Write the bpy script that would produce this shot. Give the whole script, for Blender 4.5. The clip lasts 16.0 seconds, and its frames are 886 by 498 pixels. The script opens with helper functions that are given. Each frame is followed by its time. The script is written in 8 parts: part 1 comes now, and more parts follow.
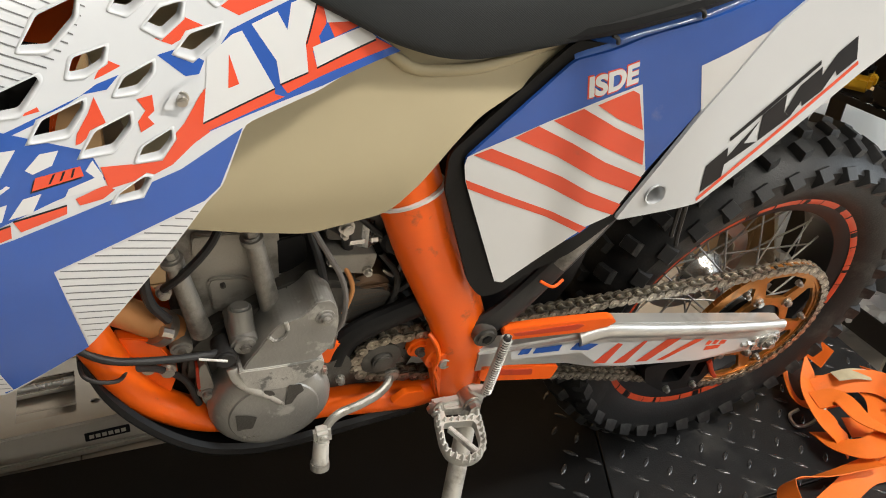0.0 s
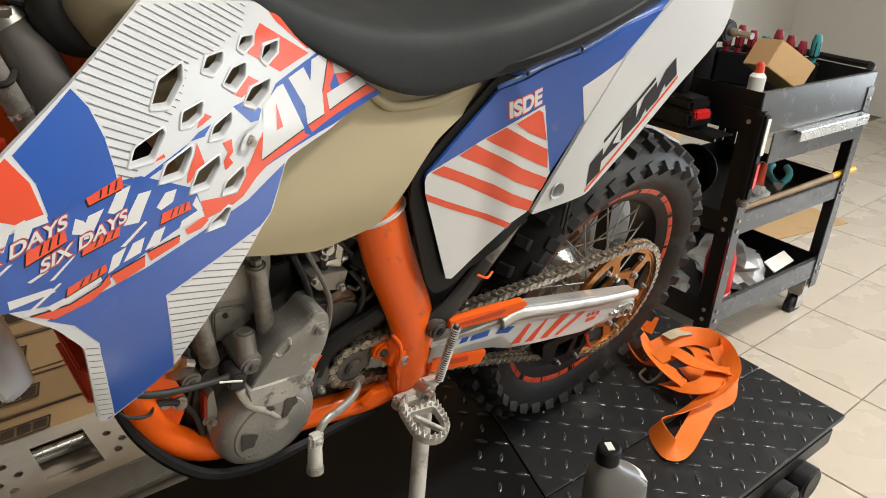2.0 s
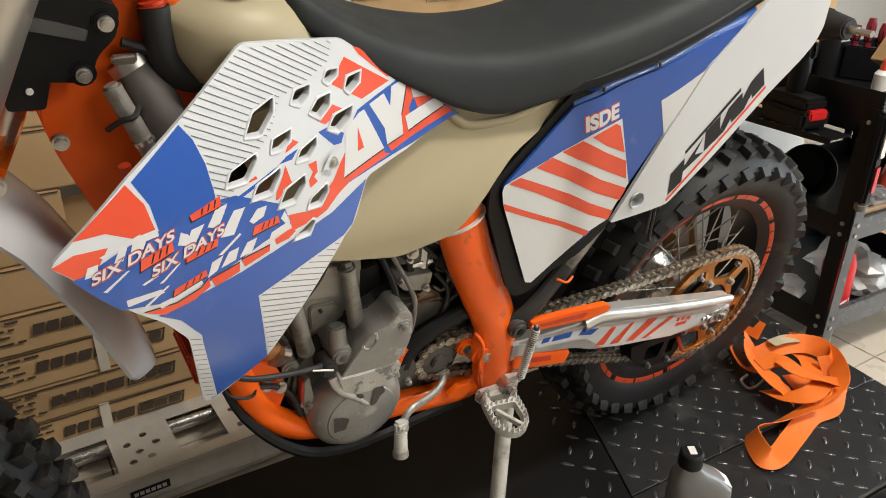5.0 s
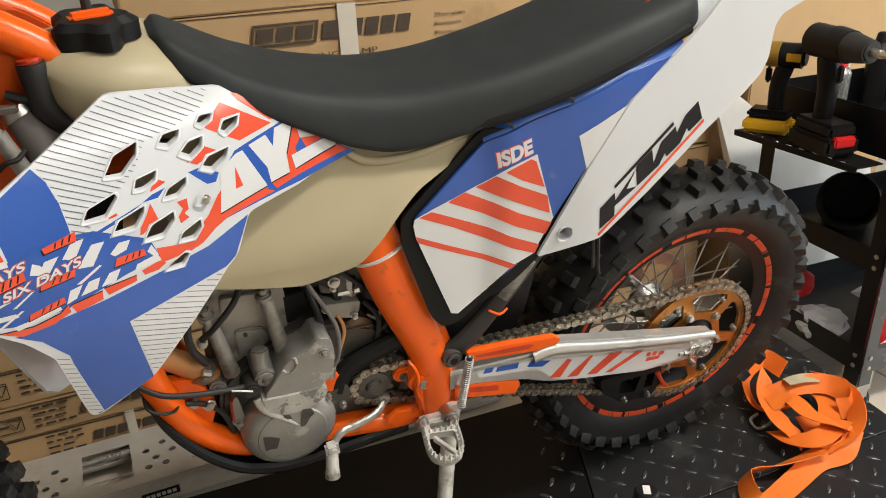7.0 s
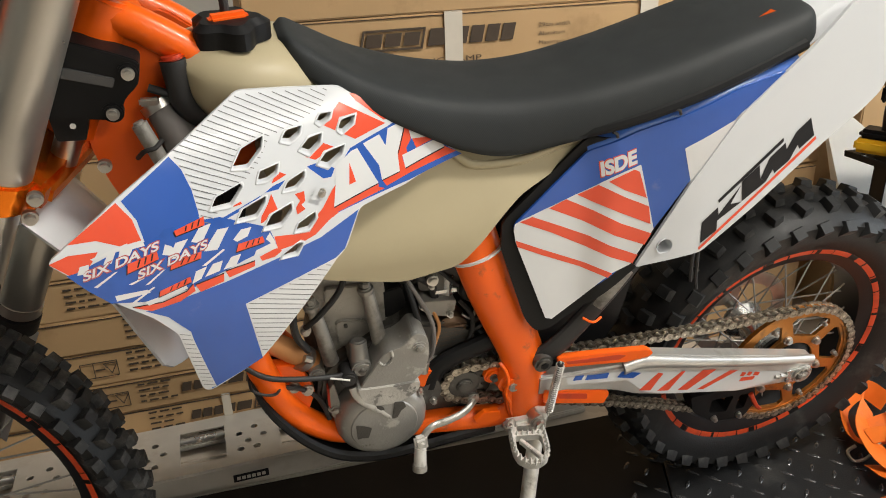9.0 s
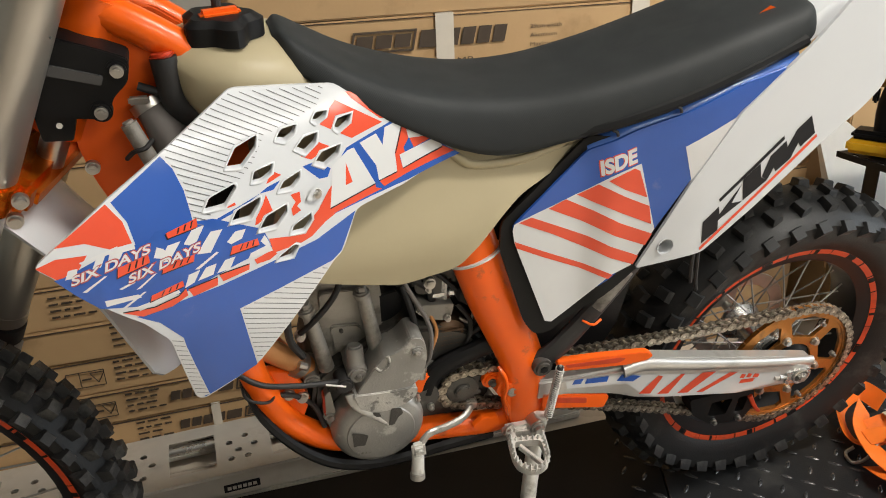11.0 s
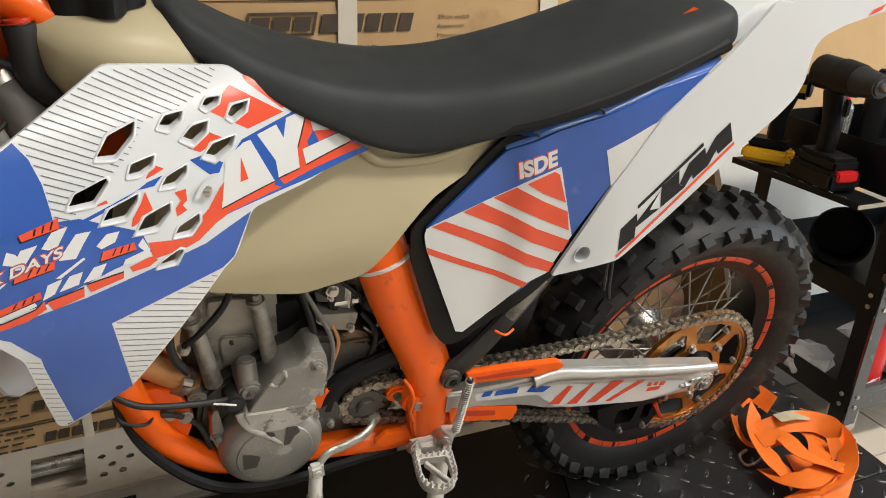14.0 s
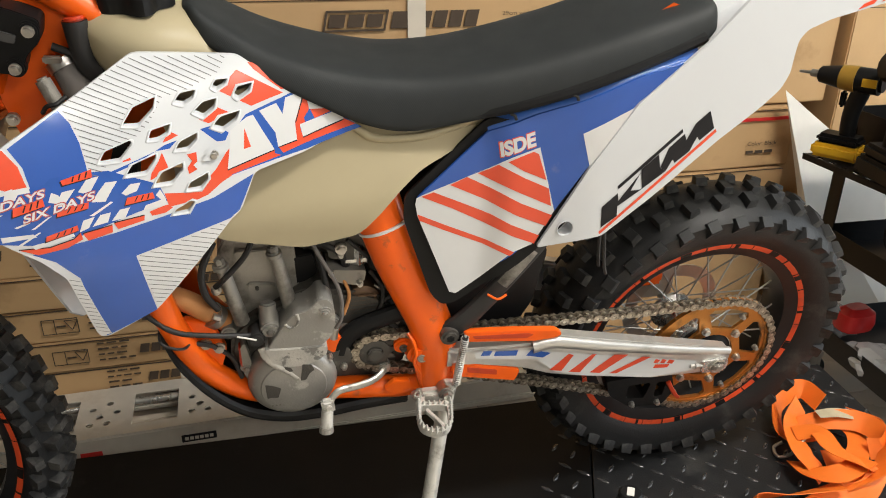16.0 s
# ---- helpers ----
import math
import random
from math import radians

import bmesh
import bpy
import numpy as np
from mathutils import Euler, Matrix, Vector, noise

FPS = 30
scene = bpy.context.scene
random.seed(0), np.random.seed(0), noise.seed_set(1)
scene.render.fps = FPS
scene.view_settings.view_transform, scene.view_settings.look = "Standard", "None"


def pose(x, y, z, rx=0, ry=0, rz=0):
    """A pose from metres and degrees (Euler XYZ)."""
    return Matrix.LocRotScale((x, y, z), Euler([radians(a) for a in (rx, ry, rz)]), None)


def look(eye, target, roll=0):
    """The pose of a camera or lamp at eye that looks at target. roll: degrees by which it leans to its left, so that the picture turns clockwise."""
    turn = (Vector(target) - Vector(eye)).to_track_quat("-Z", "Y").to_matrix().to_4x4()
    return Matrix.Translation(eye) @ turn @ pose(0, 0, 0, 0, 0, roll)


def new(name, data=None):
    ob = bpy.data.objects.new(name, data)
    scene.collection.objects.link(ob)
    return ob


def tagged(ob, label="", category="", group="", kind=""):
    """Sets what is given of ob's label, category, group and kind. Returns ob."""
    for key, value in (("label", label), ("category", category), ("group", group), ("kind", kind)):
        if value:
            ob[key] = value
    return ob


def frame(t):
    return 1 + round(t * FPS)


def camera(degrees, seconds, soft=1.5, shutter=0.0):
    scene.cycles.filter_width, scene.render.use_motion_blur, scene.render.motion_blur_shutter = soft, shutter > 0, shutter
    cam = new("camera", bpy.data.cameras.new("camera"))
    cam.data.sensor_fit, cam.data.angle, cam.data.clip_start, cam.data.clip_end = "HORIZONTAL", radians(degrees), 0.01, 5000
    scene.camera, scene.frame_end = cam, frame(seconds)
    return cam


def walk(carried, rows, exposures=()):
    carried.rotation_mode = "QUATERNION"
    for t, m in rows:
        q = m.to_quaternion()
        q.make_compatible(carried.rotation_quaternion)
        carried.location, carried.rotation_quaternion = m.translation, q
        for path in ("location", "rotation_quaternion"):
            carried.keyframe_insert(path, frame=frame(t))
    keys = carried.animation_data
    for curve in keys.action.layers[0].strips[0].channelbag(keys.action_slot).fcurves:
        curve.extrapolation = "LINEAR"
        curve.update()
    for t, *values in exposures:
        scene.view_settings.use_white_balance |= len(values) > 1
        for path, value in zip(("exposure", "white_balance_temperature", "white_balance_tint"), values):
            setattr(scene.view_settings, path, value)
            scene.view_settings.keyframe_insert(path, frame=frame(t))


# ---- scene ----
# camera and its walk
cam = camera(59.9, 16.0, soft=1.0)
METRES, EYE, TILT, LEAN, TURN = 1.63, 1.030, -30.77, -3.94, -24.98
ROWS = [
    (0.0, 0.0, 0.0, 0.0, 0.0, 0.0, -0.0),
    (0.5, -0.0342, 0.0155, 0.007, -1.76, -1.17, 0.51),
    (1.0, -0.0508, -0.0003, -0.0009, -6.37, -1.57, 3.72),
    (1.5, -0.1186, -0.0604, -0.0173, -13.02, -0.1, 8.2),
    (2.0, -0.1447, -0.0843, -0.0301, -15.92, 2.92, 9.41),
    (2.5, -0.1534, -0.0986, -0.0383, -14.6, 3.74, 7.8),
    (3.0, -0.1458, -0.1093, -0.0349, -11.98, 3.25, 8.64),
    (3.5, -0.1432, -0.1113, -0.0261, -10.55, 3.17, 9.22),
    (4.0, -0.1376, -0.1157, -0.0269, -10.01, 3.72, 8.24),
    (6.5, 0.0036, -0.1605, -0.0288, 0.72, 4.17, 7.23),
    (7.0, 0.0539, -0.1639, -0.037, 2.24, 6.03, 5.78),
    (7.5, 0.0567, -0.1666, -0.0442, 4.52, 6.33, 4.99),
    (8.0, 0.053, -0.1758, -0.0464, 5.8, 6.55, 4.06),
    (8.5, 0.0491, -0.1739, -0.0482, 6.99, 6.8, 3.03),
    (9.0, 0.0416, -0.1795, -0.0436, 8.09, 7.09, 1.91),
    (11.5, 0.0211, -0.1563, -0.0414, 6.24, 7.55, 3.02),
    (12.0, -0.0792, -0.1442, -0.0327, 3.92, 6.59, 3.25),
    (12.5, -0.1283, -0.137, -0.0388, 0.67, 5.26, 2.53),
    (13.0, -0.1122, -0.1426, -0.0319, -1.97, 5.37, 2.9),
    (13.5, -0.0695, -0.1361, -0.0285, -3.09, 6.3, 3.67),
    (14.0, 0.0142, -0.1164, -0.0275, -0.94, 6.59, 2.59),
    (14.5, 0.0679, -0.1039, -0.026, 3.5, 6.36, 0.43),
    (15.0, 0.0883, -0.1248, -0.0457, 6.73, 6.4, -1.03),
    (15.5, 0.1115, -0.173, -0.0638, 9.08, 6.73, -1.82),
    (16.0, 0.1475, -0.1885, -0.0644, 9.18, 6.46, -1.42),
]
walk(cam, [(t, pose(0, 0, EYE, TILT, LEAN, TURN) @ pose(METRES * x, METRES * y, METRES * z, 90 + pitch, roll, yaw)) for t, x, y, z, yaw, pitch, roll in ROWS],
     [(0.0, -0.24), (1.0, -0.26), (2.0, -0.27), (3.0, -0.26), (7.0, -0.27), (9.0, -0.24), (11.5, -0.27), (12.5, -0.12), (14.0, -0.32), (14.5, -0.32), (15.5, -0.18), (16.0, -0.15)])

# light: ceiling tubes of a workshop, daylight from the open side on the +x side
world = bpy.data.worlds.new("world")
world.use_nodes = True
wn = world.node_tree.nodes
sky = wn.new("ShaderNodeTexSky")
sky.sky_type, sky.sun_disc, sky.sun_elevation, sky.sun_rotation = "NISHITA", False, radians(40), radians(60)
world.node_tree.links.new(sky.outputs[0], wn["Background"].inputs[0])
wn["Background"].inputs[1].default_value = 0.1
scene.world = world


def area_lamp(name, m, sx, sy, watts, colour):
    data = bpy.data.lights.new(name, "AREA")
    data.shape, data.size, data.size_y, data.energy, data.color = "RECTANGLE", sx, sy, watts, colour
    ob = new(name, data)
    ob.matrix_world = m
    return ob


CEIL = 2.75
FLOOR = -0.18
LAMPS = [(-0.9, -0.30, 5), (1.5, -0.20, 84), (1.2, -2.6, 58), (2.6, -2.2, 40)]
for lx, ly, w in LAMPS:
    area_lamp("tube_lamp", pose(lx, ly, CEIL - 0.09, 0, 0, 0), 1.2, 0.25, w, (1.0, 0.955, 0.875))
area_lamp("window_daylight", look((4.25, -0.6, 1.1), (0.0, 0.6, 0.3)), 1.6, 2.0, 74, (0.84, 0.93, 1.0))


# ---- mesh helpers ----
def sharp(bm, degrees=32):
    for f in bm.faces:
        f.smooth = True
    lim = radians(degrees)
    for e in bm.edges:
        e.smooth = len(e.link_faces) == 2 and e.calc_face_angle(0) < lim


def mesh_of(name, bm, mats, degrees=32):
    bmesh.ops.recalc_face_normals(bm, faces=bm.faces)
    sharp(bm, degrees)
    me = bpy.data.meshes.new(name)
    bm.to_mesh(me)
    bm.free()
    for m in (mats if isinstance(mats, (list, tuple)) else [mats]):
        me.materials.append(m)
    return me


def part(name, bm, material, parent, label="", degrees=32):
    ob = new(name, mesh_of(name, bm, material, degrees))
    ob.parent = parent
    return tagged(ob, label)


def single(name, bm, material, label, category, kind="", group="", degrees=32):
    return tagged(new(name, mesh_of(name, bm, material, degrees)), label, category, group, kind)


def thing(name, m, label, category, group=""):
    ob = new(name)
    ob.matrix_world = m
    ob.empty_display_size = 0.05
    return tagged(ob, label, category, group)


def box(bm, centre, size, bev=0.0, m=None, seg=2):
    got = bmesh.ops.create_cube(bm, size=1.0)["verts"]
    bmesh.ops.scale(bm, vec=size, verts=got)
    if bev:
        edges = list({e for v in got for e in v.link_edges})
        got = [v for v in bmesh.ops.bevel(bm, geom=edges, offset=bev, segments=seg, affect="EDGES", clamp_overlap=True)["verts"]]
    turn = (m if m is not None else Matrix.Identity(4))
    bmesh.ops.transform(bm, matrix=Matrix.Translation(centre) @ turn, verts=got)
    return got


def rod(bm, a, b, r0, r1=None, seg=14, bev=0.0):
    a, b = Vector(a), Vector(b)
    r1 = r0 if r1 is None else r1
    m = Matrix.Translation((a + b) / 2) @ (b - a).to_track_quat("Z", "Y").to_matrix().to_4x4()
    got = bmesh.ops.create_cone(bm, cap_ends=True, segments=seg, radius1=r0, radius2=r1, depth=(b - a).length)["verts"]
    if bev:
        edges = [e for e in {e for v in got for e in v.link_edges} if abs(e.verts[0].co.z - e.verts[1].co.z) < 1e-6]
        got = bmesh.ops.bevel(bm, geom=edges, offset=bev, segments=2, affect="EDGES", clamp_overlap=True)["verts"] + [v for v in got if v.is_valid]
        got = list(set(got))
    bmesh.ops.transform(bm, matrix=m, verts=got)
    return got


def curve_points(pts, n=6):
    """A smooth line through pts (Catmull-Rom)."""
    p = [Vector(q) for q in pts]
    p = [2 * p[0] - p[1]] + p + [2 * p[-1] - p[-2]]
    out = []
    for i in range(1, len(p) - 2):
        for k in range(n):
            t = k / n
            a, b, c, d = p[i - 1:i + 3]
            out.append(0.5 * (2 * b + (c - a) * t + (2 * a - 5 * b + 4 * c - d) * t * t + (3 * b - a - 3 * c + d) * t ** 3))
    out.append(p[-2])
    return out


def tube(bm, pts, r, seg=12, smooth=6, flat=1.0):
    """A tube along a smooth line; r is one radius or one for each end; flat squeezes it across y."""
    path = curve_points(pts, smooth) if smooth else [Vector(q) for q in pts]
    n = len(path)
    r0, r1 = r if isinstance(r, tuple) else (r, r)
    rings, side = [], Vector((0, 1, 0))
    for i, c in enumerate(path):
        d = (path[min(i + 1, n - 1)] - path[max(i - 1, 0)]).normalized()
        side = side - d * side.dot(d)
        if side.length < 1e-4:
            side = d.orthogonal()
        side.normalize()
        up = d.cross(side)
        rr = r0 + (r1 - r0) * i / (n - 1)
        rings.append([bm.verts.new(c + (side * math.cos(a) * flat + up * math.sin(a)) * rr) for a in [2 * math.pi * k / seg for k in range(seg)]])
    for a, b in zip(rings, rings[1:]):
        for k in range(seg):
            bm.faces.new((a[k], a[(k + 1) % seg], b[(k + 1) % seg], b[k]))
    bm.faces.new(rings[0][::-1])
    bm.faces.new(rings[-1])


def lathe(bm, profile, centre, seg=48, closed=False, axis="y"):
    """Turn (radius, along) pairs round the y axis through centre."""
    rings = []
    for r, y in profile:
        rings.append([bm.verts.new((centre[0] + r * math.cos(2 * math.pi * k / seg), centre[1] + y, centre[2] + r * math.sin(2 * math.pi * k / seg))) for k in range(seg)])
    pairs = list(zip(rings, rings[1:])) + ([(rings[-1], rings[0])] if closed else [])
    for a, b in pairs:
        for k in range(seg):
            bm.faces.new((a[k], a[(k + 1) % seg], b[(k + 1) % seg], b[k]))
    return rings


def prism(bm, outline, y0, y1, bev=0.0, seg=2):
    """An (x, z) outline with thickness from y0 to y1."""
    a = [bm.verts.new((x, y0, z)) for x, z in outline]
    b = [bm.verts.new((x, y1, z)) for x, z in outline]
    n = len(a)
    faces = [bm.faces.new(a), bm.faces.new(b[::-1])] + [bm.faces.new((a[i], b[i], b[(i + 1) % n], a[(i + 1) % n])) for i in range(n)]
    if bev:
        bmesh.ops.recalc_face_normals(bm, faces=faces)
        bmesh.ops.bevel(bm, geom=list({e for f in faces for e in f.edges}), offset=bev, segments=seg, affect="EDGES", clamp_overlap=True)


def rounded(outline, r=0.01, n=3):
    """The outline with its corners rounded."""
    out, k = [], len(outline)
    for i in range(k):
        p, a, b = (Vector(outline[j % k]) for j in (i, i - 1, i + 1))
        da, db = (a - p), (b - p)
        la, lb = min(r, da.length * 0.4), min(r, db.length * 0.4)
        s, e = p + da.normalized() * la, p + db.normalized() * lb
        for j in range(n + 1):
            t = j / n
            out.append(tuple((1 - t) ** 2 * s + 2 * t * (1 - t) * p + t * t * e))
    return out


def sheet(bm, loops, depth, off=0.0, thick=0.0, step=0.03):
    """A panel whose outline and holes are (x, z) loops, laid on the surface y = depth(x, z); off lifts it towards -y."""
    from mathutils.geometry import tessellate_polygon
    flat = [Vector((x, 0, z)) for loop in loops for x, z in loop]
    tri = tessellate_polygon([[Vector((x, z, 0)) for x, z in loop] for loop in loops])
    own = bmesh.new()
    vs = [own.verts.new(p) for p in flat]
    for t in tri:
        try:
            own.faces.new([vs[i] for i in t])
        except ValueError:
            pass
    if step:
        for axis in (0, 2):
            lo, hi = min(p[axis] for p in flat), max(p[axis] for p in flat)
            k = math.floor(lo / step) + 1
            while k * step < hi:
                n = [0, 0, 0]
                n[axis] = 1
                bmesh.ops.bisect_plane(own, geom=own.verts[:] + own.edges[:] + own.faces[:], dist=1e-6, plane_co=[k * step * c for c in n], plane_no=n)
                k += 1
    top = {v: bm.verts.new((v.co.x, depth(v.co.x, v.co.z) - off, v.co.z)) for v in own.verts if v.link_faces}
    for f in own.faces:
        bm.faces.new([top[v] for v in f.verts])
    if thick:
        low = {v: bm.verts.new(top[v].co + Vector((0, thick, 0))) for v in top}
        for f in own.faces:
            bm.faces.new([low[v] for v in reversed(f.verts)])
        for e in own.edges:
            if len(e.link_faces) == 1:
                a, b = e.verts
                bm.faces.new((top[a], top[b], low[b], low[a]))
    own.free()


def hatch(region, slope, gap, width, inset=0.004):
    """Thin slanted bars clipped to a region: a list of (x, z) quads."""
    out = []
    lo = min(z - slope * x for x, z in region)
    hi = max(z - slope * x for x, z in region)
    c = lo + gap * 0.5
    while c < hi:
        xs = []
        for (xa, za), (xb, zb) in zip(region, region[1:] + region[:1]):
            fa, fb = za - slope * xa - c, zb - slope * xb - c
            if fa * fb < 0:
                xs.append(xa + (xb - xa) * fa / (fa - fb))
        xs.sort()
        for a, b in zip(xs[::2], xs[1::2]):
            a, b = a + inset, b - inset
            if b - a > 0.004:
                out.append([(a, c + slope * a - width / 2), (b, c + slope * b - width / 2), (b, c + slope * b + width / 2), (a, c + slope * a + width / 2)])
        c += gap
    return out


def letters(bm, text, place, bold=0.0):
    """Text in the built-in font; place maps the letters' (u, v), one unit high, to a point."""
    data = bpy.data.curves.new("letters", "FONT")
    data.body, data.size, data.offset = text, 1.0, bold
    ob = new("letters", data)
    bpy.context.view_layer.update()
    me = bpy.data.meshes.new_from_object(ob.evaluated_get(bpy.context.evaluated_depsgraph_get()))
    wide = max((v.co.x for v in me.vertices), default=1)
    vs = [bm.verts.new(place(v.co.x / wide, v.co.y / 0.73)) for v in me.vertices]
    for p in me.polygons:
        try:
            bm.faces.new([vs[i] for i in p.vertices])
        except ValueError:
            pass
    bpy.data.objects.remove(ob)
    bpy.data.curves.remove(data)
    bpy.data.meshes.remove(me)


# ---- materials ----
def material(name, colour, rough=0.5, metal=0.0, vary=0.12, scale=30.0, bump=0.0, bump_scale=200.0, coat=0.0, dirt=None, dirt_at=0.62, dirt_scale=9.0, spec=0.5, per_object=0.0, emit=0.0, alpha=1.0, trans=0.0, ior=1.45, edge=0.08, ribs=0.0):
    m = bpy.data.materials.new(name)
    m.use_nodes = True
    n, l = m.node_tree.nodes, m.node_tree.links
    b = n["Principled BSDF"]
    co = n.new("ShaderNodeTexCoord")
    tex = n.new("ShaderNodeTexNoise")
    tex.inputs["Scale"].default_value, tex.inputs["Detail"].default_value = scale, 6
    l.new(co.outputs["Object"], tex.inputs["Vector"])
    mix = n.new("ShaderNodeMix")
    mix.data_type, mix.blend_type = "RGBA", "MIX"
    lo, hi = [tuple(max(0, min(1, c * k)) for c in colour) + (1,) for k in (1 - vary, 1 + vary)]
    mix.inputs[6].default_value, mix.inputs[7].default_value = lo, hi
    l.new(tex.outputs["Fac"], mix.inputs[0])
    out = mix.outputs[2]
    if dirt:
        t2 = n.new("ShaderNodeTexNoise")
        t2.inputs["Scale"].default_value, t2.inputs["Detail"].default_value, t2.inputs["Roughness"].default_value = dirt_scale, 8, 0.65
        l.new(co.outputs["Object"], t2.inputs["Vector"])
        ramp = n.new("ShaderNodeValToRGB")
        ramp.color_ramp.elements[0].position, ramp.color_ramp.elements[1].position = dirt_at - edge * 0.75, dirt_at + edge * 1.25
        l.new(t2.outputs["Fac"], ramp.inputs[0])
        m2 = n.new("ShaderNodeMix")
        m2.data_type = "RGBA"
        m2.inputs[7].default_value = (*dirt, 1)
        l.new(out, m2.inputs[6])
        l.new(ramp.outputs[0], m2.inputs[0])
        out = m2.outputs[2]
    if per_object:
        info = n.new("ShaderNodeObjectInfo")
        hsv = n.new("ShaderNodeHueSaturation")
        mr = n.new("ShaderNodeMapRange")
        mr.inputs[3].default_value, mr.inputs[4].default_value = 1 - per_object, 1 + per_object
        l.new(info.outputs["Random"], mr.inputs[0])
        l.new(mr.outputs[0], hsv.inputs["Value"])
        l.new(out, hsv.inputs["Color"])
        out = hsv.outputs[0]
    l.new(out, b.inputs["Base Color"])
    t3 = n.new("ShaderNodeTexNoise")
    t3.inputs["Scale"].default_value, t3.inputs["Detail"].default_value = scale * 0.6, 4
    l.new(co.outputs["Object"], t3.inputs["Vector"])
    r = n.new("ShaderNodeMapRange")
    r.inputs[3].default_value, r.inputs[4].default_value = max(0.02, rough * 0.75), min(1, rough * 1.25)
    l.new(t3.outputs["Fac"], r.inputs[0])
    l.new(r.outputs[0], b.inputs["Roughness"])
    b.inputs["Metallic"].default_value = metal
    b.inputs["Specular IOR Level"].default_value = spec
    b.inputs["Coat Weight"].default_value = coat
    b.inputs["Coat Roughness"].default_value = 0.12
    b.inputs["IOR"].default_value = ior
    if trans:
        b.inputs["Transmission Weight"].default_value = trans
    if emit:
        b.inputs["Emission Color"].default_value = (*colour, 1)
        b.inputs["Emission Strength"].default_value = emit
    if alpha < 1:
        b.inputs["Alpha"].default_value = alpha
    if bump:
        t4 = n.new("ShaderNodeTexNoise")
        t4.inputs["Scale"].default_value, t4.inputs["Detail"].default_value = bump_scale, 4
        l.new(co.outputs["Object"], t4.inputs["Vector"])
        bp = n.new("ShaderNodeBump")
        bp.inputs["Strength"].default_value, bp.inputs["Distance"].default_value = bump, 0.002
        height = t4.outputs["Fac"]
        if ribs:
            wave = n.new("ShaderNodeTexWave")
            wave.bands_direction = "DIAGONAL"
            wave.inputs["Scale"].default_value, wave.inputs["Distortion"].default_value = ribs, 0.4
            l.new(co.outputs["Object"], wave.inputs["Vector"])
            add = n.new("ShaderNodeMath")
            add.operation = "ADD"
            l.new(wave.outputs["Fac"], add.inputs[0])
            l.new(height, add.inputs[1])
            height = add.outputs[0]
        l.new(height, bp.inputs["Height"])
        l.new(bp.outputs[0], b.inputs["Normal"])
    return m


WHITE = material("white plastic", (0.585, 0.60, 0.62), 0.24, vary=0.03, scale=9, coat=0.3, dirt=(0.56, 0.565, 0.57), dirt_at=0.66, bump=0.03, bump_scale=60)
WHITE_VINYL = material("white vinyl", (0.625, 0.63, 0.635), 0.18, vary=0.03, coat=0.4, dirt=(0.60, 0.585, 0.55), dirt_at=0.72, dirt_scale=14)
BLUE_VINYL = material("blue vinyl", (0.024, 0.090, 0.38), 0.20, vary=0.10, coat=0.4, scale=16, dirt=(0.10, 0.16, 0.38), dirt_at=0.70, dirt_scale=18)
RED_VINYL = material("red vinyl", (0.70, 0.075, 0.03), 0.24, vary=0.06, coat=0.4, dirt=(0.45, 0.09, 0.05), dirt_at=0.72, dirt_scale=20)
BLACK_VINYL = material("black vinyl", (0.007, 0.007, 0.010), 0.32, vary=0.2, coat=0.05, spec=0.35)
ALLOY_DARK = material("grimy dark alloy", (0.085, 0.08, 0.072), 0.5, 0.4, vary=0.3, scale=30, bump=0.3, bump_scale=300, dirt=(0.20, 0.19, 0.17), dirt_at=0.62, dirt_scale=18)
ALLOY_SCRAPED = material("scraped bare alloy", (0.50, 0.485, 0.45), 0.40, 0.35, vary=0.25, scale=40, bump=0.3, bump_scale=260, dirt=(0.21, 0.205, 0.19), dirt_at=0.54, dirt_scale=28, edge=0.025)
STEEL_DULL = material("grimy worn steel", (0.36, 0.35, 0.32), 0.38, 0.6, vary=0.25, scale=50, bump=0.15, bump_scale=300, dirt=(0.14, 0.13, 0.11), dirt_at=0.58, dirt_scale=40)
STARTER = material("brown starter case", (0.16, 0.10, 0.06), 0.5, 0.4, vary=0.2)
KNOB = material("tread rubber", (0.020, 0.020, 0.0205), 0.52, vary=0.3, scale=60, bump=0.25, bump_scale=300, dirt=(0.070, 0.068, 0.065), dirt_at=0.58, dirt_scale=20, spec=0.35, per_object=0.25)
PEG_METAL = material("bare worn metal", (0.62, 0.61, 0.57), 0.38, 0.35, vary=0.2, scale=50, bump=0.15, bump_scale=300, dirt=(0.30, 0.28, 0.25), dirt_at=0.60, dirt_scale=40)
# grey chosen for the unseen walls and ceiling so less light bounces back
WALL_GREY = material("dull grey for unseen walls and ceiling", (0.34, 0.345, 0.325), 0.8, vary=0.05, scale=3, bump=0.1, bump_scale=90)
DECK = material("black deck sheet", (0.0045, 0.0045, 0.0047), 0.55, vary=0.3, scale=12, bump=0.1, bump_scale=200, spec=0.2, dirt=(0.016, 0.015, 0.014), dirt_at=0.66, dirt_scale=6)
# the panel's blue, glossier and with part of the edge highlight in its colour
BLUE_LIT = material("lightened glossy blue plastic", (0.045, 0.13, 0.46), 0.16, vary=0.10, coat=1.0, spec=0.8, scale=16)
BLUE_DEEP = material("deep blue vinyl", (0.020, 0.085, 0.36), 0.22, vary=0.25, coat=0.4, scale=60)
RED_INK = material("dark red ink", (0.36, 0.06, 0.06), 0.3, vary=0.1)
GREY_INK = material("grey ink", (0.14, 0.14, 0.145), 0.35)
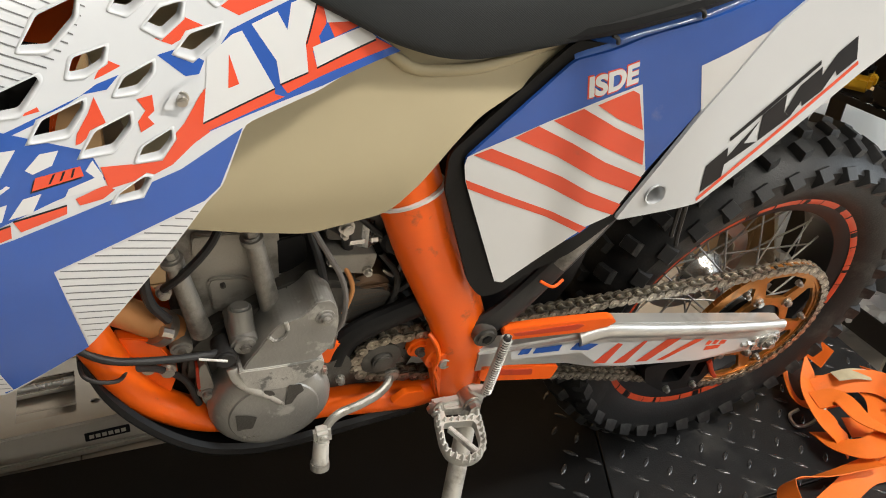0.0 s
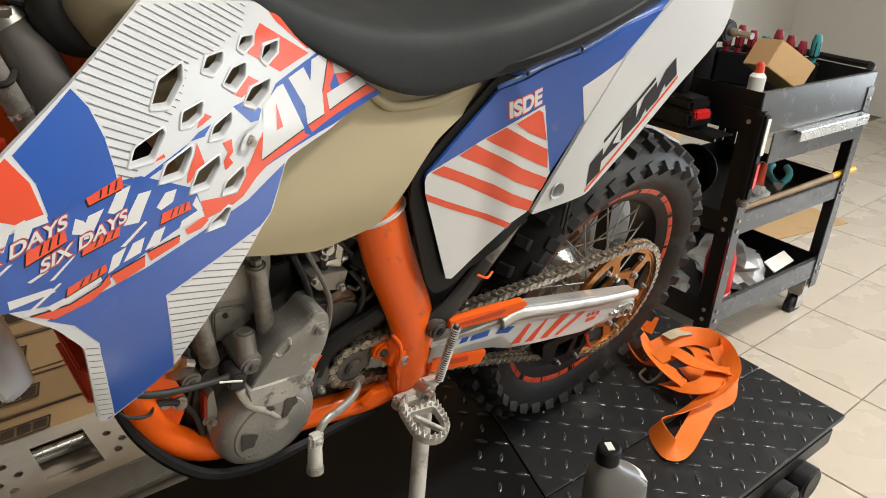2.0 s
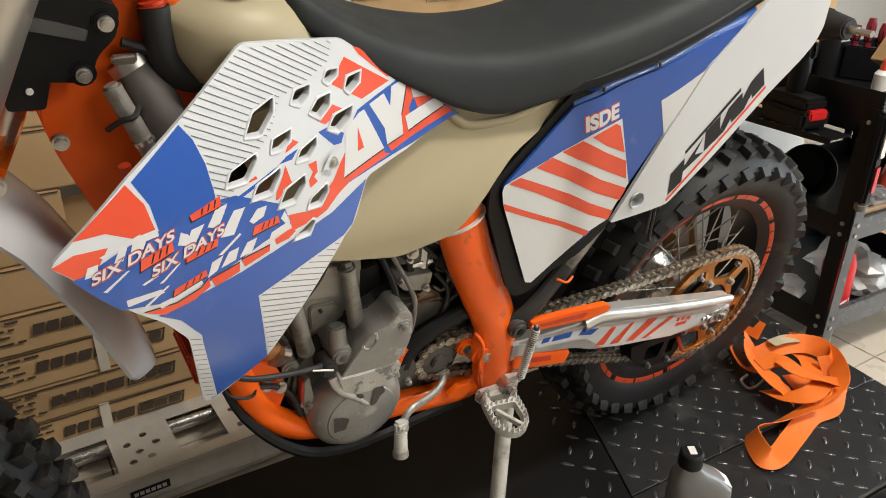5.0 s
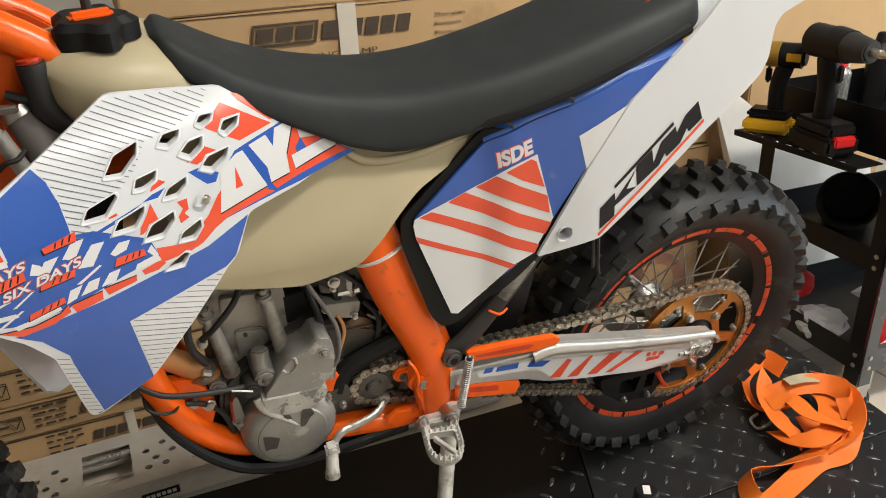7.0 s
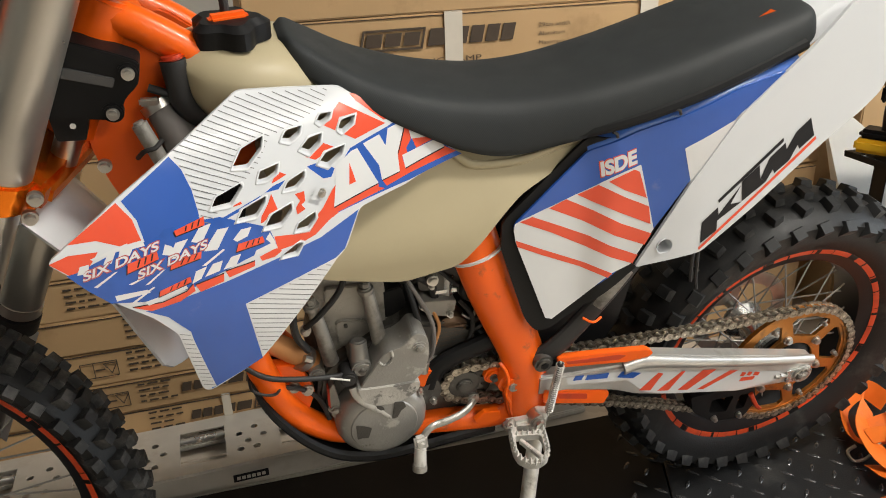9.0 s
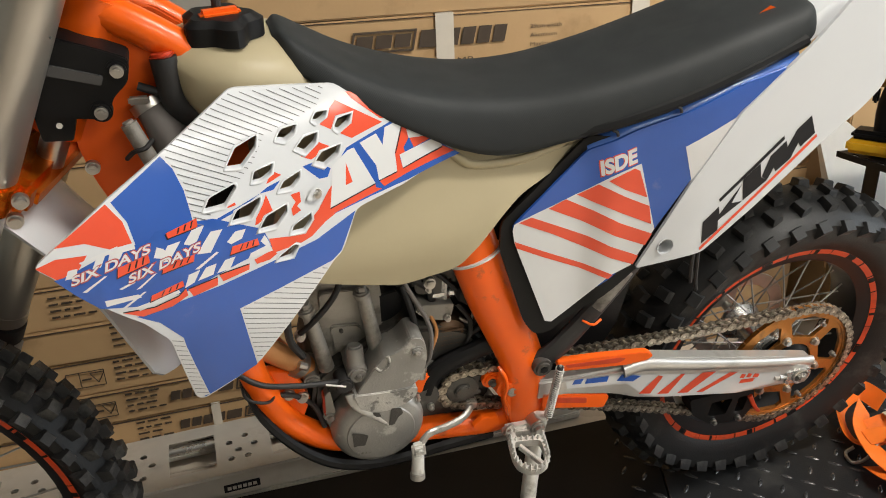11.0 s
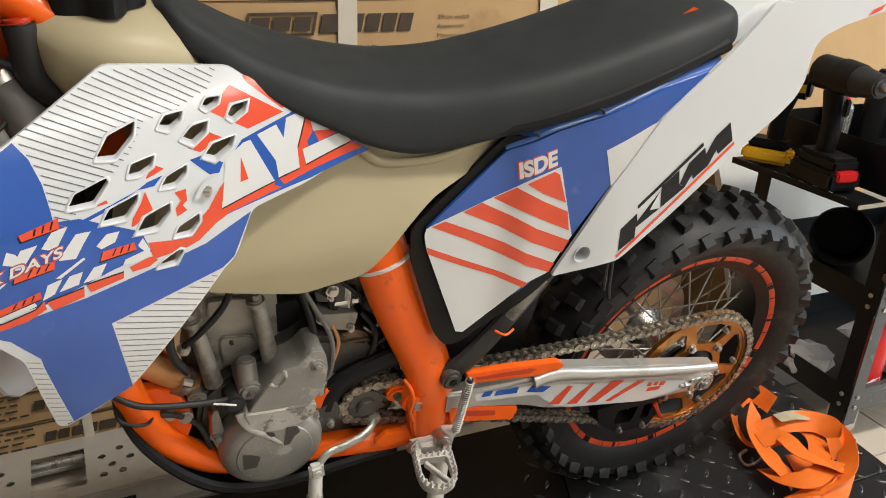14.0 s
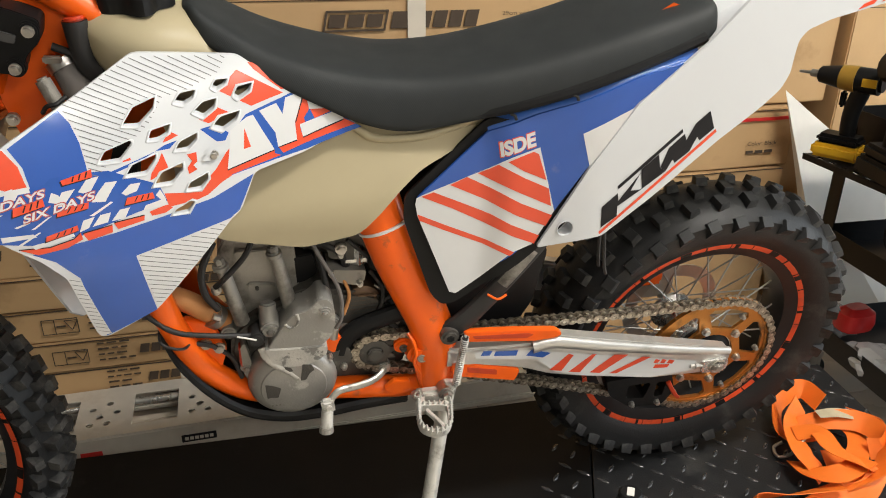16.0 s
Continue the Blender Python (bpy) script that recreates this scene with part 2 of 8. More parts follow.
TAN = material("milky tank plastic", (0.405, 0.345, 0.22), 0.42, vary=0.10, scale=5, spec=0.35, bump=0.04, bump_scale=90, dirt=(0.40, 0.33, 0.19), dirt_at=0.68, dirt_scale=6)
SEAT = material("black seat vinyl", (0.018, 0.0205, 0.0215), 0.62, spec=0.36, vary=0.15, bump=0.12, bump_scale=900, ribs=260.0, dirt=(0.036, 0.037, 0.036), dirt_at=0.70, dirt_scale=7)
RUBBER = material("tyre rubber", (0.012, 0.012, 0.0125), 0.50, spec=0.4, vary=0.25, scale=40, bump=0.25, bump_scale=300, dirt=(0.045, 0.043, 0.040), dirt_at=0.60, dirt_scale=14)
BLACK = material("black plastic", (0.007, 0.007, 0.0075), 0.46, spec=0.25, vary=0.2, bump=0.08, bump_scale=300, dirt=(0.022, 0.021, 0.020), dirt_at=0.68)
# near-black with deep shade put into the colour, for parts inside the bike
DARK = material("near-black for shaded parts", (0.008, 0.0075, 0.007), 0.75, spec=0.2, vary=0.3)
ORANGE = material("orange frame paint", (0.88, 0.125, 0.006), 0.30, vary=0.06, coat=0.15, spec=0.35, scale=14, dirt=(0.34, 0.085, 0.04), dirt_at=0.645, dirt_scale=17, bump=0.03, bump_scale=80, edge=0.05)
ORANGE_DULL = material("orange plastic", (0.86, 0.120, 0.008), 0.42, spec=0.3, vary=0.08, dirt=(0.45, 0.10, 0.05), dirt_at=0.66)
RED_DARK = material("red shaded plastic", (0.50, 0.045, 0.012), 0.42, vary=0.12, dirt=(0.25, 0.04, 0.02), dirt_at=0.66)
ALLOY = material("dull cast alloy", (0.33, 0.315, 0.285), 0.48, 0.45, vary=0.18, scale=26, bump=0.35, bump_scale=420, dirt=(0.115, 0.105, 0.092), dirt_at=0.56, dirt_scale=12)
ALLOY_COVER = material("worn grey engine cover", (0.30, 0.292, 0.272), 0.36, 0.40, vary=0.22, scale=24, bump=0.2, bump_scale=260, dirt=(0.47, 0.46, 0.43), dirt_at=0.60, dirt_scale=15, edge=0.025)
ALLOY_BRIGHT = material("bright alloy", (0.66, 0.65, 0.63), 0.27, 0.85, vary=0.14, scale=40, bump=0.12, bump_scale=300, dirt=(0.42, 0.40, 0.37), dirt_at=0.66)
SWING = material("brushed swingarm alloy", (0.56, 0.55, 0.53), 0.36, 0.75, vary=0.10, scale=30, bump=0.08, bump_scale=260, dirt=(0.33, 0.31, 0.28), dirt_at=0.66)
FORK = material("fork tube alloy", (0.44, 0.415, 0.37), 0.30, 0.8, vary=0.10, scale=20, bump=0.03, bump_scale=120)
SPOKE_STEEL = material("dull spoke steel", (0.42, 0.41, 0.39), 0.52, 0.7, vary=0.2, scale=80)
STEEL = material("bare steel", (0.50, 0.48, 0.45), 0.34, 0.95, vary=0.18, scale=60)
CHAIN = material("chain steel", (0.44, 0.385, 0.31), 0.33, 0.85, vary=0.4, scale=90, dirt=(0.07, 0.055, 0.04), dirt_at=0.53, dirt_scale=70)
CHAIN_PIN = material("rubbed chain pins", (0.60, 0.54, 0.44), 0.30, 0.85, vary=0.3, scale=90, dirt=(0.08, 0.065, 0.05), dirt_at=0.56, dirt_scale=60)
GOLD = material("gold anodised alloy", (0.50, 0.205, 0.045), 0.36, 0.8, vary=0.15, scale=30, dirt=(0.16, 0.085, 0.035), dirt_at=0.58, dirt_scale=22)
CLAMP = material("orange anodised alloy", (0.85, 0.20, 0.01), 0.22, 0.85, vary=0.05, scale=20)
COPPER = material("heat-tinted pipe", (0.62, 0.29, 0.11), 0.55, 0.3, vary=0.2, scale=18)
RIM_RED = material("red rim tape", (0.66, 0.075, 0.02), 0.35, vary=0.1, dirt=(0.30, 0.05, 0.03), dirt_at=0.62, dirt_scale=16)
RIM_BLACK = material("black rim", (0.02, 0.02, 0.022), 0.38, 0.4, vary=0.2)
HOSE = material("rubber hose", (0.022, 0.021, 0.021), 0.55, vary=0.2, bump=0.1)
HOSE_GREY = material("grey hose", (0.16, 0.145, 0.135), 0.6, vary=0.12)
CARD = material("brown cardboard", (0.50, 0.325, 0.165), 0.78, vary=0.09, scale=9, bump=0.12, bump_scale=120, spec=0.25, dirt=(0.36, 0.225, 0.11), dirt_at=0.64, dirt_scale=4, per_object=0.10)
CARD_DARK = material("printed box ink", (0.075, 0.055, 0.04), 0.7, vary=0.2, spec=0.2)
TAPE = material("packing tape", (0.62, 0.56, 0.47), 0.24, vary=0.1, scale=20, coat=0.3)
RAMP = material("ramp alloy", (0.60, 0.57, 0.515), 0.42, 0.30, vary=0.10, scale=25, bump=0.1, bump_scale=200, dirt=(0.50, 0.46, 0.40), dirt_at=0.63)
PLATE = material("black rubber plate", (0.013, 0.0133, 0.014), 0.42, spec=0.45, vary=0.45, scale=40, bump=0.35, bump_scale=260, dirt=(0.045, 0.043, 0.040), dirt_at=0.60, dirt_scale=9)
PLATE_STUD = material("worn stud", (0.035, 0.035, 0.036), 0.20, spec=0.8, vary=0.5, scale=60, dirt=(0.16, 0.16, 0.155), dirt_at=0.66, dirt_scale=30)
TILE = material("beige floor tile", (0.58, 0.505, 0.415), 0.28, vary=0.05, scale=7, coat=0.25, dirt=(0.46, 0.385, 0.30), dirt_at=0.66, dirt_scale=5, per_object=0.04)
GROUT = material("dark grout", (0.20, 0.17, 0.14), 0.85, vary=0.2)
WALL = material("painted wall", (0.62, 0.60, 0.56), 0.75, vary=0.03, scale=3, bump=0.1, bump_scale=90)
STRAP = material("orange webbing", (0.80, 0.165, 0.012), 0.6, vary=0.10, scale=40, bump=0.5, bump_scale=700, dirt=(0.55, 0.13, 0.03), dirt_at=0.68)
CART = material("black powder coat", (0.008, 0.008, 0.009), 0.38, spec=0.3, vary=0.2, bump=0.1, bump_scale=500)
CART_GREY = material("charcoal powder coat", (0.072, 0.073, 0.075), 0.26, 0.2, vary=0.1, bump=0.05, bump_scale=500)
YELLOW = material("yellow tool plastic", (0.70, 0.40, 0.02), 0.45, vary=0.06)
RED_PLASTIC = material("red plastic", (0.55, 0.02, 0.02), 0.32, vary=0.08)
BOTTLE = material("silver grey plastic", (0.17, 0.17, 0.168), 0.36, 0.25, vary=0.06, scale=12)
PAPER = material("white paper", (0.72, 0.70, 0.66), 0.6, vary=0.04)
CLEARBAG = material("crumpled clear bag", (0.80, 0.80, 0.80), 0.16, vary=0.04, trans=0.5, bump=0.9, bump_scale=60)
SHEET_WHITE = material("white packing sheet", (0.80, 0.78, 0.73), 0.5, vary=0.05, bump=0.15, bump_scale=30)
TEAL = material("teal rubber", (0.03, 0.22, 0.24), 0.5, vary=0.1)


# ---- the room ----
YAW = radians(-2.5)


def slab(name, lo, hi, mat, label, category, kind="structure"):
    bm = bmesh.new()
    box(bm, [(a + b) / 2 for a, b in zip(lo, hi)], [b - a for a, b in zip(lo, hi)])
    return single(name, bm, mat, label, category, kind)


floor = slab("floor", (-2.7, -3.7, FLOOR - 0.12), (5.6, 2.5, FLOOR - 0.006), GROUT, "workshop floor of glossy beige ceramic tiles", "floor")
slab("wall_north", (-2.7, 2.3, FLOOR), (5.6, 2.45, CEIL), WALL, "plain off-white workshop wall behind the stacked cartons", "wall")
# unseen walls that close the room, kept darker to hold contrast
slab("wall_south", (-2.7, -3.7, FLOOR), (5.6, -3.55, CEIL), WALL_GREY, "plain unseen wall, dull grey to cut bounced light", "wall")
slab("wall_west", (-2.7, -3.55, FLOOR), (-2.55, 2.3, CEIL), WALL_GREY, "plain unseen wall, dull grey to cut bounced light", "wall")
bm = bmesh.new()
for lo, hi in (((5.4, -3.55, FLOOR), (5.55, -1.7, CEIL)), ((5.4, 0.9, FLOOR), (5.55, 2.3, CEIL)), ((5.4, -1.7, 2.3), (5.55, 0.9, CEIL))):
    box(bm, [(a + b) / 2 for a, b in zip(lo, hi)], [b - a for a, b in zip(lo, hi)])
single("wall_east", bm, WALL, "off-white workshop wall with a wide open doorway", "wall", "structure")
bm = bmesh.new()
box(bm, (5.38, 0.94, 1.07), (0.20, 0.08, 2.46), 0.006)
box(bm, (5.38, -1.74, 1.07), (0.20, 0.08, 2.46), 0.006)
box(bm, (5.38, -0.4, 2.34), (0.20, 2.76, 0.08), 0.006)
single("door_1", bm, WHITE, "white frame round the open doorway", "door frame", "structure")
slab("ceiling", (-2.7, -3.7, CEIL), (5.6, 2.5, CEIL + 0.12), WALL_GREY, "plain unseen ceiling, dull grey to cut bounced light", "ceiling")
GLOW = material("lit diffuser", (1.0, 0.93, 0.82), 0.5, emit=2.5)
for lx, ly, w in LAMPS:
    lamp = thing("ceiling_light", pose(lx, ly, CEIL), "long white fluorescent ceiling light, switched on", "ceiling light", "ceiling lights")
    bm = bmesh.new()
    box(bm, (0, 0, -0.025), (1.26, 0.30, 0.05), 0.006)
    part("housing", bm, WHITE, lamp)
    bm = bmesh.new()
    box(bm, (0, 0, -0.06), (1.2, 0.24, 0.02), 0.006)
    part("diffuser", bm, GLOW, lamp, "glowing diffuser")


# ---- the bike's platform ----
def in_plan(x, y, z=0.0, origin=(0, 0), yaw=YAW):
    c, s = math.cos(yaw), math.sin(yaw)
    return Vector((origin[0] + c * x - s * y, origin[1] + s * x + c * y, z))


PLAT = Matrix.Translation((1.435, 0.33, 0)) @ Matrix.Rotation(radians(-4.0), 4, "Z")
platform = thing("lift_platform", PLAT, "low black lift platform with a studded rubber deck under the motorcycle", "platform")


def deck(name, outline, z0, z1, mat, label=""):
    bm = bmesh.new()
    a = [bm.verts.new((x, y, z0)) for x, y in outline]
    b = [bm.verts.new((x, y, z1)) for x, y in outline]
    n = len(a)
    fs = [bm.faces.new(a[::-1]), bm.faces.new(b)] + [bm.faces.new((a[i], a[(i + 1) % n], b[(i + 1) % n], b[i])) for i in range(n)]
    bmesh.ops.recalc_face_normals(bm, faces=fs)
    bmesh.ops.bevel(bm, geom=bm.edges[:], offset=0.0015, segments=1, affect="EDGES")
    return part(name, bm, mat, platform, label)


deck("deck_plate", [(-0.845, 0.0), (0, 0), (0.015, 0.222), (-0.765, 0.222)], -0.012, 0.0, PLATE)
deck("deck_plate", [(-0.763, 0.225), (0.015, 0.225), (0.045, 0.66), (-0.602, 0.66)], -0.012, 0.0, PLATE)
deck("deck_sheet", [(-2.9, 0.0), (-0.849, 0.0), (-0.606, 0.66), (-2.9, 0.66)], -0.013, -0.001, DECK, "plain dusty black deck sheet")
bm = bmesh.new()
box(bm, (-1.43, 0.330, -0.031), (2.86, 0.63, 0.034), 0.004)
box(bm, (-1.43, 0.03, -0.06), (2.84, 0.04, 0.05), 0.006)
box(bm, (-1.43, 0.63, -0.06), (2.84, 0.04, 0.05), 0.006)
part("frame", bm, CART, platform)
for x, y in ((-0.11, 0.05), (-0.21, 0.05), (-0.11, 0.60), (-2.6, 0.05), (-2.6, 0.60)):
    bm = bmesh.new()
    rod(bm, (x - 0.03, y + 0.03, -0.118), (x - 0.03, y - 0.075, -0.118), 0.041, seg=20, bev=0.006)
    part("roller", bm, RUBBER, platform)
# raised lens-shaped studs, two ways round, in offset rows
bm = bmesh.new()
rng = random.Random(4)
for i in range(-31, 2):
    for j in range(0, 14):
        for k in range(2):
            x, y = i * 0.062 + 0.031 * k + 0.02, j * 0.062 + 0.031 * k + 0.016
            if x > 0.002 + 0.06 * y or y > 0.65 or y < 0.012 or abs(y - 0.2235) < 0.008 or abs(x + 0.849 - 0.368 * y) < 0.014 or x < -0.95 + 0.368 * y:
                continue
            a = radians(45 if (k + i + j) % 2 else -45) + rng.uniform(-0.06, 0.06)
            length, wide, high = 0.0150, 0.0052, 0.0030 * rng.uniform(0.75, 1.0)
            rings = []
            for size, up in ((1.0, -0.0006), (0.86, 0.45), (0.62, 0.80), (0.30, 0.97)):
                ring = []
                for q in range(10):
                    t = q / 10 * 2 * math.pi
                    u, v = length * size * math.cos(t), wide * size * math.sin(t) * (1.0 - 0.35 * abs(math.cos(t)))
                    ring.append(bm.verts.new((x + u * math.cos(a) - v * math.sin(a), y + u * math.sin(a) + v * math.cos(a), high * up if up > 0 else up)))
                rings.append(ring)
            for low, top in zip(rings, rings[1:]):
                for q in range(10):
                    bm.faces.new((low[q], low[(q + 1) % 10], top[(q + 1) % 10], top[q]))
            bm.faces.new(rings[-1])
studs = part("stud", bm, PLATE_STUD, platform, "worn raised tread studs", 80)
tagged(studs, kind="stuff")


# ---- cartons, ramp ----
def upright_text_bars(bm, x0, z0, wide, high, y, rows, gap, rng):
    for r in range(rows):
        x = x0
        while x < x0 + wide * (1 - 0.12 * ((r * 7) % 3)):
            w = rng.uniform(0.012, 0.03)
            box(bm, (x + w / 2, y, z0 - r * gap), (w, 0.0012, high))
            x += w + 0.007


def mark_blocks(ob, x0, z0, wide, high, y, flip):
    """The maker's mark as plain slanted blocks: a framed one and four loose ones."""
    s = -1 if flip else 1
    sl = 0.22 * high

    def q(a, b, lo, hi):
        pts = [(x0 + s * wide * a + s * sl * lo, z0 + s * high * lo), (x0 + s * wide * b + s * sl * lo, z0 + s * high * lo),
               (x0 + s * wide * b + s * sl * hi, z0 + s * high * hi), (x0 + s * wide * a + s * sl * hi, z0 + s * high * hi)]
        bm = bmesh.new()
        prism(bm, pts, y - 0.0008, y + 0.0006)
        part("printed_block", bm, CARD_DARK, ob)
    for a, b, lo, hi in ((0.0, 0.40, 0.0, 0.10), (0.0, 0.40, 0.90, 1.0), (0.0, 0.014, 0.1, 0.9), (0.386, 0.40, 0.1, 0.9)):
        q(a, b, lo, hi)
    for a, b in ((0.03, 0.13), (0.15, 0.25), (0.27, 0.37)):
        q(a, b, 0.20, 0.80)
    for a, b in ((0.43, 0.57), (0.59, 0.685), (0.705, 0.79), (0.81, 0.895), (0.915, 1.0)):
        q(a, b, 0.10, 0.90)


def carton(x, y, z, wide, deep, high, rz=0.0, lean=0.0, marks="", flip=True, label="", seed=1, tape=(), group="cartons"):
    """A carton by its front lower left corner."""
    rng = random.Random(seed)
    ob = thing("carton", pose(x, y, z, lean, 0, rz), label, "cardboard box", group)
    bm = bmesh.new()
    box(bm, (wide / 2, deep / 2, high / 2), (wide, deep, high), 0.004, seg=2)
    bmesh.ops.subdivide_edges(bm, edges=[e for e in bm.edges if e.calc_length() > 0.15], cuts=5, use_grid_fill=True)
    for v in bm.verts:
        k = noise.noise(v.co * 3.1 + Vector((seed * 3.7, 0, 0)))
        v.co.y += 0.004 * k
        v.co.z += 0.003 * noise.noise(v.co * 2.3 + Vector((0, seed * 1.9, 5)))
    part("body", bm, CARD, ob)
    bm = bmesh.new()
    box(bm, (wide / 2, -0.001, high - 0.004), (wide * 0.99, 0.004, 0.0016))
    part("flap_seam", bm, CARD_DARK, ob, "dark seam under the top flap")
    if marks:
        bm, y0 = bmesh.new(), -0.0052
        if "logo" in marks:
            if flip:
                mark_blocks(ob, 0.982, high * 0.74, 0.270, 0.032, y0, True)
            else:
                mark_blocks(ob, 0.245, high * 0.48, 0.385, 0.034, y0, False)
        if "text" in marks:
            upright_text_bars(bm, 0.605 if flip else 0.69, high * (0.88 if flip else 0.80), 0.085, 0.0045, y0, 4, 0.0165, rng)
        if "warn" in marks:
            w0, z0, ww, hh = 0.495, high * 0.28, 0.085, high * 0.45
            for a, b, c, d in ((0, 0, ww, 0.002), (0, hh, ww, 0.002), (0, 0, 0.002, hh), (ww, 0, 0.002, hh), (ww * 0.35, 0, 0.002, hh)):
                box(bm, (w0 + a + c / 2 if c > 0.003 else w0 + a, y0, z0 + b + (d / 2 if d > 0.003 else 0)), (c, 0.0012, d))
            cx = w0 + ww * 0.82
            for p, q2 in (((-0.016, 0.036), (0.016, 0.036)), ((-0.016, 0.036), (0, 0.008)), ((0.016, 0.036), (0, 0.008))):
                rod(bm, (cx + p[0], y0, z0 + p[1]), (cx + q2[0], y0, z0 + q2[1]), 0.0012, seg=6)
            box(bm, (w0 + ww * 0.52, y0, z0 + hh * 0.5), (ww * 0.26, 0.0012, 0.004))
        if bm.verts:
            tagged(part("print", bm, CARD_DARK, ob), "small dark printed marks", kind="stuff")
    for tx, tw in tape:
        bm = bmesh.new()
        box(bm, (tx, -0.0058, high * 0.5), (tw, 0.0012, high * 1.02))
        box(bm, (tx, 0.06, high + 0.003), (tw, 0.13, 0.0012))
        part("tape", bm, TAPE, ob, "strip of shiny packing tape")
    return ob


BOXTOP = FLOOR
row = 0
for high, shift, tape in ((0.055, 0.0, ()), (0.095, 0.01, (0.80,)), (0.090, 0.0, ()), (0.095, -0.01, (0.84,)), (0.095, 0.0, ()), (0.105, 0.02, ())):
    p = in_plan((-0.62 if row < 5 else -0.84) + shift, 0.0, 0, (-0.28, 1.525))
    carton(p.x, p.y + 0.004 * (row % 2), BOXTOP, 1.12, 0.36, high - 0.002, -2.5, 0, ("", "logo text", "logo text warn", "logo text warn", "logo text", "logo text")[row], row < 5,
           "long flat brown printed carton, upside down in a stack", 11 + row, [(tape[0], 0.022)] if tape else ())
    BOXTOP += high
    row += 1
for high, label in ((0.15, "plain brown carton with a taped edge in the stack"), (0.13, "plain brown carton in the stack"), (0.16, "plain brown carton in the stack")):
    p = in_plan(-0.80 + 0.1 * (row % 2), 0, 0, (-0.28, 1.53))
    carton(p.x, p.y, BOXTOP, 1.0, 0.36, high - 0.002, -2.5, 0, "text" if row == 6 else "", True, label, 30 + row)
    BOXTOP += high
    row += 1
# second stack, with the large printed carton on show over the seat
z = FLOOR
for i, high in enumerate((0.20, 0.22, 0.19, 0.255)):
    p = in_plan(0.47, 0.02, 0, (-0.28, 1.53))
    carton(p.x + 0.012 * (i % 2), p.y, z, 0.62 if i < 3 else 1.0, 0.40, high - 0.003, -2.5, 0, "", False, "brown carton in a stack behind the motorcycle", 50 + i)
    z += high
big = carton(0.10, 1.53, z + 0.002, 1.02, 0.36, 0.208, -2.5, 0, "", False, "large brown carton with dark printed blocks and tape", 61, [(0.47, 0.045), (0.995, 0.05)])
mark_blocks(big, 0.238, 0.130, 0.383, 0.050, -0.0052, False)


def printed(ob, text, x, zz, wide, high):
    """A printed line of words on a carton's front."""
    bm = bmesh.new()
    letters(bm, text, lambda u, v: (x + wide * u, -0.0056, zz + high * v))
    part("lettering", bm, CARD_DARK, ob)


printed(big, "LOADING RAMP", 0.30, 0.092, 0.24, 0.014)
printed(big, "29cm width", 0.690, 0.160, 0.085, 0.0105)
printed(big, "Aluminum", 0.690, 0.139, 0.072, 0.0105)
printed(big, "Maximum load 350kg", 0.690, 0.117, 0.160, 0.0105)
carton(0.08, 1.53, z + 0.213, 1.05, 0.36, 0.21, -2.0, 0, "text", False, "brown carton lying on top of the printed one", 62)
p = in_plan(1.14, 0.03, 0, (-0.28, 1.53))
carton(p.x, p.y, FLOOR, 0.86, 0.42, 0.553, -2.5, 0, "", False, "brown carton standing on the floor behind the rear wheel", 71)
banded = carton(1.28, 1.50, FLOOR + 0.557, 0.455, 0.40, 0.178, -2.5, 0, "", False, "brown carton with a red band and small print", 72)
bm = bmesh.new()
box(bm, (0.2275, -0.0052, 0.150), (0.450, 0.0012, 0.010))
part("red_band", bm, RED_PLASTIC, banded)
printed(banded, "Color: Black", 0.300, 0.070, 0.100, 0.013)
bm = bmesh.new()
upright_text_bars(bm, 0.300, 0.050, 0.09, 0.009, -0.0052, 1, 0.02, random.Random(5))
tagged(part("print", bm, CARD_DARK, banded), "small dark printed marks", kind="stuff")
carton(p.x + 0.05, p.y + 0.04, FLOOR + 0.740, 0.94, 0.36, 0.30, -2.5, 0, "", False, "tall brown carton behind the tail of the motorcycle", 73, [(0.62, 0.05)])
carton(p.x + 0.05, p.y + 0.06, FLOOR + 1.042, 0.98, 0.36, 0.36, -2.5, 0, "", False, "large brown carton on the stack behind the tail", 74)
carton(p.x + 1.01, p.y - 0.03, FLOOR, 0.66, 0.36, 1.02, -2.5, 0, "", False, "tall upright brown carton beside the tool cart", 75)

# the loading ramp lies flat behind the platform
ramp = thing("loading_ramp", Matrix.Translation((-1.30, 1.325, FLOOR)) @ Matrix.Rotation(radians(-1.0), 4, "Z"), "perforated aluminium loading ramp lying flat in front of the cartons", "ramp")
L_RAMP, W_RAMP, H_RAMP = 2.15, 0.215, 0.085
loops = [[(0, 0), (L_RAMP, 0), (L_RAMP, W_RAMP), (0, W_RAMP)]]
bays = [0.10 + 0.245 * i for i in range(8)]
for x in bays:
    loops.append([(x, 0.035), (x, W_RAMP - 0.045), (x + 0.11, W_RAMP - 0.045), (x + 0.11, 0.035)])
    for cx, cy in ((0.145, 0.055), (0.185, 0.055), (0.165, 0.085), (0.205, 0.10), (0.145, 0.12), (0.185, 0.14)):
        loops.append([(x + cx + 0.009 * math.cos(-a * math.pi / 5), cy + 0.009 * math.sin(-a * math.pi / 5)) for a in range(10)])
bm = bmesh.new()
sheet(bm, loops, lambda x, z: 0.0, thick=0.003, step=0)
bm.transform(Matrix(((1, 0, 0, 0), (0, 0, 1, 0), (0, -1, 0, H_RAMP), (0, 0, 0, 1))))
part("deck", bm, RAMP, ramp)
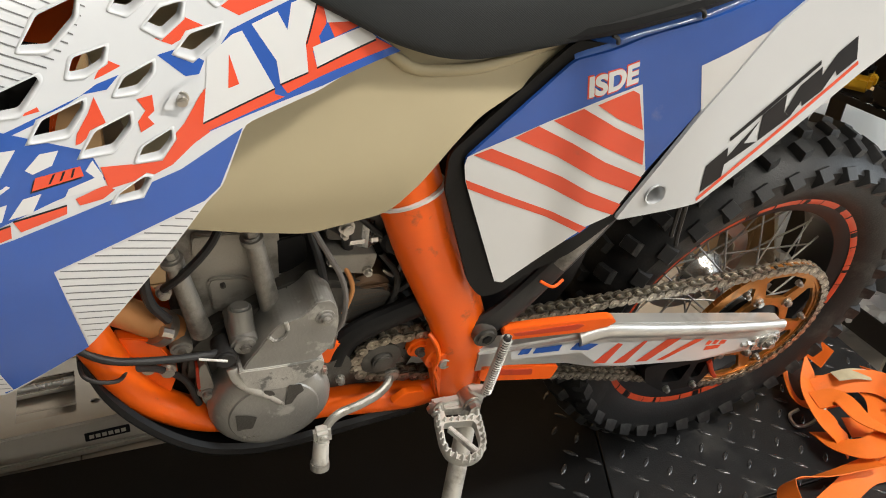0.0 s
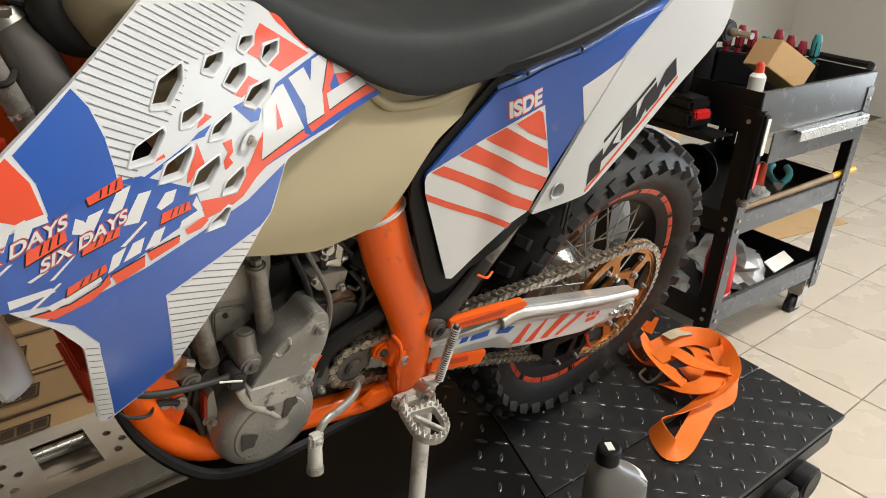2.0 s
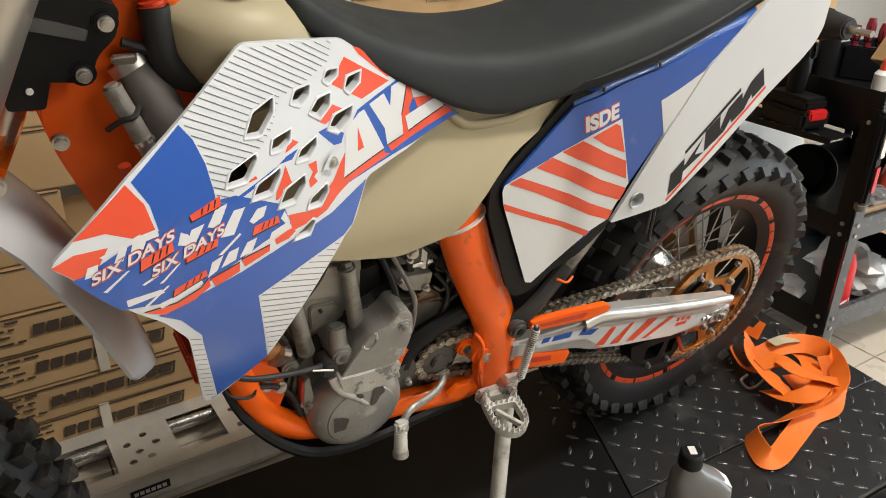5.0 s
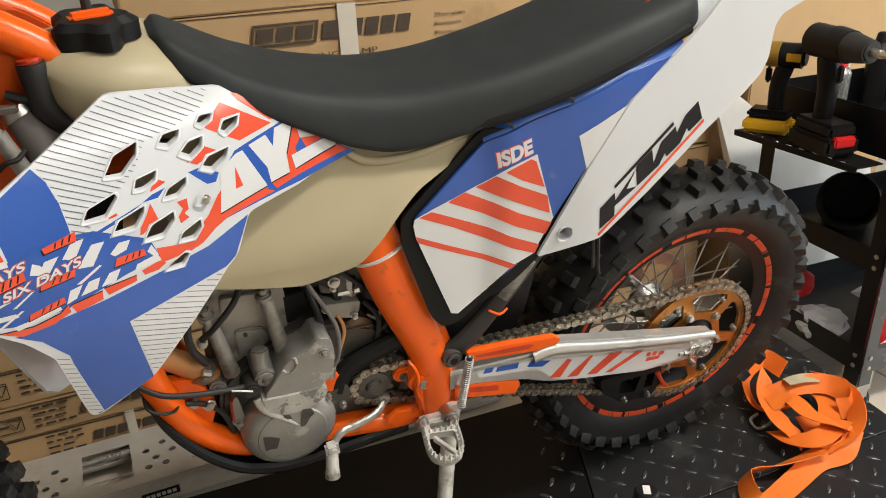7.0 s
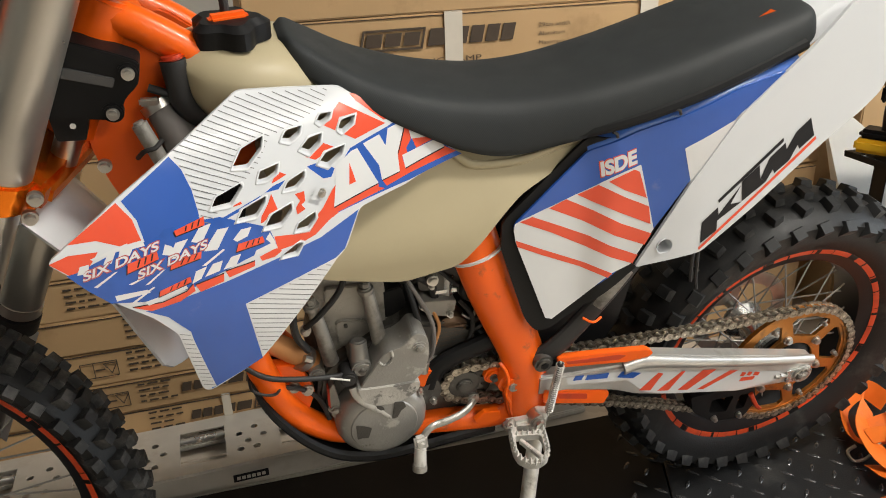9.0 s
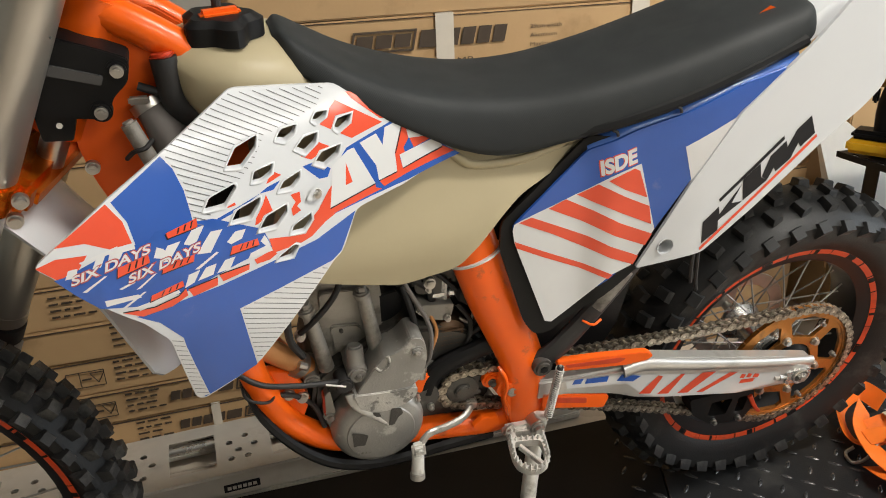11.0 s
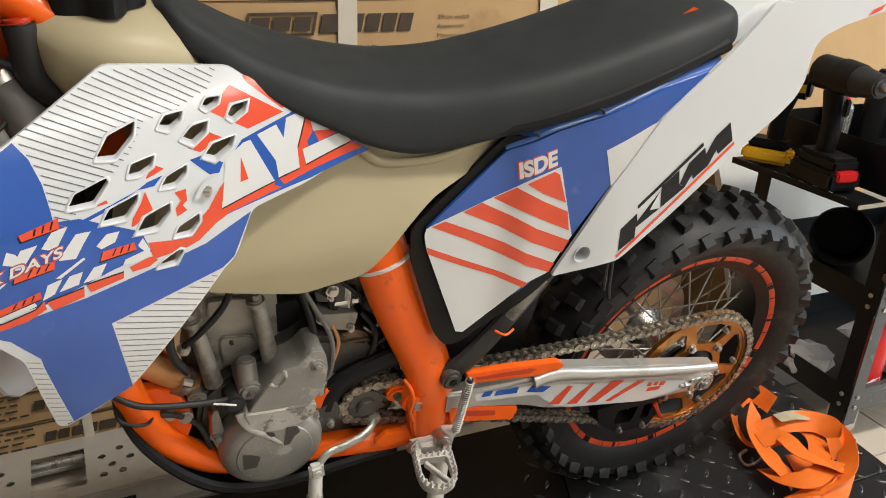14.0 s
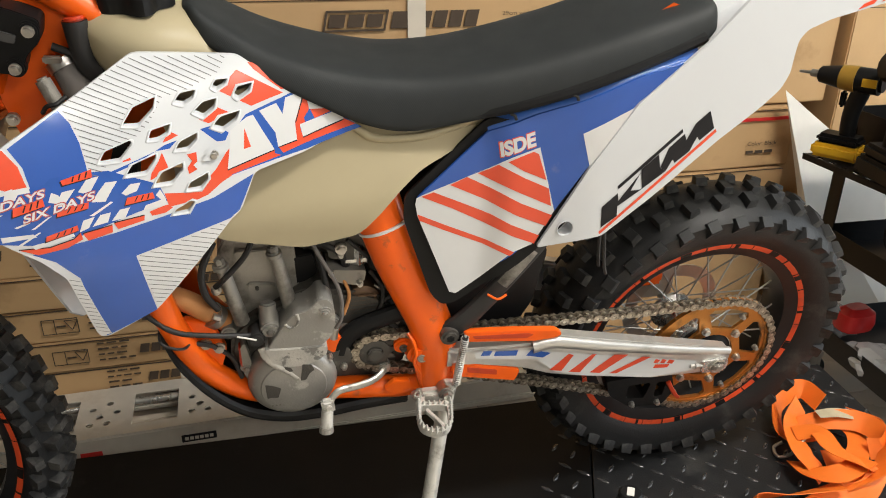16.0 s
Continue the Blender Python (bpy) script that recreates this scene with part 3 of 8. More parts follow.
for y in (0.0, W_RAMP):
    bm = bmesh.new()
    box(bm, (L_RAMP / 2, y, H_RAMP / 2 - 0.001), (L_RAMP, 0.006, H_RAMP - 0.004), 0.002)
    box(bm, (L_RAMP / 2, y - 0.004, 0.012), (L_RAMP, 0.012, 0.016), 0.003)
    part("side_rail", bm, RAMP, ramp)
for x in bays:
    bm = bmesh.new()
    rod(bm, (x - 0.004, W_RAMP - 0.055, H_RAMP - 0.018), (x + 0.114, W_RAMP - 0.055, H_RAMP - 0.018), 0.010, seg=12)
    part("rung", bm, ALLOY_BRIGHT, ramp)
bm = bmesh.new()
box(bm, (1.24, -0.0042, 0.045), (0.085, 0.002, 0.022), 0.0008)
tag = part("maker_tag", bm, BLACK_VINYL, ramp, "black maker's tag with pale marks")
bm = bmesh.new()
for k in range(6):
    box(bm, (1.21 + 0.012 * k, -0.0056, 0.045), (0.009, 0.001, 0.009))
part("mark", bm, RAMP, tag)
bm = bmesh.new()
box(bm, (0.985, -0.0042, 0.040), (0.05, 0.002, 0.013))
part("sticker", bm, RED_PLASTIC, ramp, "small red sticker")


# ---- the motorcycle: x to its rear, y to its right, z up its leaning height ----
BIKE = pose(0.942, 0.844, -0.004, 11.4, 0, -2.5)
bike = thing("enduro_motorcycle", BIKE, "orange and white enduro motorcycle leaning on its side stand", "motorcycle")


def loft(bm, sections, n=20, power=2.4, flat_bottom=True):
    """Rings across x: (x, half width, low z, top z, y centre)."""
    rings = []
    for x, w, lo, hi, yc in sections:
        ring = []
        for k in range(n):
            a = 2 * math.pi * k / n
            c, s = math.cos(a), math.sin(a)
            c = math.copysign(abs(c) ** (2 / power), c)
            s = math.copysign(abs(s) ** (2 / power), s)
            mid, half = (lo + hi) / 2, (hi - lo) / 2
            ring.append(bm.verts.new((x, yc + w * c, mid + half * s)))
        rings.append(ring)
    for a, b in zip(rings, rings[1:]):
        for k in range(n):
            bm.faces.new((a[k], a[(k + 1) % n], b[(k + 1) % n], b[k]))
    bm.faces.new(rings[0][::-1])
    bm.faces.new(rings[-1])


def bolt(parent, p, r=0.007, d=(0, -1, 0), mat=None, name="bolt"):
    p, d = Vector(p), Vector(d).normalized()
    bm = bmesh.new()
    rod(bm, p + d * -0.004, p + d * 0.002, r * 1.35, seg=16)
    rod(bm, p + d * 0.001, p + d * 0.008, r, seg=12, bev=0.001)
    rod(bm, p + d * 0.0075, p + d * 0.0086, r * 0.5, seg=6)
    return part(name, bm, mat or STEEL, parent)


# --- wheels ---
def tyre_mesh(radius, bead, width, pitches, rows, seed, knob_h=0.013):
    bm = bmesh.new()
    w, car = width / 2, radius - knob_h
    prof = [(bead, -w * 0.62), (bead + 0.012, -w * 0.78), (bead + (car - bead) * 0.45, -w * 0.98), (bead + (car - bead) * 0.72, -w * 0.97), (car - 0.014, -w * 0.78),
            (car - 0.003, -w * 0.42), (car, 0.0), (car - 0.003, w * 0.42), (car - 0.014, w * 0.78), (bead + (car - bead) * 0.72, w * 0.97),
            (bead + (car - bead) * 0.45, w * 0.98), (bead + 0.012, w * 0.78), (bead, w * 0.62), (bead - 0.004, 0.0)]
    lathe(bm, prof, (0, 0, 0), 84, closed=True)
    return bm


def knob_set(wheel_ob, m, radius, width, pitches, rows, seed, split, knob_h=0.013):
    """The tread blocks: single parts, or one joined mesh."""
    w, car = width / 2, radius - knob_h
    rng = random.Random(seed)
    shapes, whole = {}, bmesh.new()
    for i in range(pitches):
        for y, half_y, half_t, tilt, phase, skew in rows:
            a = 2 * math.pi * (i + phase) / pitches
            base = car - 0.010 - 0.055 * (width / 0.142) ** 1.4 * (abs(y) / w) ** 4
            place = m @ Matrix.Rotation(-a, 4, "Y") @ Matrix.Translation((0, y, base)) @ Matrix.Rotation(radians(tilt), 4, "X") @ Matrix.Rotation(radians(skew + rng.uniform(-3, 3)), 4, "Z")
            size = (2 * half_t * radius, 2 * half_y, knob_h + 0.008)
            bm = bmesh.new() if split else whole
            if split and size in shapes:
                me = shapes[size]
            else:
                vs = []
                for zz, k in ((0.0, 1.14), (size[2] - 0.002, 0.95), (size[2], 0.86)):
                    for sx, sy in ((-1, -1), (1, -1), (1, 1), (-1, 1)):
                        v = Vector((sx * size[0] / 2 * k, sy * size[1] / 2 * k, zz))
                        vs.append(bm.verts.new(v if split else place @ v))
                for q in ((8, 9, 10, 11), (0, 1, 5, 4), (1, 2, 6, 5), (2, 3, 7, 6), (3, 0, 4, 7), (4, 5, 9, 8), (5, 6, 10, 9), (6, 7, 11, 10), (7, 4, 8, 11)):
                    bm.faces.new([vs[n] for n in q])
                if split:
                    me = shapes[size] = mesh_of("knob", bm, KNOB)
            if split:
                ob = new("knob", me)
                ob.parent = wheel_ob
                ob.matrix_local = place
    if not split:
        tagged(part("knob", whole, KNOB, wheel_ob, "worn rubber tread blocks"), "worn rubber tread blocks", kind="stuff")


def spoke_set(wheel, hub_r, rim_r, count, m, half):
    base = bmesh.new()
    rod(base, (0, 0, 0), (0, 0, 1), 0.0017, seg=6)
    me = mesh_of("spoke", base, SPOKE_STEEL)
    for i in range(count):
        side = -1 if i % 2 else 1
        a = 2 * math.pi * i / count
        b = a + (0.62 if (i // 2) % 2 else -0.62)
        p = Vector((hub_r * math.cos(b), side * half, hub_r * math.sin(b)))
        q = Vector((rim_r * math.cos(a), side * 0.006, rim_r * math.sin(a)))
        d = q - p
        ob = new("spoke", me)
        ob.parent = wheel
        ob.matrix_local = m @ Matrix.Translation(p) @ d.to_track_quat("Z", "Y").to_matrix().to_4x4() @ Matrix.Diagonal((1, 1, d.length, 1))


def wheel(name, centre, turn, radius, rim_r, width, pitches, rows, hub_w, seed, label):
    m = Matrix.Translation(centre) @ turn
    bm = bmesh.new()
    lathe(bm, [(0.0, -hub_w), (0.018, -hub_w), (0.022, -hub_w + 0.01), (0.044, -hub_w + 0.022), (0.044, -hub_w + 0.03), (0.024, -0.02), (0.022, 0.0), (0.024, 0.02),
               (0.044, hub_w - 0.03), (0.044, hub_w - 0.022), (0.022, hub_w - 0.01), (0.018, hub_w), (0.0, hub_w)], (0, 0, 0), 32)
    bm.transform(m)
    hub = part(name, bm, ALLOY_BRIGHT, bike, label)
    bm = tyre_mesh(radius, rim_r - 0.004, width, pitches, rows, seed)
    bm.transform(m)
    part("tyre", bm, RUBBER, hub, "worn knobbly black tyre")
    knob_set(hub, m, radius, width, pitches, rows, seed, name == "rear_wheel")
    bm = bmesh.new()
    rw = width * 0.31
    lathe(bm, [(rim_r, -rw - 0.004), (rim_r + 0.003, -rw), (rim_r - 0.004, -rw + 0.006), (rim_r - 0.024, -rw + 0.010), (rim_r - 0.032, 0), (rim_r - 0.024, rw - 0.010),
               (rim_r - 0.004, rw - 0.006), (rim_r + 0.003, rw), (rim_r, rw + 0.004), (rim_r - 0.012, rw + 0.001), (rim_r - 0.030, rw - 0.008), (rim_r - 0.038, 0.0),
               (rim_r - 0.030, -rw + 0.008), (rim_r - 0.012, -rw - 0.001)], (0, 0, 0), 72, closed=True)
    bm.transform(m)
    part("rim", bm, RIM_BLACK, hub, "black rim")
    # red tape round both flanks of the rim, with black dashes
    for side in (-1, 1):
        bm = bmesh.new()
        dash = bmesh.new()
        for target, lift, arcs in ((bm, 0.0, [(0.0, 2 * math.pi)]), (dash, 0.0006, [(2 * math.pi * (k + q) / 15, 2 * math.pi * (k + q + w * (0.5 + (k * 7 % 5) / 4)) / 15) for k in range(15) for q, w in ((0.10, 0.03), (0.42, 0.14), (0.60, 0.03))])):
            for a0, a1 in arcs:
                steps = max(2, int((a1 - a0) / 0.05))
                prev = None
                for s in range(steps + 1):
                    a = a0 + (a1 - a0) * s / steps
                    quad = [target.verts.new((r * math.cos(a), side * (y + lift), r * math.sin(a))) for r, y in ((rim_r + 0.0028, rw + 0.0066), (rim_r - 0.0020, rw + 0.0060), (rim_r - 0.0080, rw + 0.0036))]
                    if prev:
                        target.faces.new((prev[0], quad[0], quad[1], prev[1]))
                        target.faces.new((prev[1], quad[1], quad[2], prev[2]))
                    prev = quad
        dash.transform(m)
        tagged(part("tape_mark", dash, BLACK, hub), "small black marks on the rim tape", kind="stuff")
        bm.transform(m)
        part("rim_tape", bm, RIM_RED, hub, "scuffed red rim tape")
    spoke_set(hub, 0.042, rim_r - 0.034, 36, m, hub_w - 0.026)
    return hub


REAR_ROWS = [(-0.060, 0.011, 0.036, 42, 0.0, 8), (-0.033, 0.013, 0.030, 16, 0.5, 12), (0.0, 0.015, 0.026, 0, 0.0, 0), (0.033, 0.013, 0.030, -16, 0.5, -12), (0.060, 0.011, 0.036, -42, 0.0, -8)]
rear = wheel("rear_wheel", (-0.006, 0, 0.338), Matrix.Identity(4), 0.336, 0.233, 0.142, 36, REAR_ROWS, 0.075, 2, "rear wheel with spokes and an alloy hub")

# --- sprockets and chain ---
CY, FS, RS = -0.088, (-0.652, 0.458), (0.0, 0.339)
RF, RR = 0.0335, 0.1335


def sprocket(name, centre, r, teeth, thick, mat, holes, hub_hole, parent, label):
    cx, cz = centre
    outer = []
    for k in range(teeth * 4):
        a = 2 * math.pi * k / (teeth * 4)
        rr = r + (0.0055, 0.001, -0.0045, 0.001)[k % 4]
        outer.append((cx + rr * math.cos(a), cz + rr * math.sin(a)))
    loops = [outer, [(cx + hub_hole * math.cos(-k * math.pi / 14), cz + hub_hole * math.sin(-k * math.pi / 14)) for k in range(28)]]
    for k in range(holes):
        a = 2 * math.pi * (k + 0.3) / holes
        w0, w1, r0, r1 = 0.34, 0.43, hub_hole + 0.020, r - 0.018
        loop = [(r0, a - w0), (r1 - 0.008, a - w1), (r1, a - w1 + 0.08), (r1, a), (r1, a + w1 - 0.08), (r1 - 0.008, a + w1), (r0, a + w0)]
        loops.append([(cx + q * math.cos(t), cz + q * math.sin(t)) for q, t in loop][::-1])
    bm = bmesh.new()
    sheet(bm, loops, lambda x, z: CY - thick / 2, thick=thick, step=0)
    return part(name, bm, mat, parent, label)


spr = sprocket("rear_sprocket", RS, RR, 52, 0.006, GOLD, 6, 0.052, bike, "gold anodised rear sprocket with worn teeth")
bm = bmesh.new()
lathe(bm, [(RR + 0.004, -0.0042), (RR - 0.013, -0.0046), (RR - 0.013, 0.0046), (RR + 0.004, 0.0042)], (RS[0], CY, RS[1]), 90, closed=True)
part("tooth_ring", bm, GOLD, spr, "grimy gold tooth ring")
for k in range(6):
    a = 2 * math.pi * (k + 0.8) / 6
    bolt(spr, (RS[0] + 0.068 * math.cos(a), CY - 0.004, RS[1] + 0.068 * math.sin(a)), 0.0065, name="sprocket_bolt")
    a += 0.25
    bolt(spr, (RS[0] + 0.104 * math.cos(a), CY - 0.004, RS[1] + 0.104 * math.sin(a)), 0.004, name="rivet")
bm = bmesh.new()
lathe(bm, [(0.0, CY - 0.012), (0.020, CY - 0.012), (0.026, CY - 0.006), (0.050, CY + 0.002), (0.050, CY + 0.02), (0.03, -0.04)], (RS[0], 0, RS[1]), 32)
part("sprocket_carrier", bm, BLACK, bike, "black hub carrier")
front_spr = sprocket("front_sprocket", FS, RF, 13, 0.008, ALLOY_DARK, 0, 0.008, bike, "small steel drive sprocket")
bm = bmesh.new()
rod(bm, (FS[0], CY + 0.02, FS[1]), (FS[0], CY - 0.016, FS[1]), 0.013, seg=24, bev=0.002)
lathe(bm, [(0.026, CY - 0.005), (0.026, CY - 0.0075), (0.020, CY - 0.0095), (0.014, CY - 0.0095)], (FS[0], 0, FS[1]), 28)
part("sprocket_nut", bm, ALLOY_DARK, front_spr)

# the chain's path: two arcs and two straight runs
dx, dz = RS[0] - FS[0], RS[1] - FS[1]
dist, base_a = math.hypot(dx, dz), math.atan2(dz, dx)
off = math.asin((RR - RF) / dist)
ta, tb = base_a + math.pi / 2 + off, base_a - math.pi / 2 - off
path = []
p_top_f = (FS[0] + RF * math.cos(ta), FS[1] + RF * math.sin(ta))
p_top_r = (RS[0] + RR * math.cos(ta), RS[1] + RR * math.sin(ta))
p_bot_r = (RS[0] + RR * math.cos(tb), RS[1] + RR * math.sin(tb))
p_bot_f = (FS[0] + RF * math.cos(tb), FS[1] + RF * math.sin(tb))


def run(a, b, sag, n=60):
    return [(a[0] + (b[0] - a[0]) * k / n, a[1] + (b[1] - a[1]) * k / n - sag * 4 * (k / n) * (1 - k / n)) for k in range(n)]


def arc(c, r, a0, a1, n=60):
    return [(c[0] + r * math.cos(a0 + (a1 - a0) * k / n), c[1] + r * math.sin(a0 + (a1 - a0) * k / n)) for k in range(n)]


path = run(p_top_f, p_top_r, 0.006) + arc(RS, RR, ta, tb) + run(p_bot_r, p_bot_f, -0.012) + arc(FS, RF, tb, ta - 2 * math.pi)
cum = [0.0]
for a, b in zip(path, path[1:] + path[:1]):
    cum.append(cum[-1] + math.dist(a, b))
links = 2 * round(cum[-1] / 0.015875 / 2)


def along(s):
    s %= cum[-1]
    i = max(0, min(len(path) - 1, next(k for k, c in enumerate(cum) if c > s) - 1))
    a, b = path[i], path[(i + 1) % len(path)]
    t = (s - cum[i]) / max(1e-9, cum[i + 1] - cum[i])
    return (a[0] + (b[0] - a[0]) * t, a[1] + (b[1] - a[1]) * t)


pitch = cum[-1] / links
bm = bmesh.new()
for i in range(links):
    x, z = along(i * pitch)
    rod(bm, (x, CY - 0.0095, z), (x, CY + 0.0095, z), 0.0026, seg=8)
    rod(bm, (x, CY - 0.0038, z), (x, CY + 0.0038, z), 0.0051, seg=10)
chain = part("drive_chain", bm, CHAIN_PIN, bike, "oily steel drive chain with rubbed pins")


def link_plates(y, t, slim):
    bm = bmesh.new()
    half, r = pitch / 2, 0.0078 * slim
    out = []
    for k in range(7):
        a = math.pi / 2 + math.pi * k / 6
        out.append((-half + r * math.cos(a), r * math.sin(a)))
    out.append((0, -r * 0.72))
    for k in range(7):
        a = -math.pi / 2 + math.pi * k / 6
        out.append((half + r * math.cos(a), r * math.sin(a)))
    out.append((0, r * 0.72))
    for side in (-1, 1):
        prism(bm, out, side * y - t / 2, side * y + t / 2)
    return mesh_of("link", bm, CHAIN)


OUTER, INNER = link_plates(0.0080, 0.0019, 1.0), link_plates(0.0052, 0.0019, 1.04)
for i in range(links):
    a, b = along(i * pitch), along((i + 1) * pitch)
    ob = new("outer_link" if i % 2 else "inner_link", OUTER if i % 2 else INNER)
    ob.parent = chain
    ob.matrix_local = Matrix.Translation(((a[0] + b[0]) / 2, CY, (a[1] + b[1]) / 2)) @ Matrix.Rotation(-math.atan2(b[1] - a[1], b[0] - a[0]), 4, "Y")

# --- swingarm ---
bm = bmesh.new()
arm = [(-0.54, 0.474), (-0.49, 0.468), (-0.385, 0.462), (-0.345, 0.474), (-0.225, 0.444), (0.004, 0.388), (0.018, 0.382), (0.024, 0.356), (0.018, 0.330), (-0.029, 0.330), (-0.139, 0.335),
       (-0.286, 0.367), (-0.345, 0.383), (-0.392, 0.405), (-0.488, 0.430), (-0.54, 0.432)]
prism(bm, arm, -0.128, -0.100, 0.005)
swing = part("swingarm", bm, SWING, bike, "brushed aluminium swingarm with striped sticker")
bm = bmesh.new()
tube(bm, [(-0.385, -0.124, 0.455), (-0.345, -0.125, 0.460), (-0.25, -0.126, 0.437), (-0.10, -0.126, 0.402), (0.016, -0.124, 0.378)], (0.014, 0.0090), 14, flat=0.8)
part("upper_beam", bm, SWING, swing)
bm = bmesh.new()
prism(bm, rounded([(-0.040, 0.366), (-0.034, 0.334), (0.016, 0.332), (0.020, 0.352), (0.012, 0.368)], 0.006), -0.1315, -0.126, 0.0015)
block = part("chain_adjuster", bm, ALLOY_BRIGHT, swing)
bm = bmesh.new()
lathe(bm, [(0.0165, -0.1310), (0.0165, -0.1345), (0.0140, -0.1350), (0.0125, -0.1330)], (-0.005, 0, 0.350), 28)
part("washer", bm, STEEL, block)
bm = bmesh.new()
rod(bm, (-0.005, -0.128, 0.350), (-0.005, -0.1385, 0.350), 0.0118, seg=6, bev=0.0015)
rod(bm, (-0.005, -0.13, 0.350), (-0.005, -0.1415, 0.350), 0.0070, seg=16, bev=0.001)
part("axle_nut", bm, STEEL, block)
bm = bmesh.new()
rod(bm, (-0.062, -0.130, 0.357), (-0.036, -0.130, 0.354), 0.0038, seg=8)
rod(bm, (-0.052, -0.130, 0.356), (-0.046, -0.130, 0.355), 0.0062, seg=6)
part("adjuster_screw", bm, STEEL, block)
flat = lambda x, z: -0.128
bm = bmesh.new()
sheet(bm, [[(-0.490, 0.462), (-0.39, 0.452), (-0.345, 0.440), (-0.28, 0.424), (-0.05, 0.368), (-0.055, 0.345), (-0.14, 0.342), (-0.285, 0.373), (-0.335, 0.390), (-0.375, 0.428), (-0.485, 0.446)]], flat, 0.0008, step=0.05)
part("sticker", bm, WHITE_VINYL, swing, "white sticker with red and blue bars")
for name, mat, loops in (
    ("red_bar", RED_VINYL, ([(-0.347, 0.397), (-0.324, 0.391), (-0.306, 0.426), (-0.316, 0.431)], [(-0.310, 0.386), (-0.287, 0.381), (-0.262, 0.421), (-0.270, 0.422)], [(-0.268, 0.377), (-0.247, 0.372), (-0.198, 0.409), (-0.226, 0.414)],
                            [(-0.228, 0.368), (-0.214, 0.365), (-0.150, 0.395), (-0.168, 0.399)])),
    ("blue_bar", BLUE_VINYL, ([(-0.478, 0.453), (-0.462, 0.451), (-0.458, 0.461), (-0.474, 0.463)], [(-0.455, 0.449), (-0.414, 0.443), (-0.412, 0.455), (-0.452, 0.459)], [(-0.396, 0.440), (-0.364, 0.430), (-0.350, 0.439), (-0.388, 0.452)]))):
    for loop in loops:
        bm = bmesh.new()
        sheet(bm, [loop], flat, 0.0013, step=0)
        part(name, bm, mat, swing)
for x, z, w in ((-0.142, 0.379, 0.009), (-0.128, 0.377, 0.009), (-0.114, 0.373, 0.012), (-0.140, 0.365, 0.03)):
    bm = bmesh.new()
    sheet(bm, [[(x, z), (x + w, z - 0.003), (x + w + 0.003, z + 0.005), (x + 0.003, z + 0.009)]], flat, 0.0013, step=0)
    part("small_mark", bm, RED_VINYL, swing)
bm = bmesh.new()
prism(bm, arm[1:-1], 0.100, 0.126, 0.005)
part("right_arm", bm, SWING, swing)
bm = bmesh.new()
rod(bm, (0, -0.122, 0.340), (0, 0.126, 0.337), 0.010, seg=16)
part("axle", bm, STEEL, swing)
bm = bmesh.new()
prism(bm, rounded([(-0.512, 0.512), (-0.431, 0.504), (-0.350, 0.493), (-0.336, 0.482), (-0.345, 0.475), (-0.384, 0.473), (-0.505, 0.490)], 0.005), -0.131, -0.119, 0.003)
slider = part("chain_slider", bm, ORANGE_DULL, swing, "orange plastic chain slider")
# slot laid on as a thin plate, the shade of its recess in the colour
bm = bmesh.new()
prism(bm, rounded([(-0.497, 0.502), (-0.400, 0.494), (-0.388, 0.489), (-0.400, 0.483), (-0.492, 0.495)], 0.003), -0.1318, -0.130, 0.0006)
part("slot", bm, RED_DARK, swing, "slot in the slider, its shade given as darker red")
bm = bmesh.new()
prism(bm, rounded([(-0.529, 0.446), (-0.412, 0.412), (-0.402, 0.405), (-0.409, 0.381), (-0.524, 0.412)], 0.006), -0.128, -0.100, 0.004)
part("lower_slider", bm, ORANGE_DULL, swing, "orange plastic lower chain slider")
# same for the lower slider: a darker plate gives the slot's shade
bm = bmesh.new()
prism(bm, rounded([(-0.500, 0.430), (-0.446, 0.415), (-0.444, 0.402), (-0.498, 0.417)], 0.003), -0.1288, -0.127, 0.0006)
part("slot", bm, RED_DARK, swing, "slot in the slider, its shade given as darker red")
bm = bmesh.new()
sheet(bm, [rounded([(-0.215, 0.322), (-0.080, 0.324), (-0.062, 0.272), (-0.080, 0.236), (-0.150, 0.240), (-0.200, 0.280)], 0.008), rounded([(-0.165, 0.302), (-0.165, 0.268), (-0.125, 0.262), (-0.118, 0.302)][::-1], 0.006), rounded([(-0.105, 0.300), (-0.105, 0.262), (-0.086, 0.262), (-0.084, 0.300)][::-1], 0.005)], lambda x, z: -0.108, thick=0.034, step=0)
guide = part("chain_guide", bm, BLACK, swing, "black plastic chain guide")
bm = bmesh.new()
tube(bm, [(-0.083, -0.110, 0.300), (-0.062, -0.110, 0.266), (-0.048, -0.110, 0.250)], (0.0050, 0.0035), 8, flat=0.6)
part("guide_stay", bm, RED_DARK, guide)
bolt(guide, (-0.150, -0.110, 0.252), 0.0045)
bolt(guide, (-0.095, -0.110, 0.247), 0.0045)

# --- brake disc and caliper, far side of the rear wheel ---
bm = bmesh.new()
loops = [[(0.105 * math.cos(k * math.pi / 20), 0.337 + 0.105 * math.sin(k * math.pi / 20)) for k in range(40)], [(0.078 * math.cos(-k * math.pi / 14), 0.337 + 0.078 * math.sin(-k * math.pi / 14)) for k in range(28)]]
sheet(bm, loops, lambda x, z: 0.064, thick=0.004, step=0)
part("brake_disc", bm, STEEL, bike)
bm = bmesh.new()
box(bm, (-0.085, 0.072, 0.43), (0.09, 0.045, 0.055), 0.010)
part("brake_caliper", bm, ORANGE_DULL, bike, "orange rear brake caliper")

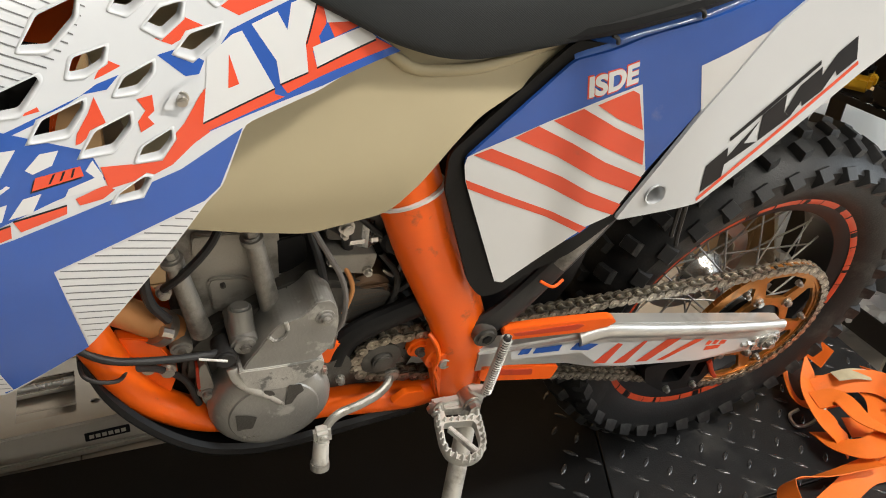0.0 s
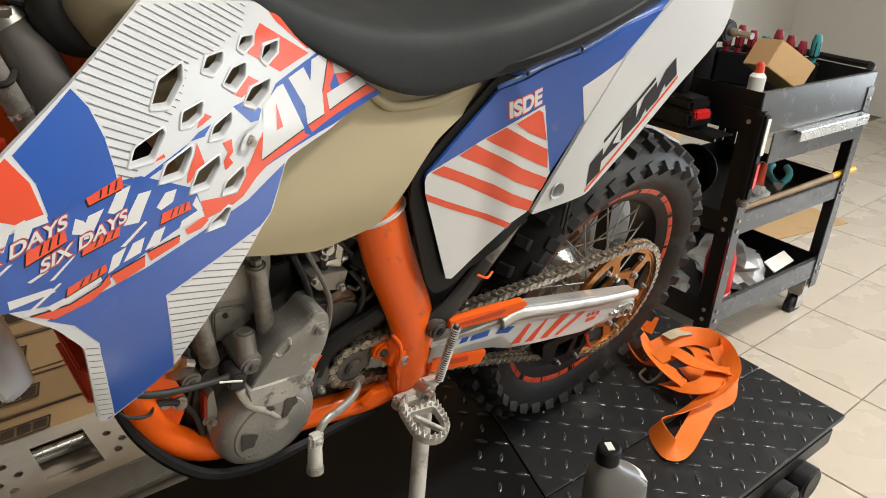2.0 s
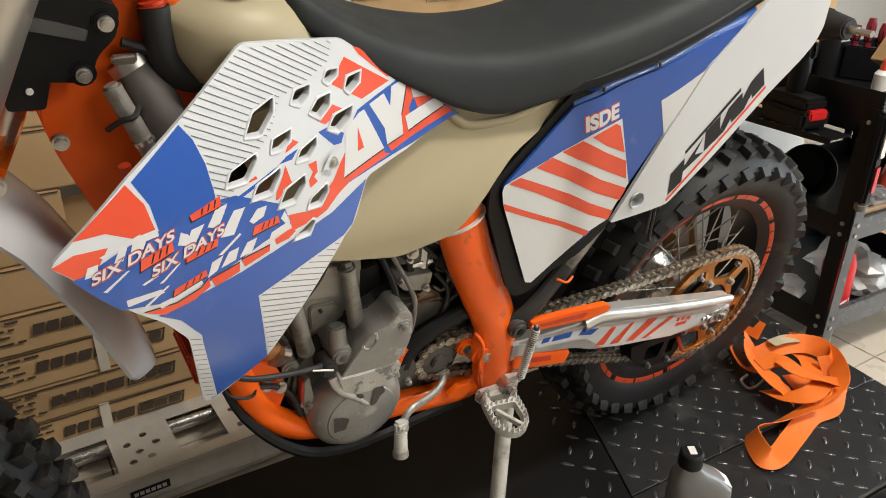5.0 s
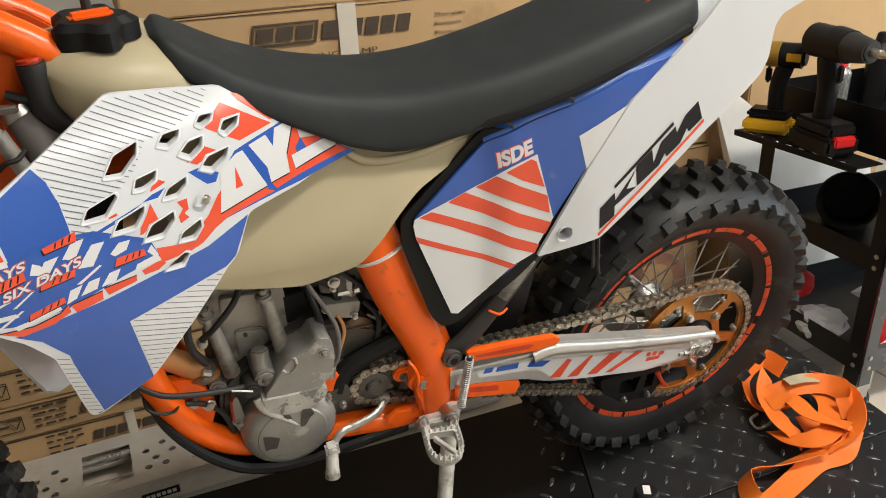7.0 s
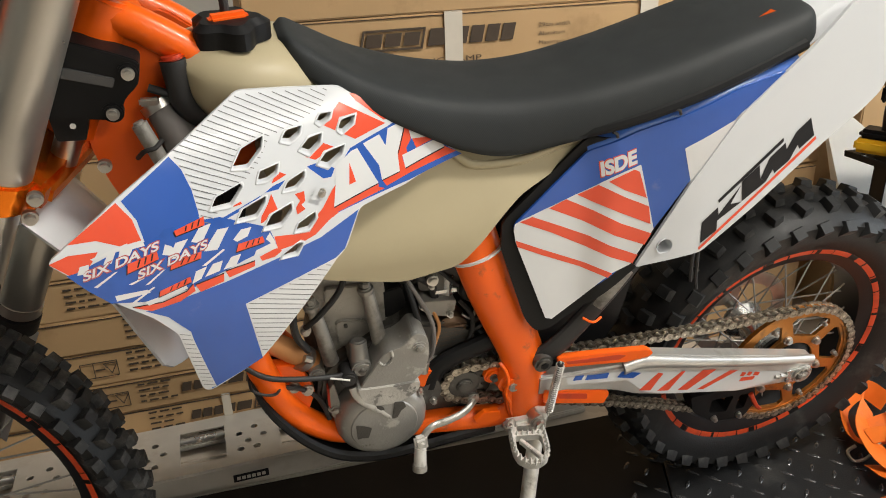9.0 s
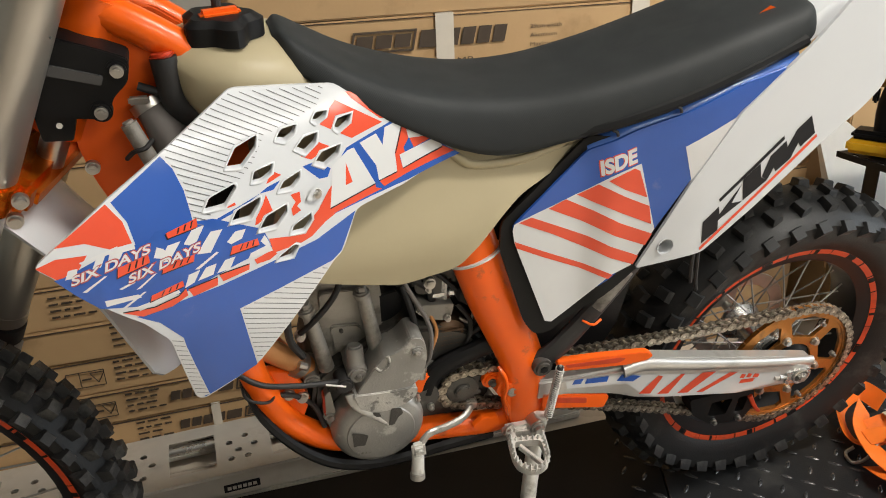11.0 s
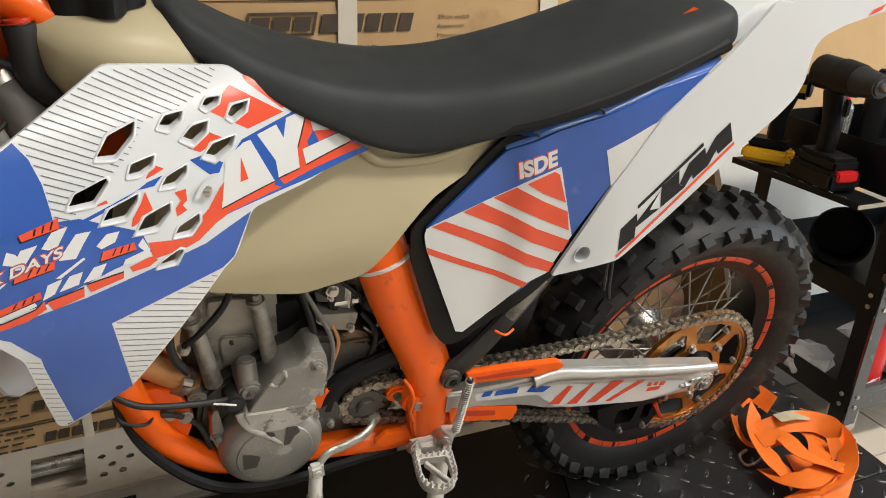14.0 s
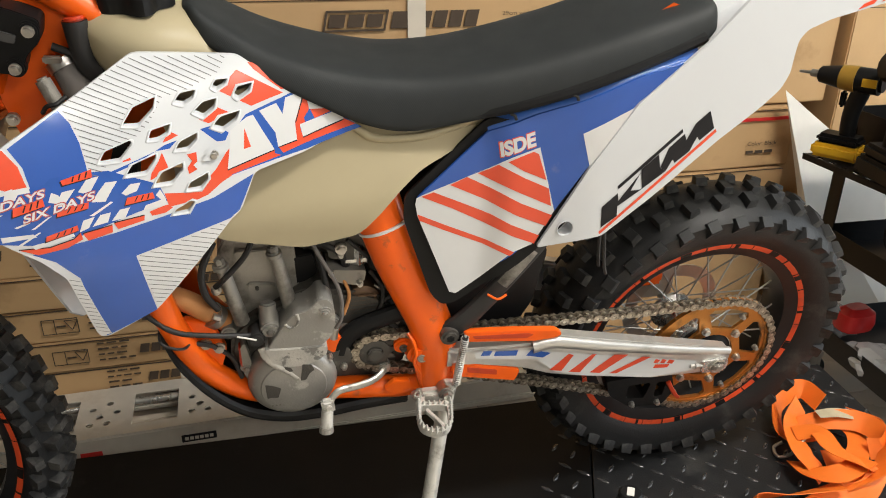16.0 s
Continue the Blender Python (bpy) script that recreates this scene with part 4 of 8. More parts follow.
# --- frame ---
for side, lab in ((-1, "orange main frame spar with scuffed paint"), (1, "")):
    bm = bmesh.new()
    y = side * 0.098
    tube(bm, [(-0.655, y * 0.35, 0.780), (-0.649, y * 0.62, 0.742), (-0.632, y * 0.78, 0.688), (-0.613, y * 0.84, 0.634), (-0.588, y * 0.92, 0.576), (-0.562, y * 1.02, 0.515), (-0.550, y * 1.08, 0.456), (-0.546, y * 1.05, 0.385)], (0.039, 0.035), 20, flat=0.62)
    spar = part("frame_spar", bm, ORANGE, bike, lab)
    if side < 0:
        bm = bmesh.new()
        tube(bm, [(-0.6367, -0.0746, 0.7010), (-0.6355, -0.0750, 0.6975)], 0.0408, 24, smooth=0, flat=0.66)
        part("paint_ring", bm, WHITE_VINYL, spar, "thin pale ring round the spar")
        bm = bmesh.new()
        prism(bm, rounded([(-0.586, 0.470), (-0.574, 0.500), (-0.528, 0.500), (-0.518, 0.470), (-0.515, 0.430), (-0.512, 0.372), (-0.530, 0.342), (-0.560, 0.350), (-0.578, 0.388), (-0.588, 0.430)], 0.012), -0.1185, -0.096, 0.008, 4)
        part("pivot_plate", bm, ORANGE, spar, "orange pivot plate")
        bm = bmesh.new()
        rod(bm, (-0.579, -0.090, 0.462), (-0.579, -0.1205, 0.460), 0.027, 0.021, seg=28, bev=0.006)
        part("pivot_boss", bm, ORANGE, spar)
        bm = bmesh.new()
        lathe(bm, [(0.0060, -0.120), (0.0060, -0.1235), (0.0080, -0.1235), (0.0088, -0.120)], (-0.577, 0, 0.457), 24)
        rod(bm, (-0.577, -0.115, 0.457), (-0.577, -0.1222, 0.457), 0.0058, seg=6)
        part("pivot_bolt", bm, ALLOY, spar)
        bm = bmesh.new()
        rod(bm, (-0.606, -0.080, 0.470), (-0.606, -0.104, 0.470), 0.0150, seg=20, bev=0.004)
        lug = part("frame_lug", bm, ORANGE, spar)
        bolt(lug, (-0.606, -0.104, 0.470), 0.0050, mat=ALLOY_DARK)
        bm = bmesh.new()
        tube(bm, [(-0.600, -0.108, 0.505), (-0.592, -0.119, 0.492), (-0.588, -0.122, 0.470), (-0.590, -0.120, 0.448), (-0.580, -0.118, 0.420)], 0.0030, 8)
        part("weld", bm, ORANGE, spar, "rough weld bead")
        bm = bmesh.new()
        prism(bm, rounded([(-0.640, 0.392), (-0.622, 0.408), (-0.596, 0.405), (-0.592, 0.386), (-0.620, 0.378)], 0.004), -0.118, -0.108, 0.002)
        part("gusset_plate", bm, ORANGE, spar)
    bm = bmesh.new()
    y = side * 0.088
    tube(bm, [(-1.005, y * 0.55, 0.78), (-0.985, y * 0.85, 0.68), (-0.966, y, 0.590), (-0.952, y, 0.533), (-0.932, y * 0.97, 0.476), (-0.900, y * 0.92, 0.430), (-0.857, y * 0.88, 0.394), (-0.79, y * 0.85, 0.372), (-0.72, y * 0.88, 0.372), (-0.66, y, 0.374), (-0.590, y * 1.05, 0.372), (-0.545, y * 1.1, 0.40)], 0.0200, 16)
    cradle = part("frame_cradle", bm, ORANGE, bike, "orange lower frame cradle tube" if side < 0 else "")
    if side < 0:
        bm = bmesh.new()
        prism(bm, rounded([(-0.945, 0.560), (-0.905, 0.545), (-0.885, 0.490), (-0.900, 0.445), (-0.935, 0.490)], 0.008), -0.080, -0.066, 0.003)
        plate = part("engine_mount", bm, ORANGE, cradle)
        bolt(plate, (-0.916, -0.081, 0.508), 0.007)
        bolt(plate, (-0.897, -0.081, 0.497), 0.007)
        bm = bmesh.new()
        tube(bm, [(-0.978, -0.075, 0.555), (-0.975, -0.112, 0.545), (-0.945, -0.112, 0.530), (-0.932, -0.085, 0.528)], 0.0022, 8)
        part("tie", bm, HOSE, cradle, "black cable tie")
# head tube and the broad gusset behind it
RAKE = radians(25.7)
AX, FW = Vector((math.sin(RAKE), 0, math.cos(RAKE))), Vector((-math.cos(RAKE), 0, math.sin(RAKE)))
STEER = Vector((-1.144, -0.018, 0.9))
bm = bmesh.new()
rod(bm, STEER + AX * 0.03, STEER + AX * 0.20, 0.034, seg=24, bev=0.004)
head = part("frame_head", bm, ORANGE, bike, "orange frame head with welded gussets")
for side in (-1, 1):
    bm = bmesh.new()
    prism(bm, rounded([(-1.114, 0.918), (-1.062, 1.045), (-1.010, 1.050), (-0.945, 1.000), (-0.925, 0.935), (-0.920, 0.870), (-0.955, 0.80), (-0.970, 0.74), (-1.005, 0.69), (-1.050, 0.740), (-1.080, 0.800), (-1.104, 0.870)], 0.012), side * 0.030 - 0.012, side * 0.030 + 0.012, 0.006)
    part("gusset", bm, ORANGE_DULL, head)
    bm = bmesh.new()
    tube(bm, [(-1.075, side * 0.028, 1.068), (-1.030, side * 0.036, 1.046), (-0.985, side * 0.040, 1.016), (-0.94, side * 0.036, 0.975)], 0.020, 14)
    part("top_spar", bm, ORANGE, head)
bolt(head, (-1.100, -0.058, 0.893), 0.006)

# --- engine ---
bm = bmesh.new()
prism(bm, rounded([(-0.875, 0.520), (-0.885, 0.450), (-0.845, 0.375), (-0.790, 0.345), (-0.690, 0.352), (-0.600, 0.395), (-0.580, 0.480), (-0.640, 0.560), (-0.76, 0.590)], 0.02), -0.072, 0.095, 0.010)
engine = part("crankcase", bm, ALLOY_DARK, bike, "grimy cast alloy engine crankcase")
bm = bmesh.new()
lathe(bm, [(0.0, -0.1185), (0.040, -0.1180), (0.052, -0.1165), (0.0535, -0.1145), (0.0620, -0.1120), (0.0690, -0.1050), (0.0725, -0.0950), (0.0735, -0.066)], (-0.7875, 0, 0.424), 56)
cover = part("ignition_cover", bm, ALLOY_COVER, engine, "scuffed round ignition cover")
bm = bmesh.new()
for k in range(12):
    box(bm, (-0.824 + 0.0058 * k, -0.1172, 0.3890), (0.0036, 0.0014, 0.0045 if k % 3 else 0.0060), 0.0005, Matrix.Rotation(radians(14), 4, "Y"))
tagged(part("cast_mark", bm, ALLOY, cover), "worn raised casting marks", kind="stuff")
# chipped paint: bare pale rib and dark patches on the cover
bm = bmesh.new()
tube(bm, [(-0.8300, -0.1060, 0.508), (-0.8270, -0.1120, 0.496), (-0.8165, -0.1150, 0.480), (-0.8005, -0.1170, 0.4660), (-0.7885, -0.1175, 0.4530), (-0.7770, -0.1175, 0.4400)], (0.0085, 0.0030), 12, flat=0.5)
part("cover_rib", bm, ALLOY_SCRAPED, cover, "pale scraped rib across the cover")
for loop in ([(-0.7720, 0.4742), (-0.7574, 0.4714), (-0.7536, 0.4591), (-0.7610, 0.4540), (-0.7679, 0.4397), (-0.7767, 0.4392), (-0.7745, 0.4560)], [(-0.8329, 0.4394), (-0.8200, 0.4350), (-0.8081, 0.4274), (-0.8140, 0.4069), (-0.8250, 0.4090), (-0.8314, 0.4073)], [(-0.801, 0.474), (-0.790, 0.470), (-0.787, 0.462), (-0.797, 0.462)]):
    bm = bmesh.new()
    sheet(bm, [rounded(loop, 0.002, 2)], lambda x, z: -0.1185 + 0.9 * max(0.0, math.hypot(x + 0.7875, z - 0.424) - 0.042) ** 1.6, 0.0006, step=0.006)
    part("paint_chip", bm, ALLOY_DARK, cover, "dark patch of chipped paint")
bm = bmesh.new()
prism(bm, rounded([(-0.8283, 0.5132), (-0.8246, 0.5013), (-0.8201, 0.4830), (-0.8040, 0.4720), (-0.7760, 0.4680), (-0.7500, 0.4750), (-0.7320, 0.4880), (-0.7300, 0.5080), (-0.7656, 0.5080), (-0.8002, 0.5100)], 0.010), -0.1175, -0.07, 0.007, 3)
part("middle_cover", bm, ALLOY_SCRAPED, engine, "scratched grey side cover with bare patches")
bm = bmesh.new()
prism(bm, rounded([(-0.8252, 0.5013), (-0.8188, 0.5201), (-0.8047, 0.5403), (-0.7951, 0.5573), (-0.7815, 0.5749), (-0.7600, 0.5802), (-0.7492, 0.5889), (-0.7412, 0.6004), (-0.7262, 0.5992), (-0.7195, 0.5878), (-0.7168, 0.5685), (-0.7173, 0.5462), (-0.7253, 0.5202), (-0.7389, 0.5073), (-0.7523, 0.5000), (-0.7656, 0.4951), (-0.7787, 0.4925), (-0.8002, 0.4905), (-0.8201, 0.4880)], 0.010), -0.1150, -0.065, 0.007, 3)
upper = part("upper_cover", bm, ALLOY_COVER, engine, "worn grey upper side cover")
bm = bmesh.new()
sheet(bm, [rounded([(-0.8059, 0.5060), (-0.7930, 0.5050), (-0.7808, 0.5085), (-0.7790, 0.5010), (-0.7900, 0.4975), (-0.8027, 0.4985)], 0.002, 2)], lambda x, z: -0.1150, 0.0006, step=0)
part("paint_chip", bm, ALLOY_DARK, upper, "dark patch of chipped paint")
bm = bmesh.new()
tube(bm, [(-0.7750, -0.1150, 0.5760), (-0.7733, -0.1155, 0.5640), (-0.7780, -0.1155, 0.5545), (-0.7868, -0.1155, 0.5510), (-0.7935, -0.1150, 0.5580)], 0.0024, 8)
part("cast_ridge", bm, ALLOY_SCRAPED, upper)
for p, r in (((-0.7326, -0.1170, 0.5740), 0.0105), ((-0.8164, -0.1040, 0.5390), 0.0150), ((-0.8585, -0.0880, 0.4520), 0.0110), ((-0.697, -0.080, 0.497), 0.0120), ((-0.718, -0.082, 0.519), 0.0120), ((-0.880, -0.078, 0.520), 0.0120)):
    bm = bmesh.new()
    rod(bm, (p[0], p[1] + 0.05, p[2] + 0.004), (p[0], p[1] - 0.002, p[2]), r * 1.12, r, seg=20, bev=0.003)
    boss = part("bolt_boss", bm, ALLOY_COVER, engine)
    bolt(boss, p, 0.0050, mat=ALLOY)
bm = bmesh.new()
rod(bm, (-0.8170, -0.080, 0.578), (-0.8170, -0.092, 0.538), 0.0125, 0.0140, seg=18, bev=0.003)
part("dowel_boss", bm, ALLOY_COVER, engine)
bm = bmesh.new()
prism(bm, rounded([(-0.8652, 0.4971), (-0.8579, 0.5060), (-0.8495, 0.4557), (-0.8440, 0.4239), (-0.8567, 0.4150), (-0.8650, 0.4427)], 0.005), -0.0890, -0.070, 0.003)
flange = part("side_flange", bm, ALLOY, engine, "bolted side flange with a red gasket edge")
bm = bmesh.new()
prism(bm, [(-0.8680, 0.4960), (-0.8655, 0.4980), (-0.8625, 0.4640), (-0.8650, 0.4430), (-0.8685, 0.4600)], -0.0875, -0.074, 0.001)
part("gasket", bm, RED_DARK, flange)
bm = bmesh.new()
prism(bm, rounded([(-0.885, 0.655), (-0.868, 0.690), (-0.775, 0.690), (-0.768, 0.640), (-0.764, 0.545), (-0.785, 0.515), (-0.846, 0.505), (-0.866, 0.540)], 0.012), -0.052, 0.062, 0.010)
barrel = part("cylinder", bm, ALLOY, engine, "dull alloy cylinder")
bm = bmesh.new()
prism(bm, rounded([(-0.858, 0.628), (-0.846, 0.614), (-0.806, 0.609), (-0.798, 0.622), (-0.800, 0.660), (-0.858, 0.664)], 0.006), -0.0600, -0.045, 0.004)
part("cylinder_flange", bm, ALLOY, barrel)
bm = bmesh.new()
prism(bm, rounded([(-0.846, 0.600), (-0.802, 0.594), (-0.790, 0.560), (-0.800, 0.540), (-0.842, 0.548)], 0.010), -0.0570, -0.045, 0.004)
part("water_jacket", bm, ALLOY, barrel)
bolt(barrel, (-0.8302, -0.0540, 0.5895), 0.0030, mat=ALLOY_DARK)
bm = bmesh.new()
prism(bm, rounded([(-0.790, 0.632), (-0.742, 0.640), (-0.735, 0.600), (-0.757, 0.585), (-0.782, 0.582)], 0.008), -0.050, 0.02, 0.004)
part("intake_boot", bm, BLACK, engine, "black rubber intake boot")
for a, b in (((-0.877, -0.072, 0.645), (-0.857, -0.076, 0.538)), ((-0.7985, -0.070, 0.658), (-0.7825, -0.074, 0.560))):
    bm = bmesh.new()
    rod(bm, a, b, 0.0095, 0.0120, seg=18, bev=0.003)
    rod(bm, (a[0] - 0.001, a[1], a[2] - 0.004), (a[0] - 0.003, a[1], a[2] + 0.008), 0.0118, seg=18, bev=0.003)
    rod(bm, a, (a[0] - 0.004, a[1], a[2] + 0.018), 0.0075, seg=6, bev=0.0015)
    part("stud_column", bm, ALLOY, barrel)
bm = bmesh.new()
prism(bm, rounded([(-0.905, 0.690), (-0.885, 0.770), (-0.785, 0.780), (-0.755, 0.735), (-0.762, 0.688)], 0.012), -0.060, 0.065, 0.008)
part("cylinder_head", bm, ALLOY, engine, "dark cylinder head under the tank")
# intake, starter and hidden dark masses behind the spar
bm = bmesh.new()
rod(bm, (-0.755, -0.01, 0.655), (-0.640, -0.02, 0.640), 0.030, seg=24, bev=0.004)
carb = part("carburettor", bm, ALLOY_DARK, bike, "grey alloy carburettor")
bm = bmesh.new()
prism(bm, rounded([(-0.722, 0.617), (-0.661, 0.609), (-0.664, 0.588), (-0.675, 0.580), (-0.705, 0.589), (-0.718, 0.604)], 0.004), -0.066, -0.010, 0.003)
bowl = part("float_bowl", bm, ALLOY, carb, "dull alloy float bowl")
bolt(bowl, (-0.672, -0.068, 0.587), 0.0042)
bolt(bowl, (-0.716, -0.068, 0.611), 0.0038)
bm = bmesh.new()
rod(bm, (-0.672, -0.045, 0.612), (-0.672, -0.045, 0.655), 0.017, seg=6, bev=0.003)
rod(bm, (-0.672, -0.045, 0.650), (-0.672, -0.045, 0.668), 0.012, seg=16, bev=0.002)
box(bm, (-0.672, -0.045, 0.625), (0.052, 0.030, 0.014), 0.004)
part("cap_nut", bm, ALLOY_BRIGHT, carb)
bm = bmesh.new()
tube(bm, [(-0.645, -0.050, 0.600), (-0.625, -0.055, 0.585), (-0.632, -0.055, 0.560), (-0.646, -0.050, 0.566)], 0.003, 8)
part("clip", bm, STEEL, carb)
bm = bmesh.new()
lathe(bm, [(0.0, -0.052), (0.024, -0.052), (0.030, -0.046), (0.030, -0.03)] + [(0.030 + (0.003 if k % 2 else 0), -0.028 + 0.006 * k) for k in range(10)] + [(0.030, 0.04), (0.0, 0.04)], (-0.668, -0.016, 0.545), 32)
part("starter_motor", bm, STARTER, engine, "brown ribbed starter motor")
# airbox block, coloured near-black so the gap behind the spar reads as shade
bm = bmesh.new()
box(bm, (-0.60, 0.03, 0.62), (0.24, 0.12, 0.30), 0.02)
box(bm, (-0.45, 0.01, 0.66), (0.16, 0.14, 0.22), 0.02)
part("airbox", bm, DARK, bike, "airbox and shock, coloured near-black for the shade round them")
bm = bmesh.new()
prism(bm, rounded([(-0.57, 0.63), (-0.40, 0.68), (-0.355, 0.61), (-0.370, 0.500), (-0.42, 0.40), (-0.56, 0.40)], 0.012), -0.062, -0.02, 0.006)
part("mud_flap", bm, BLACK, bike, "black mud flap")
bm = bmesh.new()
rod(bm, (-0.60, 0.035, 0.60), (-0.50, 0.035, 0.40), 0.035, seg=18)
part("shock_absorber", bm, DARK, bike)
bm = bmesh.new()
prism(bm, rounded([(-0.738, 0.485), (-0.721, 0.468), (-0.699, 0.484), (-0.689, 0.462), (-0.694, 0.440), (-0.715, 0.428), (-0.732, 0.452)], 0.005), -0.097, -0.070, 0.003)
bracket = part("clutch_slave", bm, ALLOY_DARK, engine, "grey slave cylinder with an orange edge")
bm = bmesh.new()
prism(bm, [(-0.742, 0.486), (-0.740, 0.498), (-0.722, 0.507), (-0.698, 0.500), (-0.694, 0.486), (-0.720, 0.466)], -0.0945, -0.072, 0.002)
part("gasket", bm, ORANGE_DULL, bracket)
bolt(bracket, (-0.726, -0.099, 0.466), 0.0035)
bolt(bracket, (-0.704, -0.099, 0.440), 0.0045)
bm = bmesh.new()
tube(bm, [(-0.708, -0.086, 0.462), (-0.698, -0.086, 0.492), (-0.672, -0.086, 0.512), (-0.630, -0.085, 0.526), (-0.570, -0.080, 0.540)], 0.017, 12, flat=0.7)
part("case_saver", bm, BLACK, engine, "black plastic sprocket guard")
bm = bmesh.new()
tube(bm, [(-0.755, -0.07, 0.700), (-0.735, -0.085, 0.660), (-0.708, -0.095, 0.600), (-0.705, -0.095, 0.545), (-0.716, -0.092, 0.515)], 0.0032, 8)
part("breather_hose", bm, HOSE_GREY, engine, "thin grey hose")
bm = bmesh.new()
rod(bm, (-0.716, -0.092, 0.520), (-0.719, -0.092, 0.498), 0.007, seg=10, bev=0.001)
part("hose_fitting", bm, STEEL, engine)
# exhaust stub and cable at the front of the engine
bm = bmesh.new()
tube(bm, [(-0.985, -0.050, 0.585), (-0.945, -0.066, 0.590), (-0.910, -0.066, 0.562), (-0.885, -0.055, 0.530)], 0.017, 16)
pipe = part("exhaust_pipe", bm, COPPER, bike, "heat-browned exhaust pipe")
bm = bmesh.new()
rod(bm, (-0.903, -0.068, 0.556), (-0.895, -0.064, 0.544), 0.0205, seg=20)
rod(bm, (-0.898, -0.094, 0.572), (-0.888, -0.094, 0.566), 0.006, seg=8)
part("pipe_clamp", bm, STEEL, pipe)
bm = bmesh.new()
tube(bm, [(-0.990, -0.10, 0.592), (-0.955, -0.112, 0.566), (-0.91, -0.114, 0.553), (-0.860, -0.108, 0.540), (-0.842, -0.10, 0.532)], 0.0042, 10)
wire = part("cable", bm, HOSE, bike, "black sheathed cable")
bm = bmesh.new()
tube(bm, [(-0.866, -0.118, 0.547), (-0.850, -0.120, 0.543), (-0.838, -0.120, 0.538)], 0.0014, 8)
part("bright_end", bm, PAPER, wire)
bm = bmesh.new()
rod(bm, (-0.838, -0.08, 0.528), (-0.838, -0.112, 0.528), 0.013, seg=16, bev=0.003)
part("grommet", bm, HOSE, wire)

# --- skid plate ---
bm = bmesh.new()
rim_line = curve_points([(-0.978, -0.088, 0.545), (-0.960, -0.100, 0.490), (-0.928, -0.106, 0.435), (-0.890, -0.107, 0.388), (-0.850, -0.105, 0.356), (-0.795, -0.102, 0.336), (-0.73, -0.100, 0.334), (-0.67, -0.100, 0.340), (-0.595, -0.095, 0.338)], 6)
# a rolled lip that turns in under the engine
lines = []
for p in rim_line:
    across = [(0.0, 0.010), (-0.005, 0.006), (-0.006, 0.0), (-0.003, -0.006), (0.004, -0.009), (0.030, -0.012), (0.095, -0.014), (0.165, -0.012), (0.190, -0.008)]
    lines.append([bm.verts.new((p.x, p.y + dy, p.z + dz + 0.006)) for dy, dz in across])
for a, b in zip(lines, lines[1:]):
    for k in range(len(a) - 1):
        bm.faces.new((a[k], a[k + 1], b[k + 1], b[k]))
bmesh.ops.recalc_face_normals(bm, faces=bm.faces)
bmesh.ops.solidify(bm, geom=bm.faces[:], thickness=0.003)
part("skid_plate", bm, BLACK, bike, "black skid plate under the engine")

# --- gear lever ---
bm = bmesh.new()
tube(bm, [(-0.634, -0.092, 0.420), (-0.642, -0.104, 0.417), (-0.660, -0.115, 0.414), (-0.688, -0.127, 0.418), (-0.714, -0.136, 0.423), (-0.728, -0.141, 0.416), (-0.735, -0.145, 0.402)], (0.0066, 0.0062), 10, flat=0.75)
rod(bm, (-0.636, -0.080, 0.420), (-0.636, -0.098, 0.420), 0.012, seg=16, bev=0.002)
lever = part("gear_lever", bm, STEEL_DULL, bike, "worn alloy gear lever")
bm = bmesh.new()
box(bm, (-0.737, -0.146, 0.402), (0.021, 0.014, 0.030), 0.004, Matrix.Rotation(radians(-6), 4, "Y"))
rod(bm, (-0.738, -0.147, 0.396), (-0.742, -0.160, 0.366), 0.0095, 0.0105, seg=14, bev=0.002)
rod(bm, (-0.7365, -0.152, 0.405), (-0.7365, -0.156, 0.405), 0.005, seg=10, bev=0.001)
tip = part("toe_piece", bm, PEG_METAL, lever)
bm = bmesh.new()
rod(bm, (-0.742, -0.159, 0.368), (-0.743, -0.163, 0.358), 0.0118, seg=14, bev=0.001)
part("rubber_ring", bm, ALLOY, tip)

# --- footpeg and side stand ---
PEG_M = Matrix.Translation((-0.557, -0.132, 0.372)) @ Matrix.Rotation(radians(-10), 4, "Z") @ Matrix.Rotation(radians(2), 4, "X") @ Matrix.Rotation(radians(90), 4, "X")
PEG_OUT = [(-0.024, -0.004), (0.024, -0.004), (0.029, 0.020), (0.029, 0.058), (0.024, 0.076), (0.008, 0.086), (-0.008, 0.086), (-0.024, 0.076), (-0.029, 0.058), (-0.029, 0.020)]
PEG_IN = [(-0.0215, 0.030), (0.0215, 0.030), (0.0225, 0.058), (0.0185, 0.071), (0.006, 0.0785), (-0.006, 0.0785), (-0.0185, 0.071), (-0.0225, 0.058)]
bm = bmesh.new()
sheet(bm, [rounded(PEG_OUT, 0.008), rounded(PEG_IN[::-1], 0.006), rounded([(-0.016, 0.010), (-0.016, 0.022), (0.016, 0.022), (0.016, 0.010)], 0.003)], lambda x, z: 0.0, thick=0.014, step=0)
box(bm, (0.003, 0.007, 0.055), (0.006, 0.010, 0.052), 0.001, Matrix.Rotation(radians(38), 4, "Y"))
bm.transform(PEG_M)
peg = part("footpeg", bm, PEG_METAL, bike, "bare metal footpeg with sharp teeth")
bm = bmesh.new()
edge = [Vector(p) for p in rounded(PEG_OUT, 0.008)]
step_l, carry = 0.0092, 0.0
